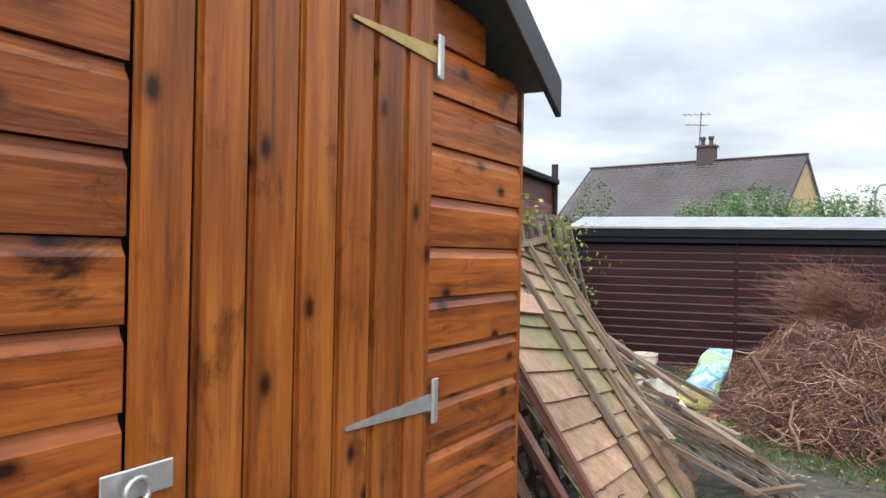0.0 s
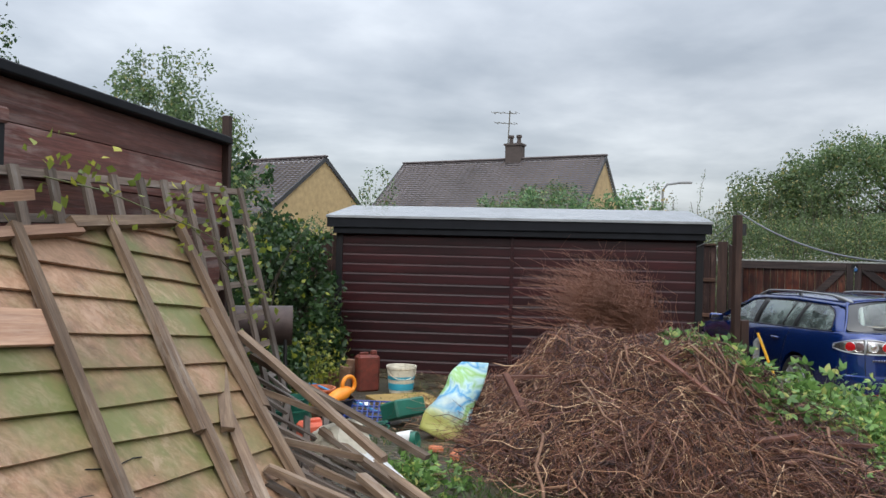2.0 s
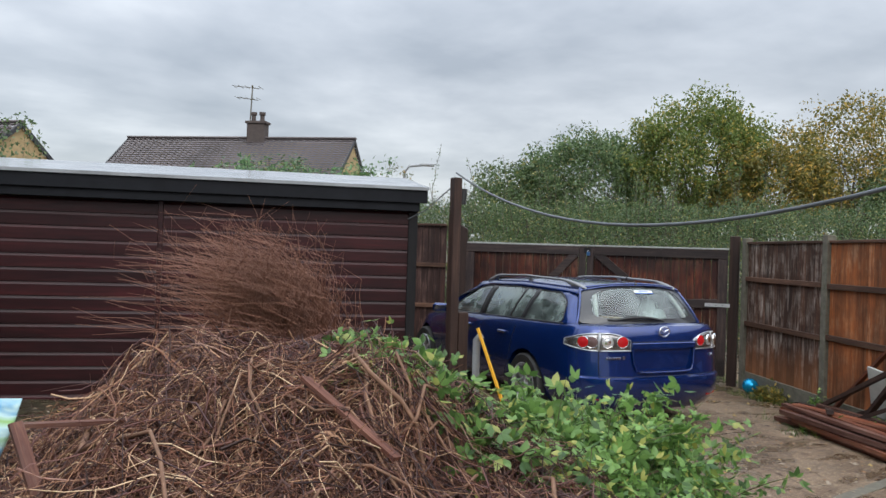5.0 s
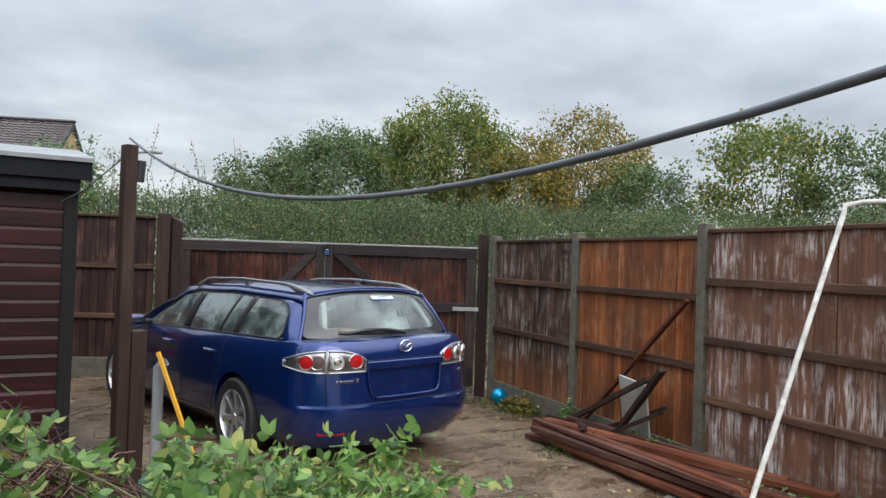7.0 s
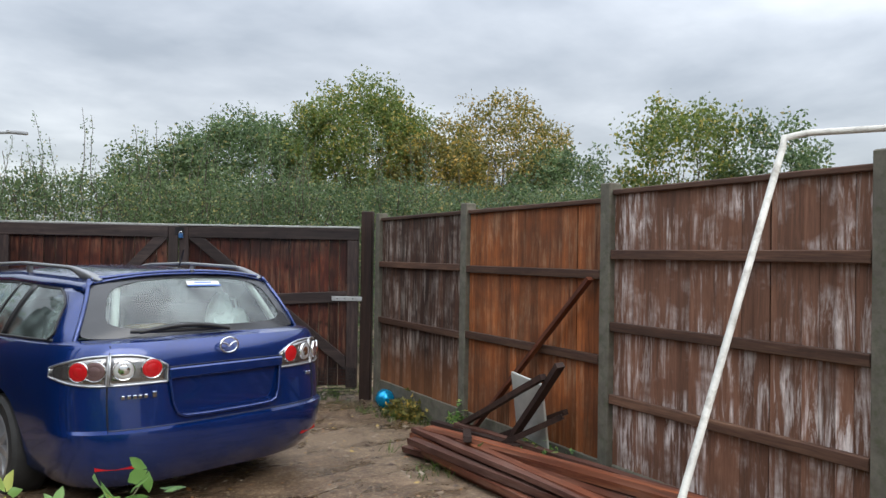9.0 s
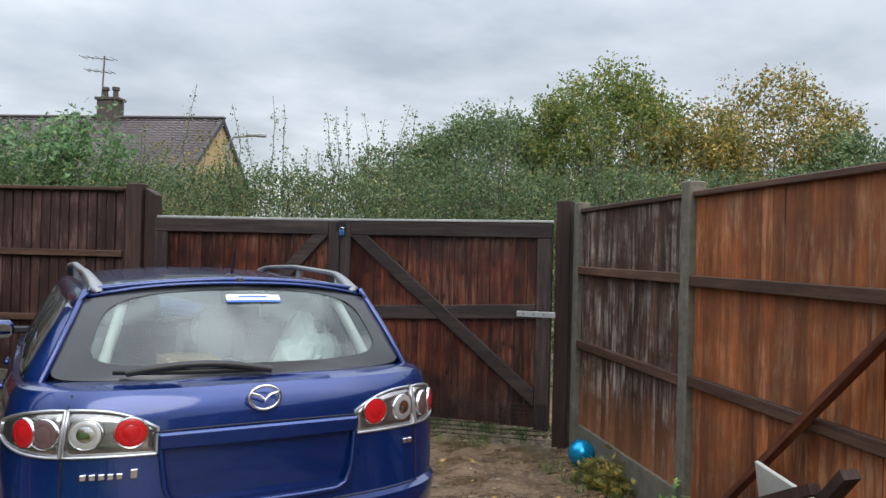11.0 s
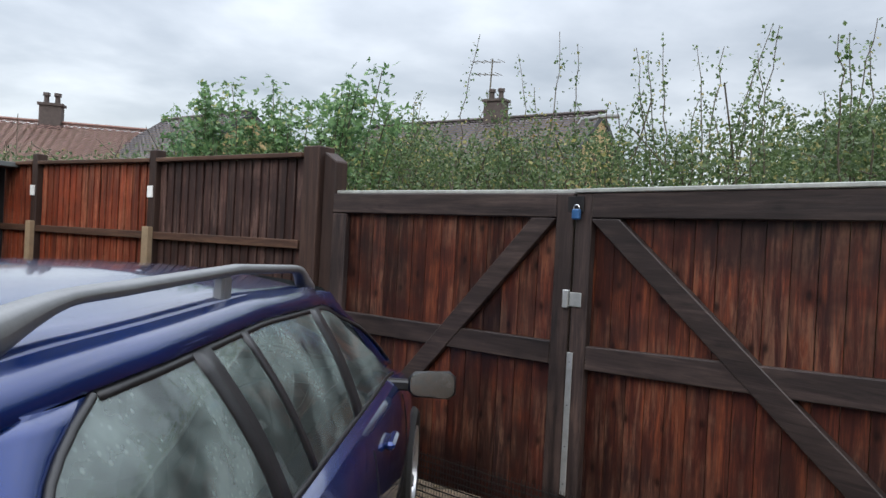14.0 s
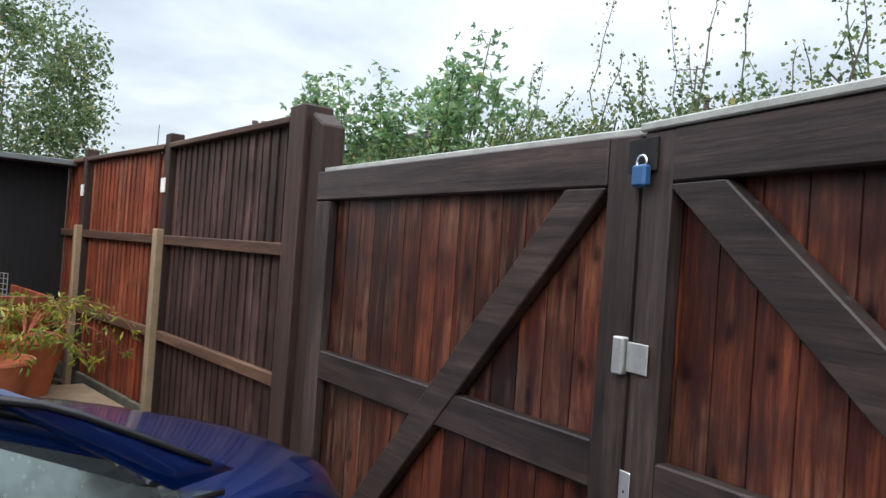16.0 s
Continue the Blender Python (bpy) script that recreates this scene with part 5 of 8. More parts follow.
        part("rail_foot", bm, M_RAILC, rr, bevel=0.005)
        # mirror
        mi = new("door_mirror")
        mi.parent = car
        bm = bmesh.new()
        mx, my, mz = (0.985, 3.04, 0.90) if s > 0 else (0.965, 3.06, 0.95)
        mm = pose(s * mx, my, mz, -6, 0, s * 6)
        box(bm, -0.105, 0.105, -0.045, 0.06, -0.065, 0.07)
        for v in bm.verts:
            if v.co.y > 0:
                v.co.x *= 0.75
                v.co.z *= 0.7
            if v.co.x * s < 0:
                v.co.z *= 0.88
        o = part("mirror_shell", bm, M_TRIM if s > 0 else M_PAINT, mi, smooth=True, bevel=0.026)
        o.matrix_basis = mm
        bm = bmesh.new()
        vs = []
        for k in range(28):
            a = 2 * math.pi * k / 28
            c_, s_ = math.cos(a), math.sin(a)
            x_, z_ = 0.09 * np.sign(c_) * abs(c_) ** 0.5, 0.054 * np.sign(s_) * abs(s_) ** 0.5
            vs.append(bm.verts.new((x_, -0.049, z_ * (1.05 if x_ * s > 0 else 0.92) + 0.002)))
        bm.faces.new(vs)
        o = part("mirror_glass", bm, M_MIRROR, mi)
        o.matrix_basis = pose(s * mx, my - 0.010, mz, -10, 0, 6) if s > 0 else pose(s * mx, my, mz, 16, 0, -6)
        bm = bmesh.new()
        box(bm, min(s * 0.78, s * 0.92), max(s * 0.78, s * 0.95), my, my + 0.07, mz - 0.035, mz + 0.01)
        part("mirror_arm", bm, M_TRIM, mi, bevel=0.008)
        # door seams
        def seam(y0, z0, y1, z1, n=8):
            pts = []
            for k in range(n + 1):
                y, z = y0 + (y1 - y0) * k / n, z0 + (z1 - z0) * k / n
                lv = 0.2 + (z - 0.2) * 0.8 / (belt(y) - 0.2)
                u = 0.28 + (y - 0.48) / 3.07 * 0.44
                p = skin(u, min(1, lv))
                pts.append((s * (p.x + 0.0005), p.y, z))
            tube_part("door_seam", pts, 0.0035, M_TRIM, car, sides=5)
        for y0, z0, y1, z1 in ((1.28, 0.95, 1.38, 0.6), (1.38, 0.6, 1.52, 0.3), (2.09, 0.94, 2.10, 0.28), (3.12, 0.90, 3.2, 0.3), (1.52, 0.3, 3.2, 0.28)):
            seam(y0, z0, y1, z1)
        for y in (1.46, 2.33):
            bm = bmesh.new()
            box(bm, min(s * 0.872, s * 0.905), max(s * 0.872, s * 0.905), y, y + 0.17, 0.80, 0.83)
            part("door_handle", bm, M_PAINT, car, bevel=0.01)
        # lamps: an inner one on the tailgate, an outer one round the corner
        def lampP(u0, u1, l0, l1, push):
            def P(u, v):
                uu = u0 + (u1 - u0) * u
                la = l0 + (l1 - l0) * v
                p = skin(uu, la)
                nrm = (skin(uu + 0.004, la) - skin(uu - 0.004, la)).normalized()
                o = Vector((nrm.y, -nrm.x, 0)) * push
                p = p + o
                p.x *= s
                return p
            return P
        for nm, u0, u1, z0, z1, tp in (("inner", 0.083, 0.163, 0.765, 0.925, 0), ("outer", 0.166, 0.268, 0.765, 0.925, 1)):
            la = new("rear_lamp")
            la.parent = car
            def taperP(u, v, u0=u0, u1=u1, z0=z0, z1=z1, tp=tp):
                zz0, zz1 = z0, z1
                if tp:
                    zz0 += 0.05 * u * u
                    zz1 -= 0.06 * u * u
                else:
                    zz1 -= 0.07 * (1 - u) ** 3
                return lampP(u0, u1, zz0, zz1, 0.006)(u, v)
            grid("lamp_body", taperP, 10, 4, M_CHROMED, la, "chromed lamp housing", 0.006)
            rim = [taperP(u, 0) for u in np.linspace(0, 1, 9)] + [taperP(1, v) for v in (0.33, 0.66, 1)] + [taperP(u, 1) for u in np.linspace(1, 0, 9)] + [taperP(0, v) for v in (0.66, 0.33, 0)]
            tube_part("lamp_rim", rim, 0.006, M_ALLOY, la, "silver lamp rim", 5)
            mid = (z0 + z1) / 2
            circ = ((0.104, M_RED), (0.142, M_CLEAR)) if not tp else ((0.210, M_RED), (0.184, M_SMOKE))
            for uc, mat in circ:
                c = lampP(uc, uc + 1e-5, mid, mid, 0.012)(0, 0)
                c2 = lampP(uc + 0.01, uc + 0.01, mid, mid, 0.012)(0, 0)
                t = (c2 - c).normalized()
                nrm = Vector((t.y, -t.x, 0)) * (1 if s > 0 else -1)
                m3 = Matrix((t, Vector((0, 0, 1)), nrm)).transposed().to_4x4()
                m3.translation = c
                for r0, r1, mt in ((0.0, 0.030, M_CHROME if mat is M_CLEAR else mat), (0.030, 0.052, mat), (0.052, 0.058, M_CHROME)):
                    pr = [(r0, 0.010 - r0 * 0.1), ((r0 + r1) / 2, 0.011 - r0 * 0.1), (r1, 0.006 - r0 * 0.1), (r1, -0.006)]
                    lathe("lens" if r1 < 0.053 else "lens_ring", pr, mt, la, m3, n=22)
        # reflector
        bm = bmesh.new()
        a = skin(0.13, 0.33, 0.0)
        b = skin(0.19, 0.33, 0.0)
        part_ob = stick("reflector", (s * a.x, a.y + 0.002, a.z), (s * b.x, b.y + 0.002, b.z), 0.012, 0.028, M_RED, car)
        bm.free()
    # rear window
    def rw(x, v):
        zb = 1.035 - 0.022 * abs(x) ** 2
        yb = 0.115 + 0.235 * abs(x) ** 2.2
        yt = 0.445 + 0.09 * x * x
        zt = 1.395 - 0.05 * abs(x) ** 2
        X = (0.715 + (0.572 - 0.715) * v) * x
        return Vector((X, yb + (yt - yb) * v - 0.02 * math.sin(v * math.pi), zb + (zt - zb) * v))
    bm = bmesh.new()
    N = 72
    outer, inner = [], []
    for k in range(N):
        a = 2 * math.pi * k / N
        c, sn_ = math.cos(a), math.sin(a)
        e = 12
        ox, ov = np.sign(c) * abs(c) ** (2 / e), np.sign(sn_) * abs(sn_) ** (2 / e)
        e = 4.5
        ix, iv = np.sign(c) * abs(c) ** (2 / e), np.sign(sn_) * abs(sn_) ** (2 / e)
        outer.append(bm.verts.new(rw(ox * 1.0, 0.5 + 0.5 * ov)))
        inner.append(bm.verts.new(rw(ix * 0.86, 0.52 + 0.40 * iv)))
    for k in range(N):
        bm.faces.new((outer[k], outer[(k + 1) % N], inner[(k + 1) % N], inner[k]))
    part("window_border", bm, M_DARKGL, car, "dark printed glass border", smooth=True)
    def rin(u, v):
        a = 2 * math.pi * u
        c, s_ = math.cos(a), math.sin(a)
        e = 4.5
        return rw(np.sign(c) * abs(c) ** (2 / e) * 0.875 * v, 0.52 + 0.415 * np.sign(s_) * abs(s_) ** (2 / e) * v) + Vector((0, 0.004, -0.002))
    grid("rear_window", rin, 60, 8, M_GLASS, car)
    # pale inner trims seen inside the glass
    for s in (-1, 1):
        tube_part("pillar_trim", [rw(s * 0.80, v) + Vector((-s * 0.03, 0.05, 0)) for v in np.linspace(0.14, 0.9, 8)], 0.022, M_WHITEP, car, "pale inner pillar trim")
    for s in (-1, 1):
        tube_part("pillar_edge", [rw(s * 1.0, v) + Vector((s * 0.012, 0.004, 0.002)) for v in np.linspace(-0.02, 1.02, 12)], 0.014, M_PAINT, car)
    tube_part("spoiler_lip", [rw(x, 1.0) + Vector((0, 0.012, 0.010)) for x in np.linspace(-0.99, 0.99, 17)], 0.014, M_PAINT, car, "blue lip over the rear window")
    # windscreen
    def ws(u, v):
        x = 2 * u - 1
        return Vector(((0.76 + (0.60 - 0.76) * v) * x, (3.50 - 0.30 * x * x) * (1 - v) + (2.66 - 0.10 * x * x) * v, (0.935 - 0.02 * x * x) * (1 - v) + (1.385 - 0.05 * x * x) * v + 0.015 * math.sin(math.pi * v)))
    grid("windscreen", ws, 16, 8, M_GLASSC, car)
    grid("scuttle", lambda u, v: ws(u, 0) + Vector((0, 0.07 * v - 0.02, 0.008 - 0.012 * v)), 16, 2, M_TRIM, car, thick=0.006)
    # wiper, handle strip, badge, bars for lettering
    wp = tube_part("wiper", [Vector((x, 0.075 + 0.235 * abs(x / 0.715) ** 2.2, 1.066)) for x in np.linspace(-0.50, 0.04, 10)], 0.014, M_TRIM, car, "black rear wiper")
    tube_part("wiper_arm", [Vector((x, 0.06 + 0.235 * abs(x / 0.715) ** 2.2, 1.062 + 0.034 * math.sin((x + 0.46) / 0.5 * math.pi))) for x in np.linspace(-0.46, 0.04, 10)], 0.015, M_TRIM, wp)
    tube_part("wiper", [Vector((x, 3.42 - 0.2 * x * x, 0.955)) for x in np.linspace(-0.5, 0.55, 9)], 0.010, M_TRIM, car, "black front wiper")
    lathe("roof_aerial", [(0.028, 0.0), (0.022, 0.012), (0.006, 0.02), (0.003, 0.16), (0.0, 0.162)], M_TRIM, car, Matrix.Translation((0.0, 0.62, 1.41)) @ Matrix.Rotation(radians(28), 4, "X"), n=10)
    lathe("washer_jet", [(0.015, 0.0), (0.012, 0.014), (0.0, 0.018)], M_TRIM, car, Matrix.Translation((0.0, 0.44, 1.398)), n=10)
    bd = new("badge")
    bd.parent = car
    bm = bmesh.new()
    ring(bm, Matrix.Translation((0, -0.012, 0.965)) @ Matrix.Rotation(radians(90), 4, "X") @ Matrix.Diagonal((1.25, 1, 1, 1)), 0.046, 0.006, 28, 6)
    part("badge_ring", bm, M_CHROME, bd, smooth=True)
    tube_part("badge_wing", [(-0.052, -0.012, 0.985), (-0.02, -0.014, 0.975), (0, -0.014, 0.955), (0.02, -0.014, 0.975), (0.052, -0.012, 0.985)], 0.006, M_CHROME, bd)
    for k, x in enumerate((-0.60, -0.572, -0.544, -0.516, -0.488, -0.445)):
        p = skin(0.28 * 2 / math.pi * math.asin(min(1, abs(x) / 0.86)), 0.66)
        bm = bmesh.new()
        box(bm, x - 0.010, x + 0.010 + (0.004 if k == 5 else 0), p.y - 0.006, p.y + 0.004, 0.705, 0.726 + (0.012 if k == 5 else 0))
        part("lettering_bar", bm, M_CHROME, car, bevel=0.002)
    for x in (0.60, 0.625):
        bm = bmesh.new()
        p = skin(0.28 * 2 / math.pi * math.asin(abs(x) / 0.86), 0.66)
        box(bm, x - 0.009, x + 0.009, p.y - 0.006, p.y + 0.004, 0.71, 0.732)
        part("lettering_bar", bm, M_CHROME, car, bevel=0.002)
    bm = bmesh.new()
    box(bm, -0.37, 0.37, -0.030, -0.001, 0.80, 0.862)
    part("plate_lamp_strip", bm, M_PAINT, car, bevel=0.008)
    tube_part("plate_edge", [(-0.36, -0.012, 0.80), (-0.345, -0.028, 0.66), (-0.32, -0.034, 0.60), (-0.28, -0.038, 0.58), (-0.15, -0.042, 0.575), (0.15, -0.042, 0.575), (0.28, -0.038, 0.58), (0.32, -0.034, 0.60), (0.345, -0.028, 0.66), (0.36, -0.012, 0.80)], 0.011, M_PAINT, car)
    tube_part("tailgate_seam", [(-0.38, -0.006, 0.866), (0.0, -0.014, 0.870), (0.38, -0.006, 0.866)], 0.003, M_TRIM, car)
    # tailgate seams
    for s in (-1, 1):
        pts = [rw(s * 1.0, v) + Vector((s * 0.008, -0.002, 0)) for v in (1.0, 0.6, 0.2, 0.0)]
        u0 = 0.1645
        pts += [Vector((s * skin(u0, l).x, skin(u0, l).y - 0.001, skin(u0, l).z)) for l in (0.97, 0.93, 0.88, 0.8, 0.72, 0.64, 0.56, 0.53)]
        tube_part("tailgate_seam", pts, 0.004, M_TRIM, car, sides=5)
    pts = []
    for s in (-1, 1):
        q = [Vector((s * skin(u, 0.527).x, skin(u, 0.527).y - 0.001, skin(u, 0.527).z)) for u in np.linspace(0.0, 0.1645, 10)]
        tube_part("tailgate_seam", q, 0.004, M_TRIM, car, sides=5)
    # inside
    inn = new("cabin")
    inn.parent = car
    bm = bmesh.new()
    box(bm, -0.715, 0.715, 0.425, 3.245, 0.424, 0.45)
    box(bm, -0.716, -0.69, 0.425, 3.245, 0.45, 0.94)
    box(bm, 0.69, 0.716, 0.425, 3.245, 0.45, 0.94)
    part("cabin_lining", bm, M_SEAT, inn)
    for x in (-0.37, 0.37):
        for (y, nm) in ((2.15, "front_seat"), (1.2, "rear_seat")):
            st = slab(nm, (0.5, 0.14, 0.62), M_SEAT, inn, pose(x, y, 0.55, 12), bevel=0.05)
            slab("headrest", (0.26, 0.09, 0.16), M_SEAT, inn, pose(x, y - 0.16, 1.16, 8), bevel=0.035)
            slab("seat_cushion", (0.5, 0.5, 0.16), M_SEAT, inn, pose(x, y + 0.3, 0.5), bevel=0.05)
    slab("dashboard", (1.38, 0.45, 0.26), M_SEAT, inn, pose(0, 3.12, 0.68, 4), bevel=0.08)
    sw = new("steering_wheel")
    sw.parent = inn
    bm = bmesh.new()
    mm = Matrix.Translation((0.37, 2.72, 0.93)) @ Matrix.Rotation(radians(68), 4, "X")
    ring(bm, mm, 0.18, 0.016, 28, 8)
    part("steering_rim", bm, M_TRIM, sw, smooth=True)
    lathe("steering_hub", [(0.0, 0.03), (0.05, 0.028), (0.07, 0.0), (0.06, -0.04)], M_TRIM, sw, mm, n=16)
    for a in (0, 180, 270):
        stick("steering_spoke", mm @ Vector((0, 0, 0)), mm @ Vector((0.175 * math.cos(radians(a)), 0.175 * math.sin(radians(a)), 0)), 0.035, 0.02, M_TRIM, sw)
    # load cover with things on it, and the sticker
    slab("load_cover", (1.30, 0.75, 0.02), M_COVER, inn, pose(0, 0.86, 0.93), bevel=0.005)
    bm = bmesh.new()
    for k in range(3):
        bmesh.ops.create_icosphere(bm, subdivisions=5, radius=1, matrix=Matrix.Translation(((0.29, 0.39, 0.34)[k], 0.62 + 0.04 * k, 1.0 + (0.02, 0.03, 0.10)[k])) @ Matrix.Diagonal(((0.11, 0.13, 0.08)[k], 0.09, (0.09, 0.10, 0.13)[k], 1)))
    for v in bm.verts:
        q = Vector((v.co.x * 16, v.co.y * 16, v.co.z * 5))
        v.co += Vector((0.7, -1, 0.6)) * 0.06 * (0.4 - abs(noise.noise(q))) + Vector((0.4, -0.5, 1)) * 0.03 * noise.noise(v.co * 22)
    bg = part("carrier_bag", bm, M_BAG, None, "crumpled white plastic carrier bag on the load cover", smooth=True)
    tagged(bg, category="bag")
    bg.matrix_basis = car.matrix_basis.copy()
    tube_part("bag_handle", [(0.30, 0.66, 1.14), (0.36, 0.66, 1.20), (0.44, 0.66, 1.20), (0.46, 0.66, 1.12)], 0.008, M_BAG, bg)
    bm = bmesh.new()
    box(bm, -0.24, -0.02, 0.5, 0.75, 0.942, 1.05)
    cb = part("cardboard_box", bm, M_CARD, None, "flat brown cardboard box on the load cover", bevel=0.003)
    cb.matrix_basis = car.matrix_basis @ pose(0, 0, 0, 0, 0, 4)
    tagged(cb, category="box")
    stick("wooden_handle", (-0.30, 0.55, 0.95), (-0.26, 0.55, 1.06), 0.02, 0.02, M_CARD, inn)
    st = new("window_sticker")
    st.parent = car
    def stk(x0, x1, v0, v1, mat, off, nm):
        grid(nm, lambda u, v: rw((x0 + (x1 - x0) * u) / 0.6, v0 + (v1 - v0) * v) + Vector((0, -off, 0)), 3, 2, mat, st)
    stk(-0.07, 0.155, 0.775, 0.86, M_WHITEP, 0.004, "sticker_sheet")
    stk(-0.07, 0.155, 0.775, 0.798, M_BLUEW, 0.0055, "printed_band")
    stk(-0.02, 0.10, 0.825, 0.845, M_BLUEW, 0.0055, "printed_bar")
    for x in (-0.795, 0.795):
        for y in (1.06, 3.735):
            wheel(car, x, y)
    for s in (-1, 1):
        grid("headlamp", lambda u, v: Vector((s * 1.0, 1, 1)) * 0 + Vector((s * skin(0.80 + 0.1 * u, 0.62 + 0.2 * v, 0.004).x, skin(0.80 + 0.1 * u, 0.62 + 0.2 * v).y + 0.005, skin(0.80 + 0.1 * u, 0.62 + 0.2 * v).z)), 8, 4, M_CLEAR, car)
    return car


estate_car()


# ---- houses beyond the hedge ----


def house(label, ra, rb, zr, ze, half, wall_mat, roof_mat, chimney=None, aerial=False, courses=26):
    """A gabled house: the ridge from ra to rb at the height zr, eaves at ze, half as deep to each side."""
    m = frame_of(ra, rb)
    L = math.hypot(rb[0] - ra[0], rb[1] - ra[1])
    h = thing("house", label, "house", m)
    bm = bmesh.new()
    prof = [(-half + 0.25, 0.0), (-half + 0.25, ze), (0, zr - 0.15), (half - 0.25, ze), (half - 0.25, 0.0)]
    a = [bm.verts.new((0.12, y, z)) for y, z in prof]
    b = [bm.verts.new((L - 0.12, y, z)) for y, z in prof]
    for k in range(5):
        bm.faces.new((a[k], a[(k + 1) % 5], b[(k + 1) % 5], b[k]))
    bm.faces.new(a)
    bm.faces.new(b[::-1])
    part("wall", bm, wall_mat, h)
    roof = new("roof")
    roof.parent = h
    for s in (-1, 1):
        vs, fs = [], []
        n = 0
        cols = max(8, int(L / 0.33))
        sl = (ze - zr) / half
        # wavy courses of tiles, each a little proud of the one above
        for c in range(courses):
            y0, y1 = half * c / courses, half * (c + 1) / courses + 0.03
            for (yy, lift) in ((y0, 0.0), (y1, 0.055)):
                for i in range(cols * 2 + 1):
                    x = L * i / (cols * 2)
                    vs.append((x, s * yy, zr + sl * yy + lift + (0.045 if i % 2 else 0.0)))
            w = cols * 2 + 1
            for i in range(w - 1):
                fs.append((n + i, n + i + 1, n + w + i + 1, n + w + i))
            n += 2 * w
        from_arrays("roof_slope", vs, fs, roof_mat, roof, kind="stuff")
    bm = bmesh.new()
    box(bm, -0.05, L + 0.05, -0.14, 0.14, zr + 0.02, zr + 0.13)
    part("ridge", bm, roof_mat, roof, bevel=0.04)
    for x in (0.03, L - 0.03):
        for s in (-1, 1):
            stick("verge_board", (x, 0, zr - 0.06), (x, s * half, ze - 0.06), 0.05, 0.2, M_BARGE, h)
    if chimney is not None:
        x = chimney
        ch = new("chimney")
        ch.parent = h
        slab("chimney_stack", (0.95, 0.62, 1.3), M_BRICKR, ch, pose(x, 0, zr - 0.5))
        slab("chimney_cap", (1.1, 0.76, 0.12), M_BRICKR, ch, pose(x, 0, zr + 0.8))
        for dx in (-0.24, 0.24):
            lathe("chimney_pot", [(0.13, 0.0), (0.12, 0.1), (0.11, 0.32), (0.17, 0.36), (0.16, 0.5), (0.0, 0.52)], M_BRICKR, ch, Matrix.Translation((x + dx, 0, zr + 0.92)), n=12)
        if aerial:
            ae = new("aerial")
            ae.parent = h
            stick("mast", (x - 0.55, 0.2, zr + 0.4), (x - 0.45, 0.2, zr + 2.9), 0.05, 0.05, M_POST, ae)
            for z, w in ((2.75, 1.0), (2.15, 0.8)):
                stick("boom", (x - 0.5 - w, 0.2, zr + z + 0.12), (x - 0.5 + w * 0.5, 0.2, zr + z - 0.05), 0.03, 0.03, M_POST, ae)
                for k in range(5):
                    xx = x - 0.5 - w + w * 1.5 * k / 4
                    stick("element", (xx, -0.1, zr + z + 0.1 - 0.02 * k), (xx, 0.55, zr + z + 0.1 - 0.02 * k), 0.02, 0.02, M_POST, ae)
    return h


house("brick house with a grey brown tiled roof, chimney and television aerial", (8.65, 46.9), (18.4, 38.7), 7.4, 3.9, 4.3, M_BRICKY, M_TILE, 7.4, True)
house("yellow brick house with a tiled gable roof", (-1.6, 45.6), (3.56, 41.0), 6.85, 3.6, 4.6, M_BRICKY, M_TILE)
house("low house with a red brown tiled roof and chimney", (-10.0, 44.0), (-2.3, 45.4), 6.3, 4.0, 4.0, M_RENDER, M_ROOFR, 3.6)


# ---- trees and hedges ----
def clumps(rng, centre, radii, nc, per, spread, shell=0.55, zmin=None):
    """Leaf places in clumps near the outside of an uneven ball."""
    d = rng.normal(size=(nc, 3))
    d /= np.linalg.norm(d, axis=1, keepdims=True)
    wob = np.array([1 + 0.22 * noise.noise(Vector(v * 2.3 + np.array(centre))) for v in d])
    r = rng.uniform(shell, 1.0, nc) ** 0.6 * wob
    c = np.array(centre) + d * r[:, None] * np.array(radii)
    q = rng.normal(size=(nc * per, 3))
    q *= (rng.uniform(0, 1, (nc * per, 1)) ** 0.45) / np.linalg.norm(q, axis=1, keepdims=True)
    p = np.repeat(c, per, 0) + q * spread * 1.7 * np.repeat(rng.uniform(0.6, 1.3, (nc, 1)), per, 0)
    if zmin is not None:
        p = p[p[:, 2] > zmin]
    return p, c


def limbs(rng, base, tops, r0, name, parent, mat=None):
    """A trunk that forks to the clumps."""
    n, K = len(tops), 7
    base = np.array(base, float)
    paths, rad = [], []
    for t in tops:
        t = np.array(t)
        f = np.linspace(0, 1, K)[:, None]
        mid = base + (t - base) * np.array([0.15, 0.15, 0.55])
        p = (1 - f) ** 2 * base + 2 * f * (1 - f) * mid + f ** 2 * t
        p[1:-1] += rng.normal(size=(K - 2, 3)) * 0.03 * np.linalg.norm(t - base) * 0.4
        paths.append(p)
        rad.append(np.linspace(r0, 0.012, K) * np.array([1, 0.6, 0.4, 0.3, 0.2, 0.13, 0.08]))
    v, f = tubes(paths, rad, 5)
    return from_arrays(name, v, f, mat or M_BARK, parent, smooth=True)


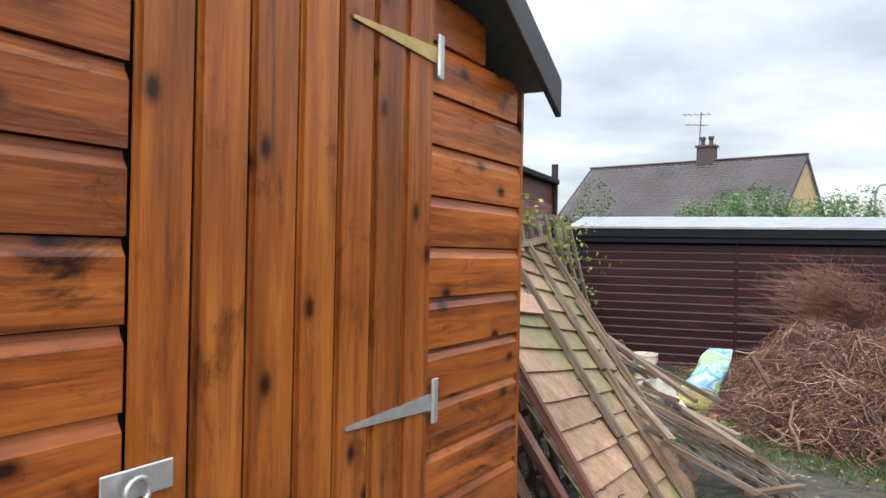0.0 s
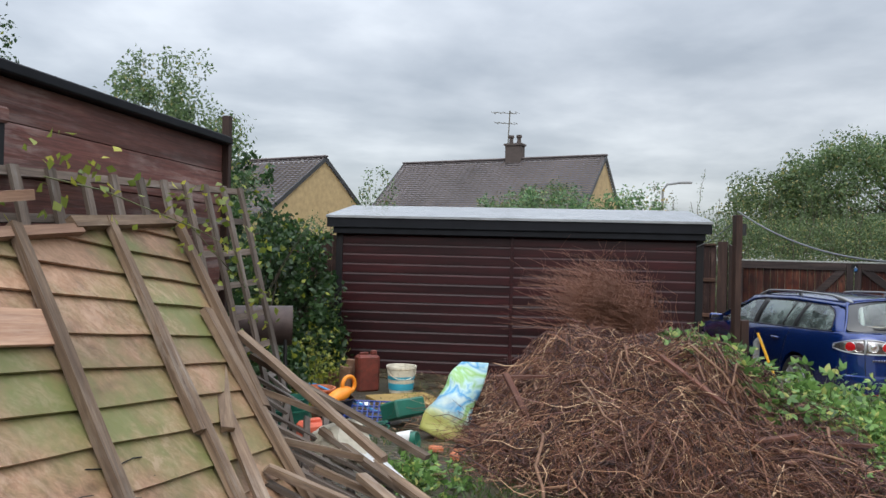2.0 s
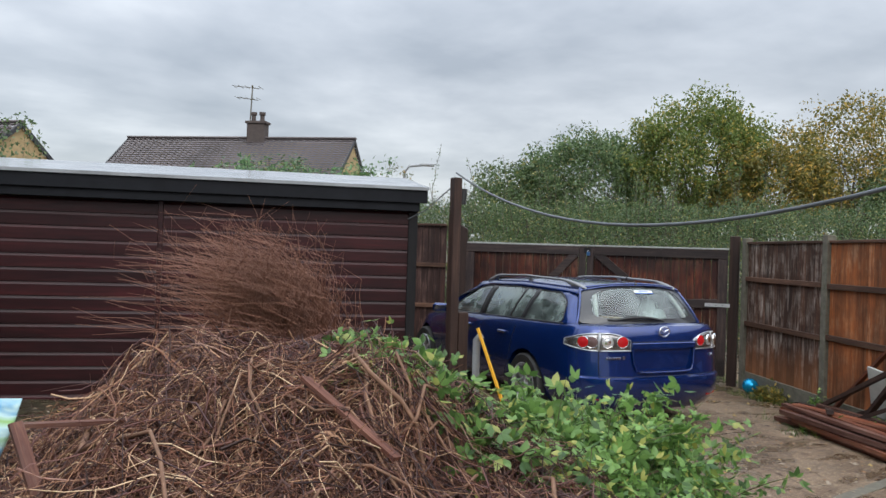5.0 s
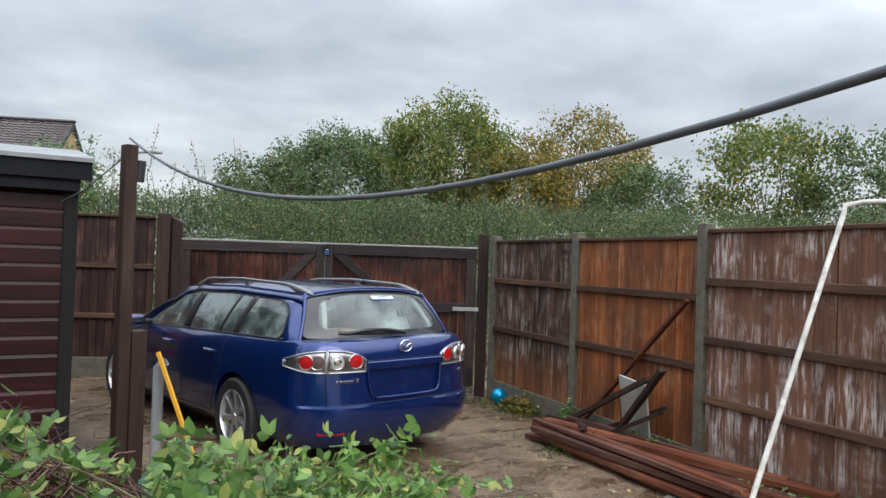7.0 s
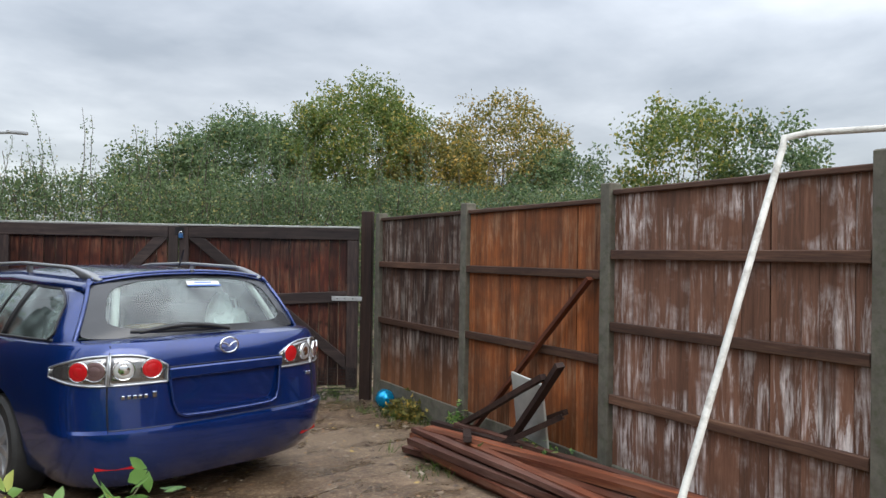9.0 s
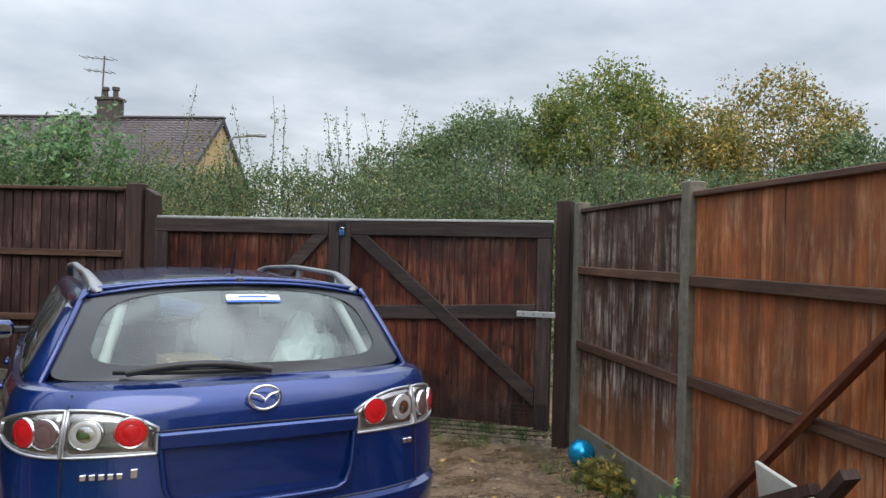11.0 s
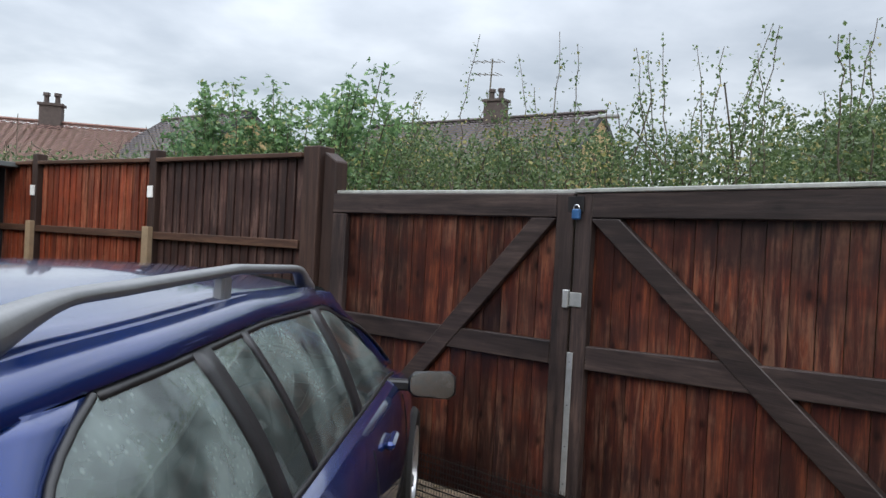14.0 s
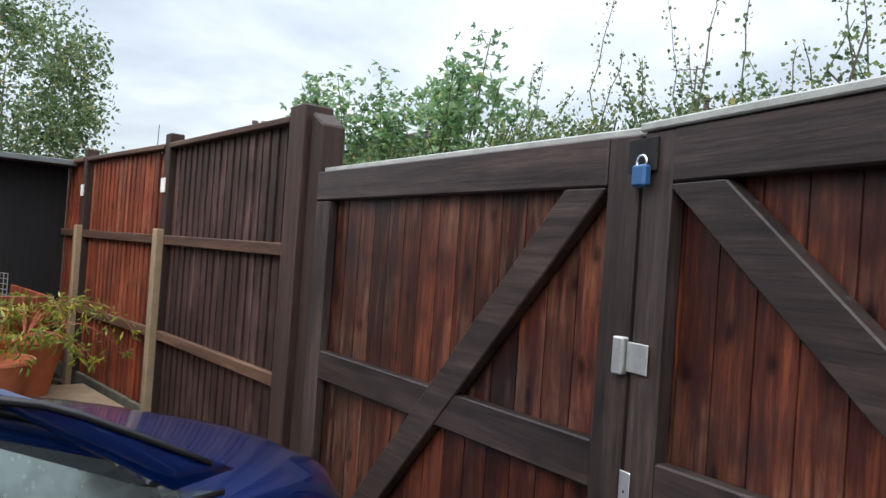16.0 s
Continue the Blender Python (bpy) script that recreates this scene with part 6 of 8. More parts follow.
def tree(label, base, parts, leaf, seed, trunk_r=0.2, name="tree", shell=0.5, cat="tree"):
    """parts: rows of (centre, radii, clumps, leaves a clump, spread, material)."""
    rng = np.random.default_rng(seed)
    t = thing(name, label, cat, pose(*base))
    tops = []
    inv = np.array(base)
    for (c, r, nc, per, sp, mat) in parts:
        p, cc = clumps(rng, np.array(c) - inv, r, nc, per, sp, shell)
        v, f = leaf_arrays(p, rng, leaf, leaf * 0.55)
        from_arrays("crown", v, f, mat, t, kind="stuff")
        tops += list(cc[:: max(1, len(cc) // 26)])
    limbs(rng, (0, 0, -0.2), tops, trunk_r, "trunk", t)
    return t


BT = "tall broad tree with dense green and yellowing autumn leaves"
tree(BT, (30.7, 27.0, 0), [((30.7, 27.3, 6.2), (3.4, 3.4, 3.0), 330, 100, 0.42, M_LEAFY2), ((27.4, 31.1, 5.0), (3.6, 3.6, 2.8), 300, 100, 0.42, M_LEAFG), ((31.5, 23.8, 5.0), (2.6, 2.6, 2.0), 150, 90, 0.4, M_LEAFY), ((24.0, 32.0, 4.2), (2.4, 2.4, 2.0), 130, 90, 0.4, M_LEAF)], 0.17, 11, 0.45)
tree("broad tree turning yellow and orange with bare twigs showing", (35.5, 22.6, 0), [((35.7, 22.8, 6.2), (3.2, 3.2, 2.7), 200, 85, 0.42, M_LEAFY), ((35.0, 19.2, 4.6), (2.2, 2.2, 1.8), 110, 85, 0.4, M_LEAFG)], 0.17, 12, 0.4)
tree("young ash tree with fresh green feathery leaves", (33.4, 13.3, 0), [((33.4, 13.6, 5.2), (2.3, 2.3, 2.4), 105, 80, 0.42, M_LEAFY2), ((34.4, 10.6, 4.7), (2.0, 2.0, 2.1), 75, 80, 0.38, M_LEAFG)], 0.18, 14, 0.25)
tree("tall leafy tree over the far fence", (-1.6, 23.3, 0), [((-2.0, 23.3, 4.0), (2.4, 2.4, 3.1), 300, 80, 0.24, M_LEAFG)], 0.12, 16, 0.25)
tree("leafy tree behind the old outbuilding", (-1.8, 9.4, 0.5), [((-2.3, 8.6, 2.75), (1.5, 1.5, 0.75), 130, 50, 0.11, M_LEAFG), ((-0.9, 10.8, 3.0), (1.1, 0.8, 0.6), 90, 45, 0.10, M_LEAFG), ((-3.3, 11.4, 4.3), (1.3, 1.3, 1.4), 150, 45, 0.14, M_LEAFD), ((-2.7, 10.4, 3.7), (0.8, 0.8, 0.8), 60, 40, 0.13, M_LEAFG)], 0.07, 17, 0.1)
tree("small tree with sparse leaves behind the shed", (3.0, 16.0, 0.4), [((3.0, 16.0, 2.9), (0.4, 0.4, 0.75), 20, 30, 0.12, M_LEAFG)], 0.07, 18, 0.05)
tree("low green tree behind the shed", (9.4, 24.5, 0.2), [((9.4, 24.5, 2.75), (2.9, 1.2, 1.35), 150, 70, 0.24, M_LEAF)], 0.10, 19, 0.12)
tree("sparse apple tree with a few orange leaves", (12.4, 22.6, 0.1), [((12.4, 22.6, 3.3), (1.0, 0.8, 1.0), 34, 16, 0.2, M_LEAFY)], 0.09, 20, 0.08)


def hedge(label, line, z0, z1, depth, n, leaf, mat, seed, jag=0.3, top=None):
    """Leaves along a line, thick at the foot, uneven at the top."""
    rng = np.random.default_rng(seed)
    P = np.array(line, float)
    seg = np.r_[0, np.cumsum(np.linalg.norm(np.diff(P, axis=0), axis=1))]
    s = rng.uniform(0, seg[-1], n)
    x, y = np.interp(s, seg, P[:, 0]), np.interp(s, seg, P[:, 1])
    tops = np.array([z1 + jag * (noise.noise(Vector((v * 1.1, seed, 0))) * 1.3 + 0.8 * noise.noise(Vector((v * 4.3, seed, 3)))) for v in s])
    f = rng.uniform(0, 1, n) ** 0.85
    z = z0 + (tops - z0) * f
    w = depth * np.sqrt(np.clip(1.15 - f ** 4, 0.05, 1))
    d = np.stack([np.interp(s, seg, np.gradient(P[:, 0], seg)), np.interp(s, seg, np.gradient(P[:, 1], seg))], 1)
    d /= np.linalg.norm(d, axis=1, keepdims=True)
    o = rng.uniform(-1, 1, n)
    o = np.sign(o) * np.abs(o) ** 0.5 * w
    base = np.stack([x - d[:, 1] * o, y + d[:, 0] * o, z], 1)
    k = np.repeat(base, 3, 0) + rng.normal(size=(n * 3, 3)) * leaf * 1.1
    v, fc = leaf_arrays(k, rng, leaf, leaf * 0.6)
    h = thing("hedge", label, "hedge", pose(P[0, 0], P[0, 1], 0))
    from_arrays("leaves", v - np.array([P[0, 0], P[0, 1], 0]), fc, mat, h, kind="stuff")
    m = 90
    s = rng.uniform(0, seg[-1], m)
    b = np.stack([np.interp(s, seg, P[:, 0]), np.interp(s, seg, P[:, 1]), np.zeros(m)], 1)
    paths = np.stack([b + np.array([0, 0, 1]) * t + rng.normal(size=(m, 3)) * 0.12 * t for t in np.linspace(0, z1 - 0.2, 6)], 1)
    v, fc = tubes(paths, np.tile(np.linspace(0.022, 0.006, 6), (m, 1)), 4)
    from_arrays("stem", v - np.array([P[0, 0], P[0, 1], 0]), fc, M_BARK, h, kind="stuff")
    return h


hedge("tall mixed hedge beyond the gate", [(7.0, 19.2), (10.2, 16.6), (12.3, 14.4), (15.2, 11.5), (17.5, 9.0)], 0.1, 2.75, 0.75, 40000, 0.044, M_LEAF, 21, 0.28)
hedge("dense field hedge behind", [(10.0, 22.0), (14.5, 17.6), (19.5, 12.5), (23.0, 7.0)], 0.1, 3.05, 1.1, 30000, 0.068, M_LEAF, 22, 0.35)
hedge("leafy hedge behind the far fence", [(-3.0, 22.5), (1.5, 21.5), (5.0, 20.6), (7.2, 19.4)], 0.2, 2.75, 0.6, 9000, 0.07, M_LEAFG, 23, 0.3)


def shoots():
    """Long upright hawthorn shoots over the hedge."""
    rng = np.random.default_rng(31)
    pl = np.array([(8.6, 17.6), (10.2, 16.6), (12.3, 14.4), (15.2, 11.5)], float)
    seg = np.r_[0, np.cumsum(np.linalg.norm(np.diff(pl, axis=0), axis=1))]
    n = 95
    s = np.r_[rng.uniform(1.0, seg[-1], n - 2), [2.1, 5.0]]
    b = np.stack([np.interp(s, seg, pl[:, 0]), np.interp(s, seg, pl[:, 1]), np.full(n, 2.2)], 1) + rng.normal(size=(n, 3)) * np.array([0.3, 0.3, 0])
    top = np.r_[2.7 + 1.05 * rng.uniform(0, 1, n - 2) ** 1.5, [4.0, 3.6]]
    lean = rng.normal(size=(n, 3)) * np.array([0.16, 0.16, 0])
    K = 9
    paths = np.stack([b + lean * (k / (K - 1)) ** 1.5 + np.stack([np.zeros(n), np.zeros(n), (top - 2.2) * k / (K - 1)], 1) + rng.normal(size=(n, 3)) * 0.012 for k in range(K)], 1)
    t = thing("hawthorn_shoots", "long upright leafy hawthorn shoots above the hedge", "plant", pose(10.2, 16.6, 0))
    off = np.array([10.2, 16.6, 0])
    v, f = tubes(paths - off, np.tile(np.linspace(0.008, 0.003, K), (n, 1)), 4)
    from_arrays("stem", v, f, M_BARK, t, kind="stuff")
    pos = []
    for p in paths:
        L = 85
        tt = rng.uniform(0.05, 1, L) * (K - 1)
        i = np.minimum(tt.astype(int), K - 2)
        pos.append(p[i] * (1 - (tt - i))[:, None] + p[i + 1] * (tt - i)[:, None] + rng.normal(size=(L, 3)) * 0.032)
    v, f = leaf_arrays(np.concatenate(pos) - off, rng, 0.036, 0.028, 0.0)
    from_arrays("leaves", v, f, M_LEAFG, t, kind="stuff")


shoots()


def big_leaf_bush():
    """A bush of upright stems with large lobed leaves in whorls."""
    rng = np.random.default_rng(33)
    base = np.array([8.1, 18.3, 0.0])
    t = thing("sycamore_bush", "bright green bush with large leaves beyond the fence", "bush", pose(*base))
    n = 46
    c = np.stack([rng.uniform(-1.9, 1.75, n), rng.uniform(-0.6, 0.6, n), np.zeros(n)], 1)
    c[:, 1] -= c[:, 0] * 0.75
    h = 3.05 + 0.65 * rng.uniform(0, 1, n) - 0.10 * np.abs(c[:, 0] - 0.3)
    K = 8
    paths = np.stack([c * (0.5 + 0.5 * k / (K - 1)) + np.stack([np.zeros(n), np.zeros(n), h * k / (K - 1)], 1) + rng.normal(size=(n, 3)) * 0.02 for k in range(K)], 1)
    v, f = tubes(paths, np.tile(np.linspace(0.02, 0.005, K), (n, 1)), 4)
    from_arrays("stem", v, f, M_BARK, t, kind="stuff")
    pos = []
    for p in paths:
        for q in np.linspace(0.35, 1.0, 15):
            i = min(int(q * (K - 1)), K - 2)
            w = p[i] + (p[i + 1] - p[i]) * (q * (K - 1) - i)
            pos.append(w + rng.normal(size=(13, 3)) * np.array([0.10, 0.10, 0.06]))
    v, f = trefoil(np.concatenate(pos), rng, 0.08, 0.048, 0.4)
    from_arrays("leaves", v, f, M_LEAFBUSH, t, kind="stuff")


big_leaf_bush()


def ivy():
    rng = np.random.default_rng(41)
    t = thing("ivy_bush", "dense dark ivy and climber covering the fence beside the shed", "bush", pose(0.9, 10.3, 0.5))
    off = np.array([0.9, 10.3, 0.5])
    allp = []
    for c, r, n in (((0.55, 10.2, 1.6), (0.85, 1.2, 1.45), 260), ((1.35, 11.0, 1.2), (0.65, 0.8, 1.15), 190), ((0.3, 9.0, 1.5), (0.7, 1.1, 1.2), 140), ((1.0, 8.6, 0.75), (0.5, 0.8, 0.55), 70), ((1.75, 11.15, 0.7), (0.35, 0.4, 0.4), 40)):
        p, cc = clumps(rng, c, r, n, 40, 0.09, 0.6, 0.45)
        allp.append(p)
    v, f = leaf_arrays(np.concatenate(allp) - off, rng, 0.075, 0.055, 0.6)
    from_arrays("leaves", v, f, M_LEAFD, t, kind="stuff")
    tops = [(x, y, z) for x, y, z in rng.uniform((-0.7, -1.2, 1.0), (0.7, 0.9, 2.0), (24, 3))]
    limbs(rng, (0, 0, -0.1), tops, 0.05, "stem", t)


ivy()


def back_fence():
    """Old larch-lap boards in the gap beside the long shed."""
    a, b = Vector((0.9, 12.2)), Vector((2.05, 11.8))
    f = thing("old_fence", "old dark weathered fence boards beside the shed", "fence", frame_of(a, b))
    L = (b - a).length
    for i in range(11):
        bm = bmesh.new()
        box(bm, L * i / 11, L * (i + 1) / 11 - 0.015, -0.01, 0.01, 0.35, 2.2 - 0.02 * (i % 3))
        part("board", bm, M_FLDARK, f)


back_fence()


# ---- the heap of cut twigs ----
HC = (4.25, 7.55)


def heap_z(x, y):
    r, f = (x - 4.42) * 0.89 - (y - 7.7) * 0.455, (x - 4.42) * 0.455 + (y - 7.7) * 0.89
    a = 0.75 * np.exp(-((r / 1.32) ** 2 + (f / 1.15) ** 2) ** 2.0)
    b = 0.44 * np.exp(-(((x - 3.98) / 1.05) ** 2 + ((y - 6.75) / 0.75) ** 2) ** 1.5)
    c = 0.34 * np.exp(-(((x - 4.9) / 0.9) ** 2 + ((y - 6.8) / 0.8) ** 2))
    q = np.maximum.reduce([a, b, c, 0 * x]) + 0.08 * b + 0.06 * c
    w = np.sin(3.1 * x + 1.7 * y + 1.0) * np.sin(4.3 * y - 2.1 * x) + 0.6 * np.sin(7.3 * x - 2 * y) * np.sin(6.1 * y + 3 * x + 2)
    return q + 0.085 * w * np.clip(q * 4, 0, 1)


def twig_heap():
    rng = np.random.default_rng(51)
    t = thing("twig_heap", "big tangled heap of dry red brown twigs and cut branches", "brushwood", pose(HC[0], HC[1], gz(HC[0])))
    off = np.array([HC[0], HC[1], gz(HC[0])])
    # near-black sheet below the twigs: the shade between them put into its colour
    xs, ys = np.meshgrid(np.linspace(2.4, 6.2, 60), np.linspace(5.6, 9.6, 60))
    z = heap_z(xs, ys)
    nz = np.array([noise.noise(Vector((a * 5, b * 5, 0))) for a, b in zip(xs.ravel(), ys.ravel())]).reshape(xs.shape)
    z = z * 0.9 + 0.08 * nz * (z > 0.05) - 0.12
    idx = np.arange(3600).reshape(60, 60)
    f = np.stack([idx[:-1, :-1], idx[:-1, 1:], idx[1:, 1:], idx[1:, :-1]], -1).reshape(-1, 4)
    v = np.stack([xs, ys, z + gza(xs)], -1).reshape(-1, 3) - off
    core = from_arrays("packed_core", v, f, M_HEAPSHADE, t, kind="stuff")
    n, K = 25000, 6
    x, y = rng.uniform(2.4, 6.1, n), rng.uniform(5.7, 9.5, n)
    keep = heap_z(x, y) > 0.05
    x, y = x[keep], y[keep]
    n = len(x)
    zz = heap_z(x, y) + gza(x)
    ang = rng.uniform(0, 2 * np.pi, n)
    L = rng.uniform(0.12, 0.85, n) ** 1.2
    curl = rng.normal(size=n) * 2.3
    paths = np.zeros((n, K, 3))
    px, py, a = x.copy(), y.copy(), ang.copy()
    hoff = rng.uniform(-0.10, 0.13, n) + 0.05 * np.sin(9 * x + 4 * y) * np.sin(8 * y - 5 * x)
    rise = rng.normal(size=n) * 0.10 + 0.03
    for k in range(K):
        h = heap_z(px, py) + gza(px)
        paths[:, k, 0], paths[:, k, 1] = px, py
        paths[:, k, 2] = h * 0.75 + zz * 0.25 + hoff + rng.normal(size=n) * 0.012 + 0.05 * np.sin(k * 1.1 + ang * 3) + rise * (k / (K - 1) - 0.35)
        px, py = px + np.cos(a) * L / (K - 1), py + np.sin(a) * L / (K - 1)
        a = a + curl / (K - 1)
    isd = paths[:, 0, 0] + 0.35 * (paths[:, 0, 1] - 7.4) + 0.45 * np.sin(paths[:, 0, 1] * 5 + paths[:, 0, 0] * 3) + rng.normal(size=n) * 0.25 > 4.75
    isd |= rng.uniform(size=n) < 0.15
    dk = paths[isd] + np.array([0, 0, 0.01])
    paths = paths[~isd]
    n = len(paths)
    rad = np.tile(np.linspace(1, 0.5, K), (n, 1)) * rng.choice([0.0018, 0.003, 0.0045, 0.009], n, p=[0.45, 0.35, 0.16, 0.04])[:, None]
    v, f = tubes(paths - off, rad, 3)
    from_arrays("tangle", v, f, M_TWIG, t, kind="stuff")
    v, f = tubes(dk - off, np.tile(np.linspace(1, 0.5, K), (len(dk), 1)) * rng.choice([0.003, 0.004, 0.006], len(dk))[:, None], 3)
    from_arrays("dark_tangle", v, f, M_TWIGD, t, kind="stuff")
    # fine ends sticking out of the top
    n = 900
    x, y = rng.normal(4.2, 0.9, n), rng.normal(7.4, 0.8, n)
    b = np.stack([x, y, heap_z(x, y) + gza(x)], 1)
    d = rng.normal(size=(n, 3)) + np.array([0, 0, 0.9])
    d /= np.linalg.norm(d, axis=1, keepdims=True)
    L = rng.uniform(0.08, 0.28, n)[:, None]
    paths = np.stack([b + d * L * k / 4 + rng.normal(size=(n, 3)) * 0.01 for k in range(5)], 1)
    v, f = tubes(paths - off, np.tile(np.linspace(0.003, 0.001, 5), (n, 1)), 3)
    from_arrays("twig_fringe", v, f, M_TWIG, t, kind="stuff")
    # the brush: a sheaf of long thin shoots standing up and blown to one side
    s = thing("brush_bundle", "upright bundle of fine bare red brown shoots on the twig heap", "brushwood", pose(4.75, 8.55, 1.2))
    off = np.array([4.75, 8.55, 1.2])
    n, K = 1700, 8
    b = off + rng.normal(size=(n, 3)) * np.array([0.13, 0.14, 0.12]) + np.array([0.0, 0, -0.20])
    th = rng.normal(-0.30, 0.30, n)
    d = np.stack([np.sin(th), rng.normal(size=n) * 0.35, np.cos(th)], 1)
    d /= np.linalg.norm(d, axis=1, keepdims=True)
    L = rng.uniform(0.35, 1.05, n)
    pts = []
    for k in range(K):
        u = k / (K - 1)
        pts.append(b + d * (L * u)[:, None] + np.array([-0.45, 0, -0.12]) * (L * u ** 2)[:, None] * rng.uniform(0.3, 1.3, n)[:, None] + rng.normal(size=(n, 3)) * 0.006)
    v, f = tubes(np.stack(pts, 1) - off, np.tile(np.linspace(0.0040, 0.0013, K), (n, 1)), 3)
    from_arrays("spray", v, f, M_TWIG2, s, kind="stuff")
    # thicker branches and broken boards over the heap
    rnd = random.Random(8)
    for k in range(60):
        x, y = rnd.uniform(2.9, 5.5), rnd.uniform(5.9, 8.5)
        a, L = rnd.uniform(0, math.pi), rnd.uniform(0.5, 1.2)
        P = []
        for j in range(7):
            u = (j / 6 - 0.5) * L
            px, py = x + math.cos(a) * u + 0.04 * math.sin(j * 2 + k), y + math.sin(a) * u + 0.05 * math.cos(j * 1.7 + k)
            P.append((px, py, float(heap_z(np.array(px), np.array(py))) + gz(px) + 0.05 + 0.07 * math.sin(j / 6 * math.pi) * (k % 3)))
        br = tube_part("branch", P, rnd.uniform(0.006, 0.015), M_BARKR, None, "dry bent brown branch lying on the twig heap", 6)
        tagged(br, category="branch", group="branches on the heap")
    for (p, q, w) in (((3.02, 7.55, 0.95), (3.62, 7.2, 1.0), 0.05), ((3.0, 7.25, 1.03), (3.1, 6.95, 0.72), 0.055), ((4.17, 6.93, 1.20), (4.42, 6.45, 0.92), 0.05),
                      ((4.45, 6.15, 0.72), (4.9, 6.28, 0.72), 0.06), ((3.3, 6.3, 0.62), (3.9, 6.1, 0.62), 0.06), ((4.6, 6.0, 0.60), (5.3, 6.3, 0.62), 0.06), ((4.9, 6.35, 0.66), (5.5, 6.2, 0.64), 0.05), ((2.9, 6.5, 0.55), (3.4, 6.25, 0.55), 0.05)):
        o = stick("broken_board", p, q, w, 0.02, M_REDB, None, rag=0.004, rnd=rnd, label="broken weathered brown board lying on the twig heap")
        tagged(o, category="board", group="boards on the heap")


twig_heap()


# ---- low plants ----
def weeds(label, cx, cy, rx, ry, n, h0, h1, leaf, mat, seed, name="weeds", zfun=None, cat="plant", spread=0.05, whorl=26):
    """Stems with leaves along them."""
    rng = np.random.default_rng(seed)
    t = thing(name, label, cat, pose(cx, cy, gz(cx)))
    r, a = np.sqrt(rng.uniform(0, 1, n)), rng.uniform(0, 2 * np.pi, n)
    x, y = cx + rx * r * np.cos(a), cy + ry * r * np.sin(a)
    z = gza(x) + (zfun(x, y) if zfun else 0)
    h = rng.uniform(h0, h1, n) * (1 - 0.5 * r ** 2)
    K = 6
    lean = rng.normal(size=(n, 2)) * 0.35 + np.stack([np.cos(a), np.sin(a)], 1) * 0.25
    paths = np.stack([np.stack([x + lean[:, 0] * h * (k / (K - 1)) ** 1.6, y + lean[:, 1] * h * (k / (K - 1)) ** 1.6, z + h * (k / (K - 1)) * (1 - 0.12 * (k / (K - 1)))], 1) for k in range(K)], 1)
    off = np.array([cx, cy, gz(cx)])
    v, f = tubes(paths - off, np.tile(np.linspace(0.005, 0.002, K), (n, 1)), 4)
    from_arrays("stem", v, f, M_STEM, t, kind="stuff")
    tt = rng.uniform(0.15, 1, (n, whorl)) * (K - 1)
    i = np.minimum(tt.astype(int), K - 2)
    ar = np.arange(n)[:, None]
    fr = (tt - i)[..., None]
    p = paths[ar, i] * (1 - fr) + paths[ar, i + 1] * fr + rng.normal(size=(n, whorl, 3)) * spread
    v, f = trefoil(p.reshape(-1, 3) - off, rng, leaf * 0.85, leaf * 0.55, 0.2)
    from_arrays("leaves", v, f, mat, t, kind="stuff")
    return t


weeds("leafy green weeds and bramble growing over the soil", 6.05, 7.0, 0.85, 0.75, 140, 0.3, 0.9, 0.08, M_WEED, 61, whorl=30)
weeds("low yellow green weeds at the edge of the drive", 5.5, 6.4, 0.6, 0.5, 90, 0.2, 0.45, 0.05, M_WEED, 62, whorl=30)
weeds("tall weed with drooping lobed green leaves", 5.72, 7.05, 0.08, 0.08, 5, 0.95, 1.15, 0.105, M_WEED, 63, spread=0.06, whorl=34)
weeds("leafy sprigs beside the drive", 6.8, 7.6, 0.45, 0.4, 55, 0.35, 0.7, 0.062, M_WEED, 64, whorl=30)
weeds("dark green weeds along the soil edge", 6.3, 8.0, 0.6, 0.5, 50, 0.15, 0.4, 0.06, M_LEAFG, 65, whorl=24)
weeds("bramble trailing over the twig heap", 4.95, 7.35, 0.45, 0.35, 16, 0.12, 0.3, 0.085, M_WEED, 66, zfun=lambda x, y: heap_z(x, y), whorl=20)
weeds("nettles and weeds by the fence foot", 10.35, 7.55, 0.5, 0.35, 26, 0.1, 0.28, 0.06, M_WEED, 67)
weeds("ivy and weeds by the fence foot", 9.55, 5.9, 0.35, 0.6, 40, 0.06, 0.2, 0.06, M_WEED, 68)
weeds("small weed at the fence post", 11.1, 8.8, 0.12, 0.12, 10, 0.2, 0.42, 0.05, M_WEED, 69)
weeds("fading yellow and red plants at the fence foot", 11.45, 9.50, 0.15, 0.25, 22, 0.06, 0.2, 0.06, M_LEAFY, 70)
weeds("weeds on the soil by the leaning panel", 2.2, 6.4, 0.3, 0.3, 18, 0.05, 0.16, 0.06, M_WEED, 71)
weeds("weeds under the gate", 11.0, 12.3, 0.3, 0.35, 30, 0.1, 0.25, 0.05, M_WEED, 72)
weeds("yellow leaved shrub before the ivy", 1.5, 9.9, 0.35, 0.35, 26, 0.3, 0.8, 0.05, M_LEAFYG, 73, whorl=26)


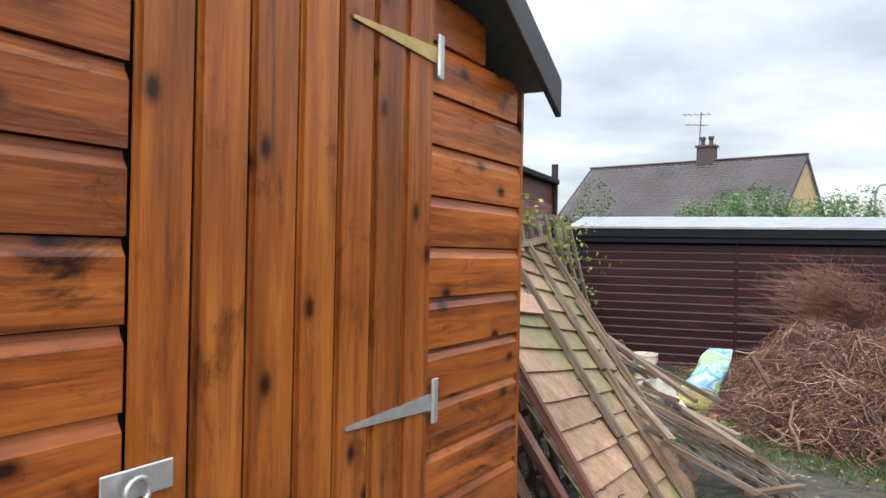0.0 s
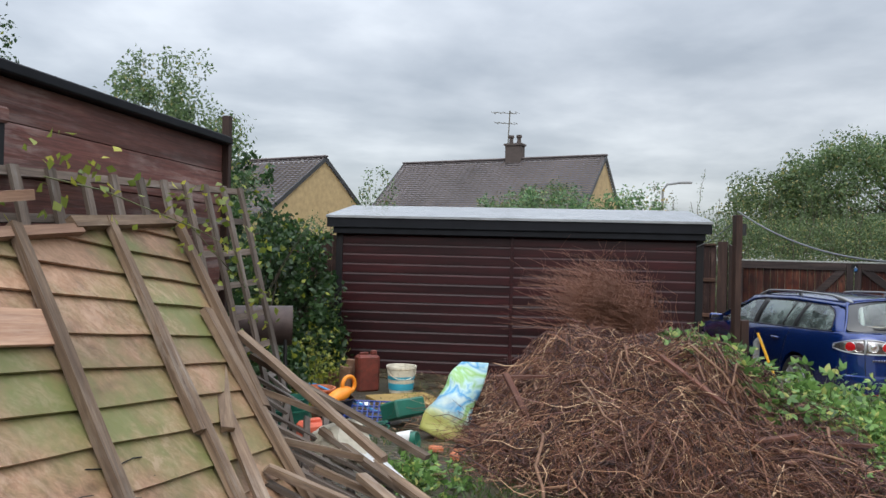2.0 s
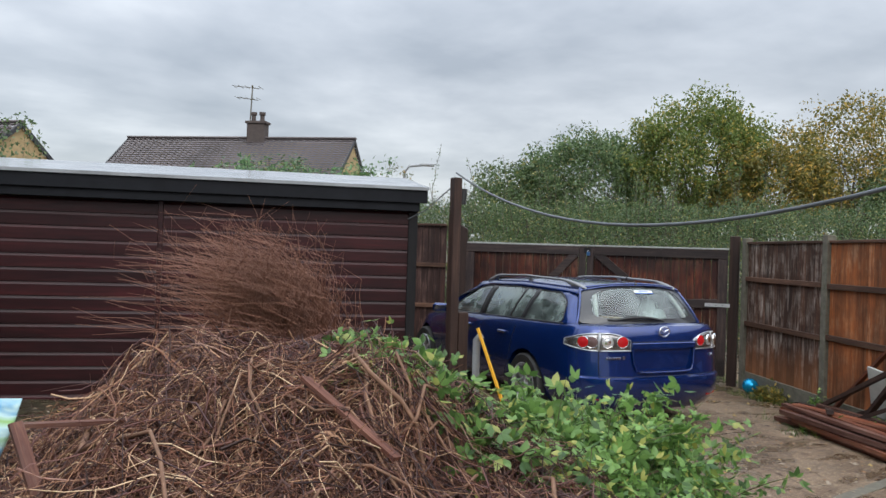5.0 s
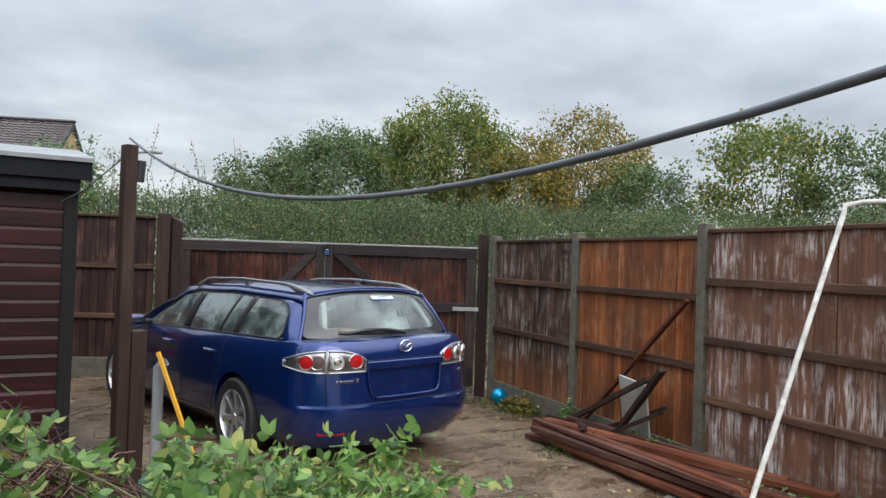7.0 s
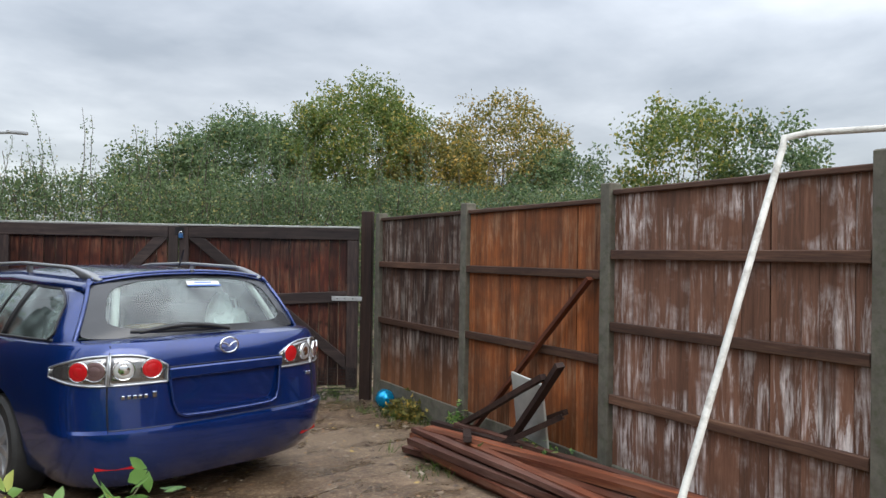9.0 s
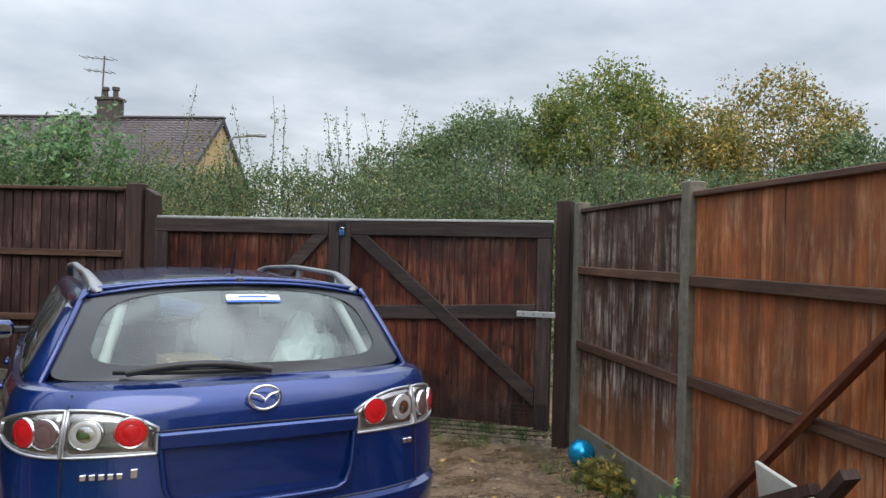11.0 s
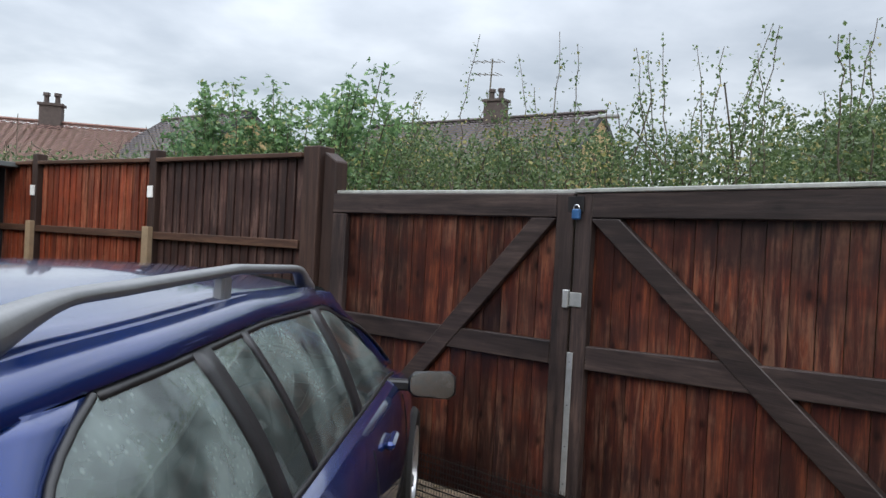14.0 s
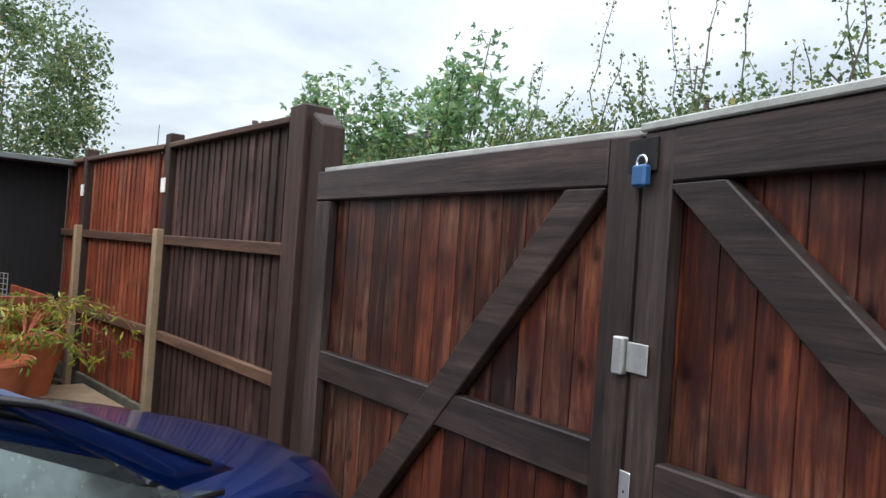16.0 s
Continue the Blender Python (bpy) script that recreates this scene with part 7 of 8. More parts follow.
def bramble_arcs():
    rng = np.random.default_rng(77)
    t = thing("bramble", "bright green bramble with arching stems over the heap", "plant", pose(5.0, 7.4, 0.3))
    off = np.array([5.0, 7.4, 0.3])
    ctrl = [((4.6, 7.6, 1.25), (4.85, 7.4, 1.35), (5.2, 7.2, 1.05)), ((5.0, 7.3, 1.15), (5.3, 7.1, 1.1), (5.6, 6.9, 0.75)), ((5.2, 7.1, 0.95), (5.1, 6.8, 0.9), (4.9, 6.5, 0.75)),
            ((5.3, 7.2, 0.85), (5.6, 7.0, 0.95), (5.95, 6.8, 0.6)), ((4.9, 6.9, 0.95), (5.2, 6.6, 0.85), (5.5, 6.4, 0.6)), ((4.4, 7.2, 1.22), (4.7, 7.0, 1.2), (5.0, 6.8, 0.95)),
            ((6.2, 7.3, 0.5), (6.5, 7.2, 0.95), (6.9, 7.1, 0.85)), ((6.0, 6.9, 0.5), (6.3, 6.7, 0.9), (6.7, 6.5, 0.75)), ((5.8, 7.6, 0.5), (6.0, 7.8, 0.9), (6.3, 8.0, 0.7))]
    paths, pos = [], []
    for a, b, c in ctrl:
        a, b, c = map(np.array, (a, b, c))
        u = np.linspace(0, 1, 10)[:, None]
        p = (1 - u) ** 2 * a + 2 * u * (1 - u) * b + u ** 2 * c
        paths.append(p)
        k = rng.uniform(0, 1, 60)[:, None]
        q = (1 - k) ** 2 * a + 2 * k * (1 - k) * b + k ** 2 * c
        pos.append(q + rng.normal(size=(60, 3)) * 0.055)
    v, f = tubes(np.array(paths) - off, np.full((len(paths), 10), 0.004), 5)
    from_arrays("stem", v, f, M_STEM, t, kind="stuff")
    v, f = trefoil(np.concatenate(pos) - off, rng, 0.075, 0.05, 0.2)
    from_arrays("leaves", v, f, M_WEED, t, kind="stuff")


bramble_arcs()


def grass():
    rng = np.random.default_rng(81)
    g = thing("grass", "tufts of rough grass on the wet soil", "grass", kind="stuff")
    pos = []
    for (cx, cy, rx, ry, n) in ((2.7, 5.9, 0.9, 0.7, 900), (3.6, 5.6, 0.8, 0.5, 700), (4.9, 5.7, 0.7, 0.5, 1200), (5.8, 6.3, 1.0, 0.7, 1500), (6.6, 7.6, 0.7, 0.7, 800), (2.3, 7.0, 0.5, 0.5, 300), (11.3, 11.9, 0.9, 0.9, 900), (12.2, 11.2, 0.5, 0.5, 500), (10.2, 7.6, 0.5, 1.2, 500), (11.4, 9.6, 0.35, 0.8, 300), (2.9, 9.3, 0.6, 0.5, 300), (1.5, 4.0, 0.5, 0.9, 400)):
        k = rng.normal(size=(n // 12 + 1, 2)) * 0.5
        c = np.repeat(k, 12, 0) + rng.normal(size=((n // 12 + 1) * 12, 2)) * 0.06
        pos.append(np.stack([cx + c[:, 0] * rx, cy + c[:, 1] * ry], 1))
    p = np.concatenate(pos)
    n = len(p)
    z = gza(p[:, 0])
    base = np.stack([p[:, 0], p[:, 1], z], 1)
    a = rng.uniform(0, 2 * np.pi, n)
    h = rng.uniform(0.04, 0.14, n)
    w = 0.0035
    s = np.stack([np.cos(a), np.sin(a), 0 * a], 1)
    ln = rng.normal(size=(n, 3)) * 0.5
    ln[:, 2] = 1
    mid, tip = base + ln * (h * 0.5)[:, None], base + ln * h[:, None] + np.stack([ln[:, 0], ln[:, 1], -0.3 * np.ones(n)], 1) * (h * 0.5)[:, None]
    v = np.stack([base - s * w, base + s * w, mid + s * w * 0.7, mid - s * w * 0.7, tip], 1).reshape(-1, 3)
    b = np.arange(n)[:, None] * 5
    f = np.concatenate([b + [[0, 1, 2]], b + [[0, 2, 3]], b + [[3, 2, 4]]], 1).reshape(-1, 3)
    ob = from_arrays("blades", v, f, M_GRASS, g, kind="stuff")


grass()


def litter():
    """Stones, dead leaves and bark scraps on the ground."""
    rng = np.random.default_rng(83)
    n = 9000
    x, y = rng.uniform(2.0, 12.5, n), rng.uniform(4.5, 13.0, n)
    ok = (heap_z(x, y) < 0.05) & (x - 0.43 * (y - 10) < 12.0)
    x, y = x[ok], y[ok]
    n = len(x)
    p = np.stack([x, y, gza(x) + 0.006], 1)
    g = thing("ground_litter", "scattered grit, bark scraps and dead leaves", "litter", kind="stuff")
    size = rng.choice([0.012, 0.02, 0.035], n, p=[0.6, 0.3, 0.1])
    a = rng.uniform(0, 2 * np.pi, n)
    c, s = np.cos(a), np.sin(a)
    u = np.stack([c, s, rng.normal(size=n) * 0.15], 1) * size[:, None]
    w = np.stack([-s, c, rng.normal(size=n) * 0.15], 1) * size[:, None] * 0.5
    t = np.array([0, 0, 1]) * (size * 0.35)[:, None]
    v = np.stack([p - u, p - w, p + u, p + w, p + t], 1).reshape(-1, 3)
    b = np.arange(n)[:, None] * 5
    f = np.concatenate([b + [[0, 1, 4]], b + [[1, 2, 4]], b + [[2, 3, 4]], b + [[3, 0, 4]]], 1).reshape(-1, 3)
    from_arrays("scraps", v, f, M_LITTER, g, kind="stuff")


def litter_mat():
    m = Mat("mixed_litter", 0.7)
    m.color(m.ramp(m.island(), [(0.0, (0.05, 0.03, 0.02)), (0.4, (0.16, 0.11, 0.07)), (0.75, (0.30, 0.25, 0.19)), (0.92, (0.22, 0.10, 0.03)), (1.0, (0.42, 0.30, 0.10))]))
    return m.m


M_LITTER = litter_mat()
litter()


# ---- fallen lattice and broken sticks ----
def fallen_lattice():
    rnd = random.Random(12)
    a, b, c = Vector((1.12, 5.95, 1.28)), Vector((1.05, 4.35, 1.10)), Vector((2.35, 5.35, 0.50))
    t = (b - a).normalized()
    dn = (c - a)
    dn = (dn - t * dn.dot(t)).normalized()
    m = Matrix((t, dn, t.cross(dn))).transposed().to_4x4()
    m.translation = a
    s = thing("fallen_lattice", "broken grey brown lattice panels collapsed towards the ground", "trellis", m)
    W, H = 1.75, 1.5
    for i in range(14):
        x = 0.02 + W * i / 13
        j = rnd.uniform(-0.05, 0.05)
        H = 0.5 if x < 0.62 else 1.5
        stick("slat", (x, rnd.uniform(-0.1, 0.15), rnd.uniform(-0.01, 0.02)), (x + j, H + rnd.uniform(-0.35, 0.2), rnd.uniform(-0.02, 0.03)), 0.034, 0.018, M_LATT, s, rag=0.002, rnd=rnd)
    H = 1.5
    for i in range(13):
        y = 0.1 + H * i / 12.5
        x0 = rnd.uniform(0, 0.3) if y < 0.5 else rnd.uniform(0.3, 0.7)
        stick("slat", (x0, y, -0.02), (x0 + rnd.uniform(0.6, 1.1), y + rnd.uniform(-0.05, 0.05), -0.02), 0.034, 0.018, M_LATT, s, rag=0.002, rnd=rnd)
    for (p, q, w) in (((1.02, 5.75, 1.52), (1.72, 5.0, 1.02), 0.05), ((1.1, 5.7, 1.40), (1.95, 5.15, 0.98), 0.045), ((1.15, 5.25, 1.30), (1.75, 5.45, 1.02), 0.04), ((1.12, 4.9, 1.18), (1.62, 5.1, 1.0), 0.04),
                      ((0.98, 4.9, 1.38), (1.28, 4.05, 0.98), 0.045), ((1.2, 4.6, 1.12), (1.95, 4.6, 0.75), 0.05), ((1.35, 4.3, 0.98), (1.9, 4.75, 0.78), 0.045), ((1.6, 4.9, 0.98), (1.9, 4.5, 0.80), 0.05),
                      ((1.7, 5.4, 0.90), (1.95, 4.85, 0.82), 0.05), ((1.1, 5.85, 1.42), (1.62, 5.5, 1.02), 0.045), ((1.45, 5.35, 1.08), (2.25, 4.95, 0.55), 0.05), ((1.25, 4.15, 0.95), (1.75, 4.05, 0.70), 0.045),
                      ((0.95, 5.2, 1.55), (1.05, 4.55, 1.28), 0.05), ((1.4, 4.9, 1.02), (2.2, 4.95, 0.62), 0.04), ((1.8, 4.3, 0.62), (2.3, 4.7, 0.55), 0.05)):
        o = stick("broken_batten", p, q, w, 0.028, M_BATTEN, None, rag=0.004, rnd=rnd, label="broken weathered batten lying across the fallen lattice")
        tagged(o, category="stick", group="broken battens")
    # a second panel under the first, and its frame edge
    o = stick("frame_rail", (-0.03, 3.30, 1.88), (0.90, 2.53, 0.40), 0.045, 0.035, M_REDB, None, rag=0.006, rnd=rnd, label="rotten red brown frame rail along the leaning panel")
    tagged(o, category="board")
    a0, b0 = Vector((0.06, 4.02)), Vector((-0.60, 2.50))
    bp = thing("back_panel", "green stained lap panel standing in the dark behind the leaning one", "fence", frame_of(b0, a0, 0.48))
    L0 = (b0 - a0).length
    for k in range(4):
        bm = bmesh.new()
        za, zb = 0.36 * k, 0.36 * k + 0.385
        for v in box(bm, 0, L0, -0.012, 0.0, za, zb):
            v.co.y += -0.03 + 0.022 * (1 - (v.co.z - za) / 0.385)
            v.co.z += 0.05 * (v.co.x / L0)
        part("lap_board", bm, M_PANB, bp)
    stick("frame_post", (0.0, -0.05, 0.0), (0.0, -0.05, 1.46), 0.05, 0.04, M_REDB, bp)
    o = stick("loose_board", (0.62, 2.95, 0.5), (0.28, 3.05, 1.18), 0.07, 0.025, M_BATTEN, None, label="loose brown board standing behind the leaning panel")
    tagged(o, category="board")
    for (p, q, w, mt) in (((0.13, 3.62, 2.03), (0.42, 4.35, 2.13), 0.035, M_SALMONW), ((-0.10, 3.30, 1.80), (-0.16, 3.38, 2.08), 0.05, M_REDB), ((0.02, 3.30, 1.84), (-0.02, 3.36, 2.04), 0.045, M_REDB)):
        o = stick("top_board", p, q, 0.02, w, mt, None, rag=0.003, rnd=rnd, label="weathered board at the top of the leaning panel")
        tagged(o, category="board", group="boards on the panel")


fallen_lattice()


def vine():
    rng = np.random.default_rng(91)
    t = thing("vine", "thin vine with yellow green leaves in the trellis", "plant", pose(0.8, 5.3, 1.8))
    off = np.array([0.8, 5.3, 1.8])
    cs = [(0.42, 4.45, 2.2, 0.09, 26), (0.55, 4.75, 2.18, 0.08, 20), (0.85, 5.35, 2.05, 0.10, 30), (1.0, 5.75, 1.95, 0.12, 34), (1.05, 5.85, 1.75, 0.10, 26), (0.75, 5.2, 2.15, 0.06, 16), (1.1, 6.0, 1.5, 0.1, 14), (0.95, 5.6, 2.2, 0.05, 10)]
    pos = np.concatenate([np.array(c[:3]) + rng.normal(size=(c[4], 3)) * c[3] for c in cs])
    pos[:, 0] += 0.03
    v, f = leaf_arrays(pos - off, rng, 0.045, 0.036, 0.2)
    from_arrays("leaves", v, f, M_LEAFYG, t, kind="stuff")
    P = np.array([[np.array(c[:3]) for c in cs[:6]]]) - off
    v, f = tubes(P, np.full((1, 6), 0.003), 4)
    from_arrays("stem", v, f, M_STEM, t)


vine()

# ---- patches on the outbuilding wall ----


def wall_patches():
    # cable, board edges, the vent hole and pale scars
    def on(x, z, y=-0.02):
        return Vector((x, y, z))
    A = 5.2 - 1.85
    slab("vent_hole", (0.16, 0.012, 0.17), M_HOLE, OUTB, pose(3.40, -0.022, 2.24), "dark square vent opening")
    slab("vent_lintel", (0.17, 0.03, 0.06), M_OLDR, OUTB, pose(3.40, -0.03, 2.405), bevel=0.01)
    slab("bracket", (0.03, 0.03, 0.10), M_POST, OUTB, pose(3.26, -0.03, 2.31), bevel=0.004)
    slab("bracket", (0.10, 0.04, 0.012), M_POST, OUTB, pose(3.28, -0.035, 2.30), bevel=0.003)
    tube_part("cable", [on(3.08, 2.55, -0.02), on(3.0, 2.42, -0.03), on(3.03, 2.25, -0.025), on(3.0, 2.05, -0.03), on(3.03, 1.9, -0.02)], 0.008, M_TRIM, OUTB, "black cable")
    def torn(name, x, z, w, h, mat, y, seed, label=""):
        """A torn patch with an uneven outline."""
        bm = bmesh.new()
        front, back = [], []
        for k in range(18):
            a = 2 * math.pi * k / 18
            r = (1 + 0.9 * noise.noise(Vector((math.cos(a) * 2.6 + seed, math.sin(a) * 2.6, seed)))) / max(abs(math.cos(a)), abs(math.sin(a))) ** 0.7
            px, pz = x + w / 2 * r * math.cos(a), z + h / 2 * r * math.sin(a)
            front.append(bm.verts.new((px, y, pz)))
            back.append(bm.verts.new((px, -0.004, pz)))
        bm.faces.new(front)
        for k in range(18):
            bm.faces.new((front[k], front[(k + 1) % 18], back[(k + 1) % 18], back[k]))
        part(name, bm, mat, OUTB, label)
    for x, z, w, h, q in ((2.80, 2.37, 0.10, 0.10, 1), (2.83, 2.20, 0.11, 0.08, 4)):
        torn("broken_patch", x, z, w, h, M_HOLE, -0.013, q, "dark torn hole")
        torn("broken_patch", x - 0.02, z - 0.01, w * 0.45, h * 0.5, M_SCAR, -0.018, q + 3, "pale broken patch")
        torn("broken_patch", x + 0.035, z + 0.01, w * 0.2, h * 0.5, M_SCAR, -0.018, q + 5, "pale broken patch")
    for k in range(4):
        torn("broken_patch", 2.0 + 0.12 * k + 0.03 * (k % 2), 2.1 + 0.09 * ((k * 5) % 4), 0.03, 0.012, M_SCAR, -0.009, k + 20, "pale flake of worn paint")


wall_patches()


# ---- buckets, cans and rubbish ----
def pot(name, label, x, y, r0, r1, h, mat, z=None, ang=0, tilt=0, rim=0.01, cat="pot"):
    g = thing(name, label, cat, pose(x, y, (gz(x) if z is None else z) + 0.005, tilt, 0, ang))
    lathe("pot_body", [(0.0, 0.0), (r0, 0.0), (r1, h * 0.9), (r1 + rim, h * 0.92), (r1 + rim, h), (r1 - 0.004, h), (r0 - 0.006, 0.012), (0.0, 0.012)], mat, g, n=30)
    return g


def junk():
    b = pot("paint_bucket", "dirty cream paint bucket with a turquoise band", 2.56, 9.60, 0.125, 0.155, 0.31, M_CREAM, cat="bucket")
    lathe("label_band", [(0.133, 0.06), (0.136, 0.06), (0.141, 0.13), (0.138, 0.13)], M_TURQ, b, n=30)
    lathe("label_band", [(0.142, 0.17), (0.145, 0.17), (0.147, 0.205), (0.144, 0.205)], M_TURQ, b, n=30)
    tube_part("handle", [(0.155 * math.cos(a), 0.155 * math.sin(a) - 0.02, 0.27 - 0.09 * abs(math.sin(a))) for a in np.linspace(math.pi, 2 * math.pi, 12)], 0.004, M_CREAM, b)
    c = thing("fuel_can", "rusty dark red metal jerry can", "can", pose(2.20, 9.72, gz(2.2) + 0.004, 0, 0, 12))
    bm = bmesh.new()
    box(bm, -0.125, 0.125, -0.08, 0.08, 0, 0.40)
    part("can_body", bm, M_RUST, c, bevel=0.025, smooth=False)
    slab("can_spout", (0.07, 0.05, 0.05), M_RUST, c, pose(0.07, 0, 0.395), bevel=0.01)
    slab("can_handle", (0.10, 0.02, 0.035), M_RUST, c, pose(-0.04, 0, 0.395), bevel=0.006)
    for x, y, h, r in ((1.96, 9.75, 0.26, 0.07), (1.84, 9.85, 0.18, 0.06), (2.02, 9.9, 0.32, 0.05)):
        o = lathe("log", [(0, 0), (r, 0), (r * 1.03, h * 0.5), (r * 0.95, h), (0, h + 0.01)], M_BARKR, None, None, "short rotten log standing on end", 10)
        o.matrix_basis = pose(x, y, gz(x), 2, 3, 0)
        tagged(o, category="log", group="rotten logs")
    # the leaning compost sack
    rng = random.Random(4)
    bm = bmesh.new()
    bmesh.ops.create_grid(bm, x_segments=14, y_segments=20, size=0.5)
    fr = list(bm.faces)
    vs = {}
    bm.free()
    bm = bmesh.new()
    NU, NV = 22, 18
    rings = []
    for j in range(NV + 1):
        v = j / NV
        w = 0.21 * (1 - 0.45 * v ** 2) * (0.92 + 0.1 * math.sin(v * 9))
        th = 0.10 * math.sin(math.pi * min(1, 0.15 + v * 0.8)) * (1 - v ** 4) + 0.012
        r = []
        for i in range(NU):
            a = 2 * math.pi * i / NU
            p = Vector((w * math.cos(a), th * math.sin(a), 0.72 * v + 0.05 * math.cos(a) * v ** 3))
            p += Vector((0.5, 1, 0.3)) * 0.03 * noise.noise(p * 9)
            r.append(bm.verts.new(p))
        rings.append(r)
    for a, b2 in zip(rings, rings[1:]):
        for i in range(NU):
            bm.faces.new((a[i], a[(i + 1) % NU], b2[(i + 1) % NU], b2[i]))
    bm.faces.new(rings[0][::-1])
    bm.faces.new(rings[-1])
    s = part("compost_sack", bm, M_SACK, None, "crumpled compost sack printed light blue, white and yellow green", smooth=True)
    s.matrix_basis = pose(2.58, 7.72, gz(2.6) - 0.01, -18, 26, -12)
    tagged(s, category="sack")
    # tools, pots and bits
    t = thing("hedge_trimmer", "orange and black electric garden tool lying on a black pot", "tool", pose(1.80, 8.55, 0.62, 0, -18, 35))
    bm = bmesh.new()
    bmesh.ops.create_uvsphere(bm, u_segments=16, v_segments=10, radius=1, matrix=Matrix.Diagonal((0.16, 0.075, 0.065, 1)))
    part("tool_body", bm, M_ORANGE, t, smooth=True)
    bm = bmesh.new()
    ring(bm, Matrix.Translation((0.14, 0, 0.05)) @ Matrix.Rotation(radians(90), 4, "X"), 0.075, 0.02, 18, 8)
    part("tool_handle", bm, M_ORANGE, t, smooth=True)
    slab("tool_blade", (0.3, 0.06, 0.015), M_TRIM, t, pose(-0.28, 0, 0), bevel=0.004)
    pot("flower_pot", "round black plastic pot", 1.78, 8.5, 0.13, 0.16, 0.16, M_TRIM)
    pot("flower_pot", "wide terracotta coloured pot", 1.62, 8.75, 0.13, 0.16, 0.2, M_TERRA)
    pot("flower_pot", "dark green plastic pot stack", 1.35, 7.95, 0.14, 0.17, 0.17, M_GREENP)
    pot("flower_pot", "dark green plastic pot", 1.38, 7.96, 0.11, 0.13, 0.13, M_GREENP, z=gz(1.4) + 0.13)
    pot("flower_pot", "big black planter of dry stalks by the ivy", 1.25, 9.6, 0.17, 0.21, 0.3, M_TRIM)
    c = thing("red_crate", "faded red plastic petrol can", "can", pose(1.50, 7.15, gz(1.5) + 0.004, 0, 0, 20))
    bm = bmesh.new()
    vs = box(bm, -0.13, 0.13, -0.09, 0.09, 0, 0.24)
    for v in vs[4:]:
        v.co.x *= 0.75
    part("can_body", bm, M_SALMON, c, bevel=0.02)
    slab("can_ridge", (0.12, 0.04, 0.03), M_SALMON, c, pose(0, 0, 0.235), bevel=0.01)
    # cream ribbed lid
    c = thing("plastic_bin", "broken cream ribbed plastic bin lying on its side", "bin", pose(1.56, 5.42, 0.98, 62, 20, 30))
    bm = bmesh.new()
    rings = []
    for j in range(9):
        z = -0.10 + 0.025 * j
        r = []
        for i in range(40):
            a = 2 * math.pi * i / 40
            R = 0.125 * (1 + 0.05 * (i % 4 < 2)) * (1 - 0.02 * j)
            r.append(bm.verts.new((R * math.cos(a), R * math.sin(a), z)))
        rings.append(r)
    for a, b2 in zip(rings, rings[1:]):
        for i in range(40):
            bm.faces.new((a[i], a[(i + 1) % 40], b2[(i + 1) % 40], b2[i]))
    bm.faces.new(rings[-1])
    part("bin_body", bm, M_CREAM, c)
    ob = grid("plastic_sheet", lambda u, v: Vector((1.62 + 0.55 * u + 0.08 * v, 5.35 - 0.30 * u + 0.15 * v, 0.97 - 0.50 * u + 0.04 * noise.noise(Vector((u * 6, v * 5, 0))))), 16, 8, M_WHITEP, None, "torn white plastic sheet trailing to the ground", 0.003)
    tagged(ob, category="sheet")
    o = lathe("plastic_cup", [(0, 0), (0.05, 0), (0.06, 0.12), (0.055, 0.12), (0, 0.01)], M_WHITEP, None, None, "white plastic pot with a green lid lying down", 18)
    o.matrix_basis = pose(2.18, 7.42, gz(2.2) + 0.06, 80, 0, 60)
    tagged(o, category="cup")
    o = lathe("flower_pot", [(0, 0), (0.065, 0), (0.065, 0.05), (0.06, 0.05), (0, 0.01)], M_GREENP, None, None, "small dark green plastic pot lying down", 18)
    o.matrix_basis = pose(2.28, 7.36, gz(2.2) + 0.06, 80, 0, 60)
    tagged(o, category="pot")
    cr = thing("blue_basket", "navy blue plastic mesh basket tipped over", "basket", pose(2.05, 8.35, gz(2.0) + 0.03, 20, 0, -15))
    for i in range(9):
        stick("basket_bar", (-0.2 + 0.05 * i, -0.1, 0.0), (-0.2 + 0.05 * i, 0.12, 0.08), 0.012, 0.012, M_BLUEP, cr)
    for i in range(5):
        stick("basket_bar", (-0.22, -0.1 + 0.055 * i, 0.02 * i), (0.22, -0.1 + 0.055 * i, 0.02 * i), 0.012, 0.012, M_BLUEP, cr)
    tr = thing("green_tray", "dark green plastic box tipped on its side", "box", pose(2.36, 8.15, gz(2.3) + 0.06, -20, 0, 30))
    bm = bmesh.new()
    box(bm, -0.17, 0.17, -0.12, 0.12, 0, 0.16)
    part("tray_body", bm, M_GREENP, tr, bevel=0.015)
    o = tube_part("blue_pipe", [(1.35, 9.3, 0.62), (1.6, 8.95, 0.66), (1.9, 8.6, 0.58), (2.2, 8.4, 0.47)], 0.011, M_SKYB, None, "light blue plastic water pipe bent over the pots")
    tagged(o, category="pipe")
    o = tube_part("green_hose", [(1.9 + 0.27 * math.cos(a * 0.9), 7.7 + 0.2 * math.sin(a), gz(1.9) + 0.02 + 0.004 * a) for a in np.linspace(0, 6 * math.pi, 60)], 0.008, M_GREENP, None, "coiled dark green garden hose on the ground")
    tagged(o, category="hose")
    o = grid("paper_litter", lambda u, v: Vector((2.0 + 0.1 * u, 8.6 + 0.08 * v, 0.53 + 0.02 * math.sin(6 * u + 4 * v))), 6, 5, M_WHITEP, None, "scrap of white packaging", 0.003)
    tagged(o, category="litter")
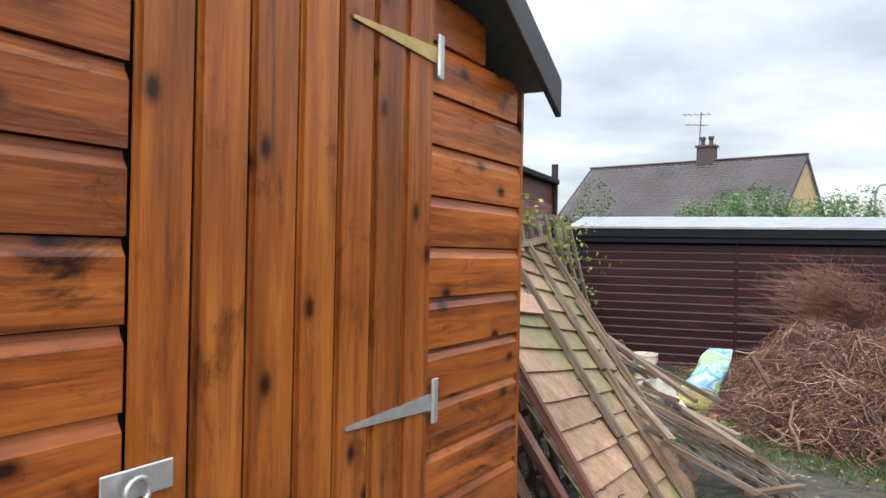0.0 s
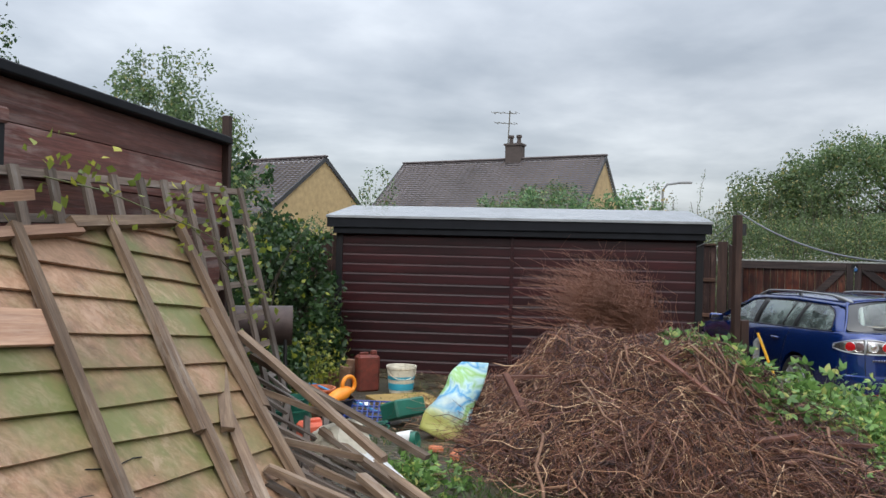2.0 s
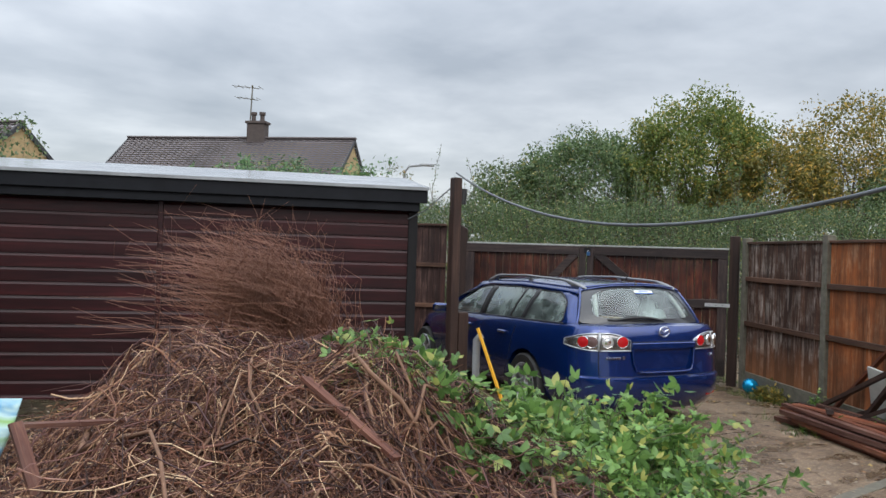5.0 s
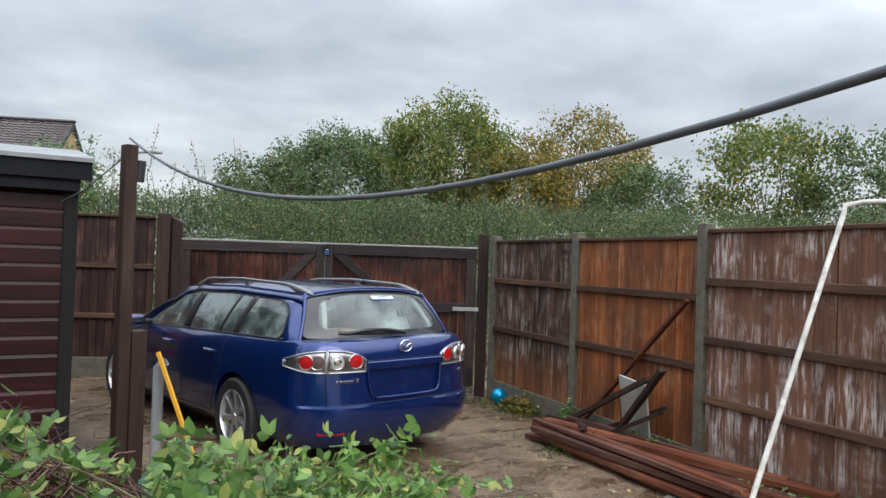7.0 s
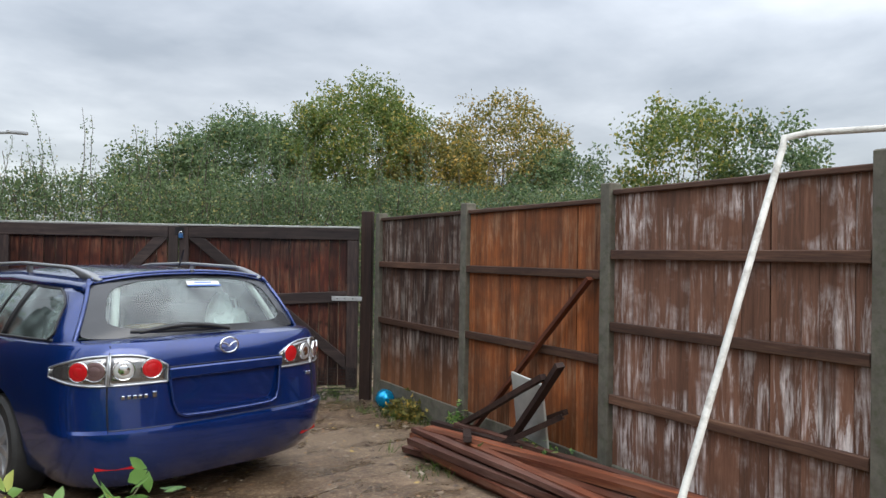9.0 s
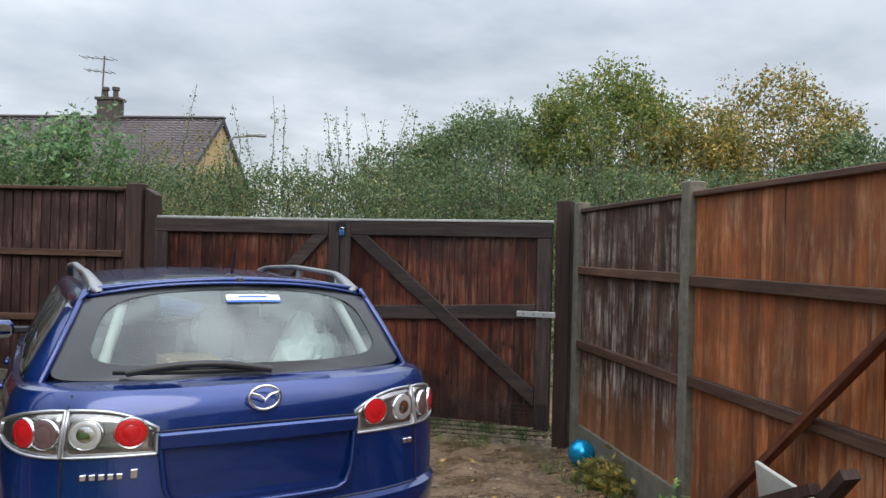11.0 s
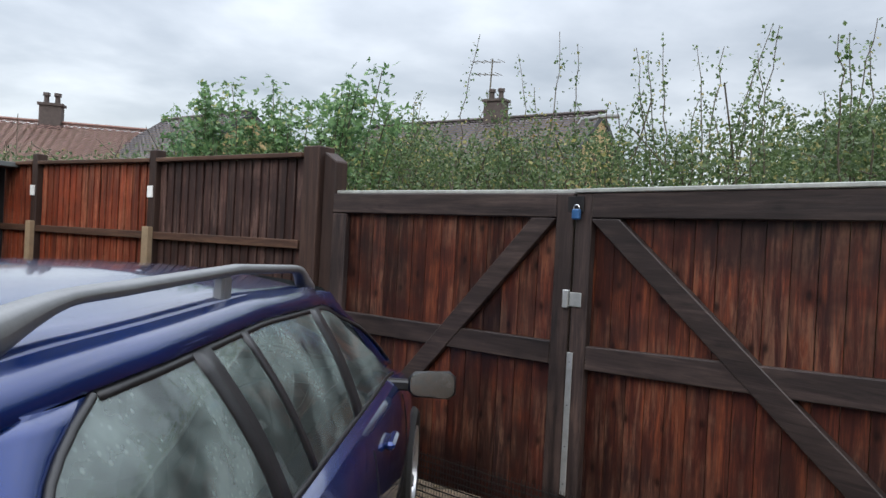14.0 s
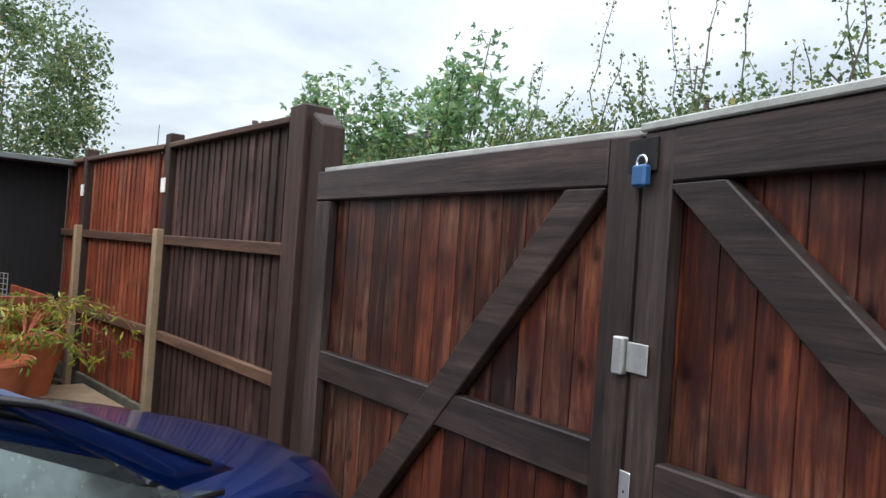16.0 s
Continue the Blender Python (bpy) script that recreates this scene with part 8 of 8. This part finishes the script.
    for k, (x, y) in enumerate(((2.45, 7.25), (2.62, 7.2), (2.55, 7.05), (2.9, 7.2))):
        o = slab("brick_fragment", (0.11, 0.07, 0.05), M_TERRA, None, pose(x, y, gz(x) + 0.0, 5 * k, 4, 40 * k), "broken red brick fragment on the soil", bevel=0.012)
        tagged(o, category="brick", group="brick fragments")
    o = slab("wooden_board", (0.7, 0.5, 0.03), M_YELLOWB, None, pose(2.55, 9.15, gz(2.5) + 0.01, 3, 2, 20), "flat damp yellow brown board on the ground")
    tagged(o, category="board")
    # barbecue by the ivy
    bq = thing("old_trolley", "rusty old barrel shaped metal box on thin legs by the ivy", "barbecue", pose(1.12, 6.95, gz(1.1)))
    bm = bmesh.new()
    bmesh.ops.create_cone(bm, cap_ends=True, segments=20, radius1=0.14, radius2=0.14, depth=0.42, matrix=Matrix.Translation((0, 0, 0.95)) @ Matrix.Rotation(radians(90), 4, "Y"))
    part("barrel", bm, M_RUSTD, bq, smooth=True).data.set_sharp_from_angle(angle=radians(40))
    for x in (-0.16, 0.16):
        for y in (-0.1, 0.1):
            stick("leg", (x * 1.2, y * 1.5, 0), (x, y, 0.9), 0.018, 0.018, M_TRIM, bq)


def sack_material():
    m = Mat("printed_sack", 0.35)
    v = m.coords((1, 1, 1), shift=False)
    n = m.noise(v, 3.6, 3, 0.5, 0.8)
    c = m.ramp(n, [(0.34, (0.50, 0.62, 0.62)), (0.44, (0.04, 0.26, 0.50)), (0.50, (0.40, 0.58, 0.58)), (0.56, (0.22, 0.42, 0.12)), (0.66, (0.50, 0.60, 0.56)), (0.74, (0.04, 0.25, 0.5))])
    sep = m.nt.nodes.new("ShaderNodeSeparateXYZ")
    m.link(v, sep.inputs[0])
    c = m.mix(m.grey(m.math("ADD", sep.outputs[2], m.math("MULTIPLY", n, 0.2)), 0.36, 0.22), c, (0.46, 0.46, 0.14))
    m.color(c)
    m.bump(m.noise(v, 14, 4, 0.6), 0.5, 0.01)
    return m.m


M_SACK = sack_material()
junk()


# ---- along the right fence ----
def fence_xy(k):
    p = fpost(k)
    return p.x, p.y


def fence_side():
    rnd = random.Random(20)
    b = thing("ball", "shiny blue glitter ball on the ground by the fence", "ball", pose(11.72, 10.08, gz(11.7) + 0.105))
    bm = bmesh.new()
    bmesh.ops.create_uvsphere(bm, u_segments=24, v_segments=16, radius=0.105)
    part("ball_shell", bm, M_BALL, b, smooth=True)
    # brace and slab on the fence
    o = stick("leaning_brace", (11.0, 8.52, 0.12), (10.33, 7.12, 1.53), 0.05, 0.03, M_REDB2, None, label="thin reddish timber leaning on the fence")
    tagged(o, category="timber")
    x, y = 10.62, 7.68
    o = slab("leaning_slab", (0.38, 0.02, 0.50), M_PALE, None, frame_of((x - 0.13, y + 0.02), (x - 0.13 - 0.4328, y - 0.9), 0.30) @ pose(0.1, 0.0, 0, 12, 6), "pale grey board leaning on the fence")
    tagged(o, category="board")
    # stack of rotten red timber lying along the fence
    for k in range(22):
        u = rnd.uniform(0, 1)
        f0 = Vector((10.75 - 0.25 * rnd.random(), 8.65 - 0.35 * rnd.random()))
        f1 = Vector((9.35 + 0.65 * u, 6.25 + 0.1 * rnd.random() - 0.2 * u))
        z = gz(10) + 0.03 + 0.10 * (k % 4) * 0.5
        p = Vector((f0.x - 0.32 * (1 - u) - 0.1, f0.y, z))
        q = Vector((f1.x - 0.25, f1.y - 0.7 * rnd.random(), z + rnd.uniform(-0.02, 0.05) + 0.03))
        o = stick("old_timber", p, q, rnd.uniform(0.06, 0.12), rnd.uniform(0.03, 0.05), M_REDB2 if k % 3 else M_REDB, None, rag=0.004, rnd=rnd, label="split wet red brown timber lying by the fence")
        tagged(o, category="timber", group="timber stack")
    for (p, q, w) in (((10.75, 8.55, 0.18), (10.1, 7.35, 0.85), 0.05), ((10.45, 7.9, 0.12), (10.05, 7.2, 0.95), 0.06), ((10.2, 8.1, 0.1), (10.3, 7.3, 0.55), 0.03), ((10.9, 8.5, 0.2), (10.0, 7.9, 0.35), 0.06), ((10.55, 8.2, 0.15), (10.45, 7.35, 0.55), 0.06), ((10.85, 8.8, 0.2), (10.2, 7.6, 0.30), 0.07)):
        o = stick("dark_timber", p, q, w, 0.04, M_POSTD, None, rag=0.003, rnd=rnd, label="dark rotten batten leaning in a tangle by the fence")
        tagged(o, category="timber", group="dark battens")
    # the white tube frame
    f = thing("white_pole", "white painted metal pole leaning on the fence", "pole", pose(8.9, 5.9, 0))
    pts = [(7.90, 5.90, 0.25), (8.93, 5.63, 2.16), (8.95, 5.63, 2.20), (9.02, 5.55, 2.225), (9.1, 5.0, 2.23), (9.15, 4.2, 2.24)]
    o = tube_part("tube", [Vector(p) - Vector((8.9, 5.9, 0)) for p in pts], 0.015, M_CHALK, f, "chalky white tube", 10)
    # blue grey water, drain kerb strip on the drive
    o = slab("concrete_strip", (2.6, 0.10, 0.03), M_POST, None, frame_of((7.9, 6.6), (10.2, 6.9), gz(9) - 0.012) @ pose(1.2, 0, 0, 0, 1.2, 0), "worn concrete joint strip across the drive")
    tagged(o, category="kerb")


fence_side()


# ---- cable, cane and hose by the pole ----
def cables():
    A = Vector((6.50, 9.40, 2.48))
    pts = []
    for k in range(37):
        d = 8.6 * k / 36
        pts.append(Vector((6.5 - 0.2588 * d, 9.4 - 0.9659 * d, 2.545 - 0.3016 * d + 0.0327 * d * d + 0.00207 * d ** 3)))
    o = tube_part("overhead_cable", pts, 0.0085, M_CABLE, None, "thick grey cable hanging in a curve from the pole", 8)
    tagged(o, category="cable")
    o = tube_part("thin_cable", [A + Vector((0, 0, -0.03)), (6.35, 9.7, 2.2), (6.3, 9.95, 2.12)], 0.006, M_CABLE, None, "thin cable from the pole to the shed", 6)
    tagged(o, category="cable")
    o = tube_part("cable_tie_box", [(6.56, 9.38, 2.26), (6.57, 9.38, 2.4)], 0.035, M_TRIM, None, "black cable clamp on the pole", 8)
    tagged(o, category="clamp")
    o = stick("bamboo_cane", (6.80, 8.85, 0.3), (6.62, 9.15, 1.14), 0.022, 0.022, M_YELLOW, None, label="yellow lance pipe standing against the stub post")
    tagged(o, category="pipe")
    o = tube_part("grey_pipe", [(6.70, 9.28, 0.2), (6.70, 9.28, 1.02), (6.72, 9.24, 1.06)], 0.035, M_GREYP, None, "grey plastic waste pipe beside the stub post", 12)
    tagged(o, category="pipe")
    o = tube_part("yellow_hose", [(5.45 + 0.22 * math.cos(a) + 0.01 * a, 6.75 + 0.15 * math.sin(a), gz(5.3) + 0.03 + 0.005 * a) for a in np.linspace(0, 10 * math.pi, 110)], 0.011, M_YELLOW, None, "coiled yellow hose lying in the weeds")
    tagged(o, category="hose")
    w = thing("watering_can", "dark green watering can among the weeds", "watering can", pose(6.15, 8.25, gz(6.1) + 0.005, 0, 0, 20))
    lathe("can_body", [(0, 0), (0.12, 0), (0.12, 0.24), (0.06, 0.28), (0.055, 0.28), (0, 0.05)], M_GREENP, w, n=20)
    tube_part("can_spout", [(0.1, 0, 0.08), (0.25, 0, 0.22), (0.38, 0, 0.36)], 0.018, M_GREENP, w)
    tube_part("can_handle", [(-0.05, 0, 0.28), (-0.02, 0, 0.38), (-0.12, 0, 0.36), (-0.16, 0, 0.2), (-0.12, 0, 0.08)], 0.012, M_GREENP, w)


cables()


# ---- ironwork on the gate ----
def gate_iron():
    m = frame_of(GM, GR)
    # on the yard side: local -y
    L = (GR - GM).length
    def on(nm, x0, x1, z0, z1, y, mat, label, cat, bev=0.002):
        bm = bmesh.new()
        box(bm, x0, x1, y - 0.004, y, z0, z1)
        o = part(nm, bm, mat, None, label, bevel=bev)
        o.matrix_basis = m
        return tagged(o, category=cat)
    on("drop_bolt", 0.008, 0.048, 0.36, 1.12, -0.064, M_ZINC, "long galvanised flat strip on the meeting stile", "bolt")
    on("lock_plate", 0.008, 0.085, 1.365, 1.44, -0.066, M_ZINC, "galvanised gate lock plate", "lock")
    lp = bpy.data.objects["lock_plate"]
    for (xa, xb, za, zb) in ((0.048, 0.056, 1.378, 1.398), (0.062, 0.078, 1.395, 1.401), (0.062, 0.078, 1.412, 1.418), (0.03, 0.036, 1.37, 1.376), (0.03, 0.036, 1.425, 1.431)):
        bm = bmesh.new()
        box(bm, xa, xb, -0.0672, -0.0662, za, zb)
        part("slot", bm, M_TRIM, lp)
    db = bpy.data.objects["drop_bolt"]
    for z in (0.42, 0.62, 0.84, 1.07):
        bm = bmesh.new()
        bmesh.ops.create_cone(bm, cap_ends=True, segments=8, radius1=0.005, radius2=0.004, depth=0.004, matrix=Matrix.Translation((0.028, -0.066, z)) @ Matrix.Rotation(radians(90), 4, "X"))
        part("screw", bm, M_TRIM, db)
    o = on("hinge_strap", 1.74, 2.08, 1.145, 1.195, -0.066, M_ZINC, "pale galvanised hinge strap with a pointed end", "hinge")
    for k in range(3):
        bm = bmesh.new()
        bmesh.ops.create_cone(bm, cap_ends=True, segments=8, radius1=0.008, radius2=0.006, depth=0.01, matrix=Matrix.Translation((1.80 + 0.09 * k, -0.068, 1.17)) @ Matrix.Rotation(radians(90), 4, "X"))
        part("bolt_head", bm, M_TRIM, o)
    m2 = frame_of(GM, GL)
    bm = bmesh.new()
    box(bm, 0.008, 0.042, 0.058, 0.085, 1.355, 1.45)
    o = part("lock_case", bm, M_ZINC, None, "galvanised lock keep on the meeting stile", bevel=0.004)
    o.matrix_basis = m2
    tagged(o, category="lock")
    p = thing("padlock", "blue padlock through a black hasp at the top of the gate", "padlock", m)
    bm = bmesh.new()
    box(bm, -0.11, 0.07, -0.068, -0.060, 1.865, 1.95)
    part("hasp_plate", bm, M_BLACK, p, bevel=0.002)
    bm = bmesh.new()
    box(bm, 0.012, 0.062, -0.098, -0.072, 1.825, 1.88)
    part("lock_body", bm, M_PADL, p, bevel=0.006)
    bm = bmesh.new()
    ring(bm, Matrix.Translation((0.037, -0.085, 1.885)) @ Matrix.Rotation(radians(90), 4, "X"), 0.018, 0.004, 14, 6)
    part("shackle", bm, M_CHROME, p, smooth=True)
    # wire mesh at the foot
    for fr, sd, x0 in ((m, -1, 0.0), (m2, 1, 0.0)):
        me = thing("wire_mesh", "black wire mesh strip fixed along the foot of the gate", "mesh", fr, "foot meshes")
        for k in range(9):
            z = 0.05 + 0.038 * k
            stick("wire", (x0, sd * 0.066, z - 0.01), (L - 0.02, sd * 0.066, z + 0.03), 0.003, 0.008, M_TRIM, me)
        paths = np.array([[(x, sd * 0.068, 0.03), (x, sd * 0.068, 0.38)] for x in np.arange(x0 + 0.02, L, 0.022)])
        v, f = tubes(paths, np.full(paths.shape[:2], 0.0022), 4)
        from_arrays("cross_wire", v, f, M_TRIM, me, kind="stuff")
    # tags and short concrete posts on the left fence
    for i, q in enumerate((LF[1], LF[2])):
        d = (LF[1] - LF[0]).normalized()
        n = Vector((-d.y, d.x))
        b = q + n * 0.06 if (Vector((9, 9)) - q).dot(n) > 0 else q - n * 0.06
        mm = frame_of(b, b + d)
        o = slab("white_tag", (0.075, 0.012, 0.10), M_WHITEP, None, mm @ pose(0, 0, 1.92), "white plastic tag nailed to the fence post", bevel=0.002)
        tagged(o, category="tag", group="post tags")
        o = slab("repair_post", (0.09, 0.07, 1.45), M_SPUR, None, mm @ pose(0.0, -0.0, 0.22), "pale concrete repair spur against the fence post", bevel=0.006)
        tagged(o, category="post", group="repair posts")


gate_iron()


# ---- planter corner ----
def planter():
    p = thing("planter_box", "raised dark red timber planter box", "planter", pose(6.1, 15.15, gz(6), 0, 0, -36))
    for z in (0.25, 0.45, 0.65):
        bm = bmesh.new()
        box(bm, -0.9, 0.35, -0.3, -0.27, z, z + 0.19)
        part("board", bm, M_FLEFT, p, bevel=0.004)
    bm = bmesh.new()
    box(bm, 0.32, 0.35, -0.27, 0.3, 0.25, 0.84)
    box(bm, -0.9, 0.32, 0.27, 0.3, 0.25, 0.84)
    part("board", bm, M_FLEFT, p, bevel=0.004)
    bm = bmesh.new()
    box(bm, -0.9, 0.32, -0.27, 0.27, 0.5, 0.76)
    part("soil", bm, M_SOIL, p)
    a = pot("flower_pot", "large terracotta pot of drying plants", 6.62, 14.85, 0.17, 0.26, 0.42, M_TERRA, z=0.43)
    b = pot("flower_pot", "wide orange terracotta pot of drying plants", 6.80, 14.35, 0.17, 0.26, 0.26, M_TERRA, z=0.50)
    o = slab("paving_slab", (0.9, 1.3, 0.20), M_SPUR, None, pose(6.7, 14.6, 0.24, 0, 0, -36), "raised pale concrete slab under the pots", bevel=0.01)
    tagged(o, category="slab")
    o = lathe("pot_stand", [(0, 0), (0.13, 0), (0.12, 0.06), (0, 0.065)], M_TERRA, None, None, "upturned terracotta saucer under a pot", 20)
    o.matrix_basis = pose(6.80, 14.35, 0.44)
    tagged(o, category="saucer")
    rng = np.random.default_rng(95)
    for k, (x, y, z, c) in enumerate(((6.62, 14.85, 0.84, 22), (6.80, 14.35, 0.72, 18))):
        t = thing("potted_plant", "arching red and yellow dying stems with feathery leaves", "plant", pose(x, y, z))
        n, K = c, 7
        a_ = rng.uniform(0, 2 * np.pi, n)
        L = rng.uniform(0.35, 0.85, n)
        paths = np.stack([np.stack([np.cos(a_) * L * u, np.sin(a_) * L * u, 0.42 * L * (3.2 * u - 2.9 * u * u)], 1) for u in np.linspace(0, 1, K)], 1)
        v, f = tubes(paths, np.tile(np.linspace(0.005, 0.002, K), (n, 1)), 4)
        from_arrays("stem", v, f, M_REDST, t, kind="stuff")
        q = np.repeat(paths[:, 2:].reshape(-1, 3), 8, 0)
        q = q + rng.normal(size=q.shape) * 0.025
        v, f = leaf_arrays(q, rng, 0.075, 0.018, 0.6)
        from_arrays("leaves", v, f, M_LEAFYG, t, kind="stuff")
    w = thing("dark_shed", "near black timber shed in the far corner", "shed", frame_of((5.65, 16.35), (4.9, 15.45), 0.2))
    bm = bmesh.new()
    box(bm, 0, 1.6, 0.0, 0.05, 0, 2.0)
    part("wall", bm, M_BLACK, w)
    bm = bmesh.new()
    box(bm, -0.03, 1.65, -0.06, 0.3, 2.0, 2.05)
    part("roof", bm, M_FELT, w, bevel=0.005)
    for x in (0.25, 0.55):
        stick("cane", (x, -0.03, 0), (x + 0.03, -0.03, 1.8), 0.012, 0.012, M_REDST, w)
    g = thing("wire_crate", "grey wire crate standing on the planter", "crate", pose(6.05, 15.15, 0.98, 0, 0, -20))
    for k in range(8):
        stick("wire", (-0.2, 0, 0.04 * k), (0.2, 0, 0.04 * k), 0.005, 0.005, M_ZINC, g)
        stick("wire", (-0.2 + 0.057 * k, 0, 0), (-0.2 + 0.057 * k, 0, 0.28), 0.005, 0.005, M_ZINC, g)


planter()


def street_lamp():
    s = thing("street_lamp", "distant grey street lamp behind the hedge", "street lamp", pose(13.5, 23.8, 0))
    tube_part("lamp_post", [(0, 0, 0), (0, 0, 4.2), (0.1, -0.1, 4.4), (0.45, -0.3, 4.45)], 0.04, M_GREYP, s)
    slab("lamp_head", (0.45, 0.16, 0.08), M_GREYP, s, pose(0.6, -0.35, 4.42, 0, 0, -25), bevel=0.02)


street_lamp()
# ---- pieces ----
for nm, me, par, mm in PENDING:
    shared(nm, me, par, mm)
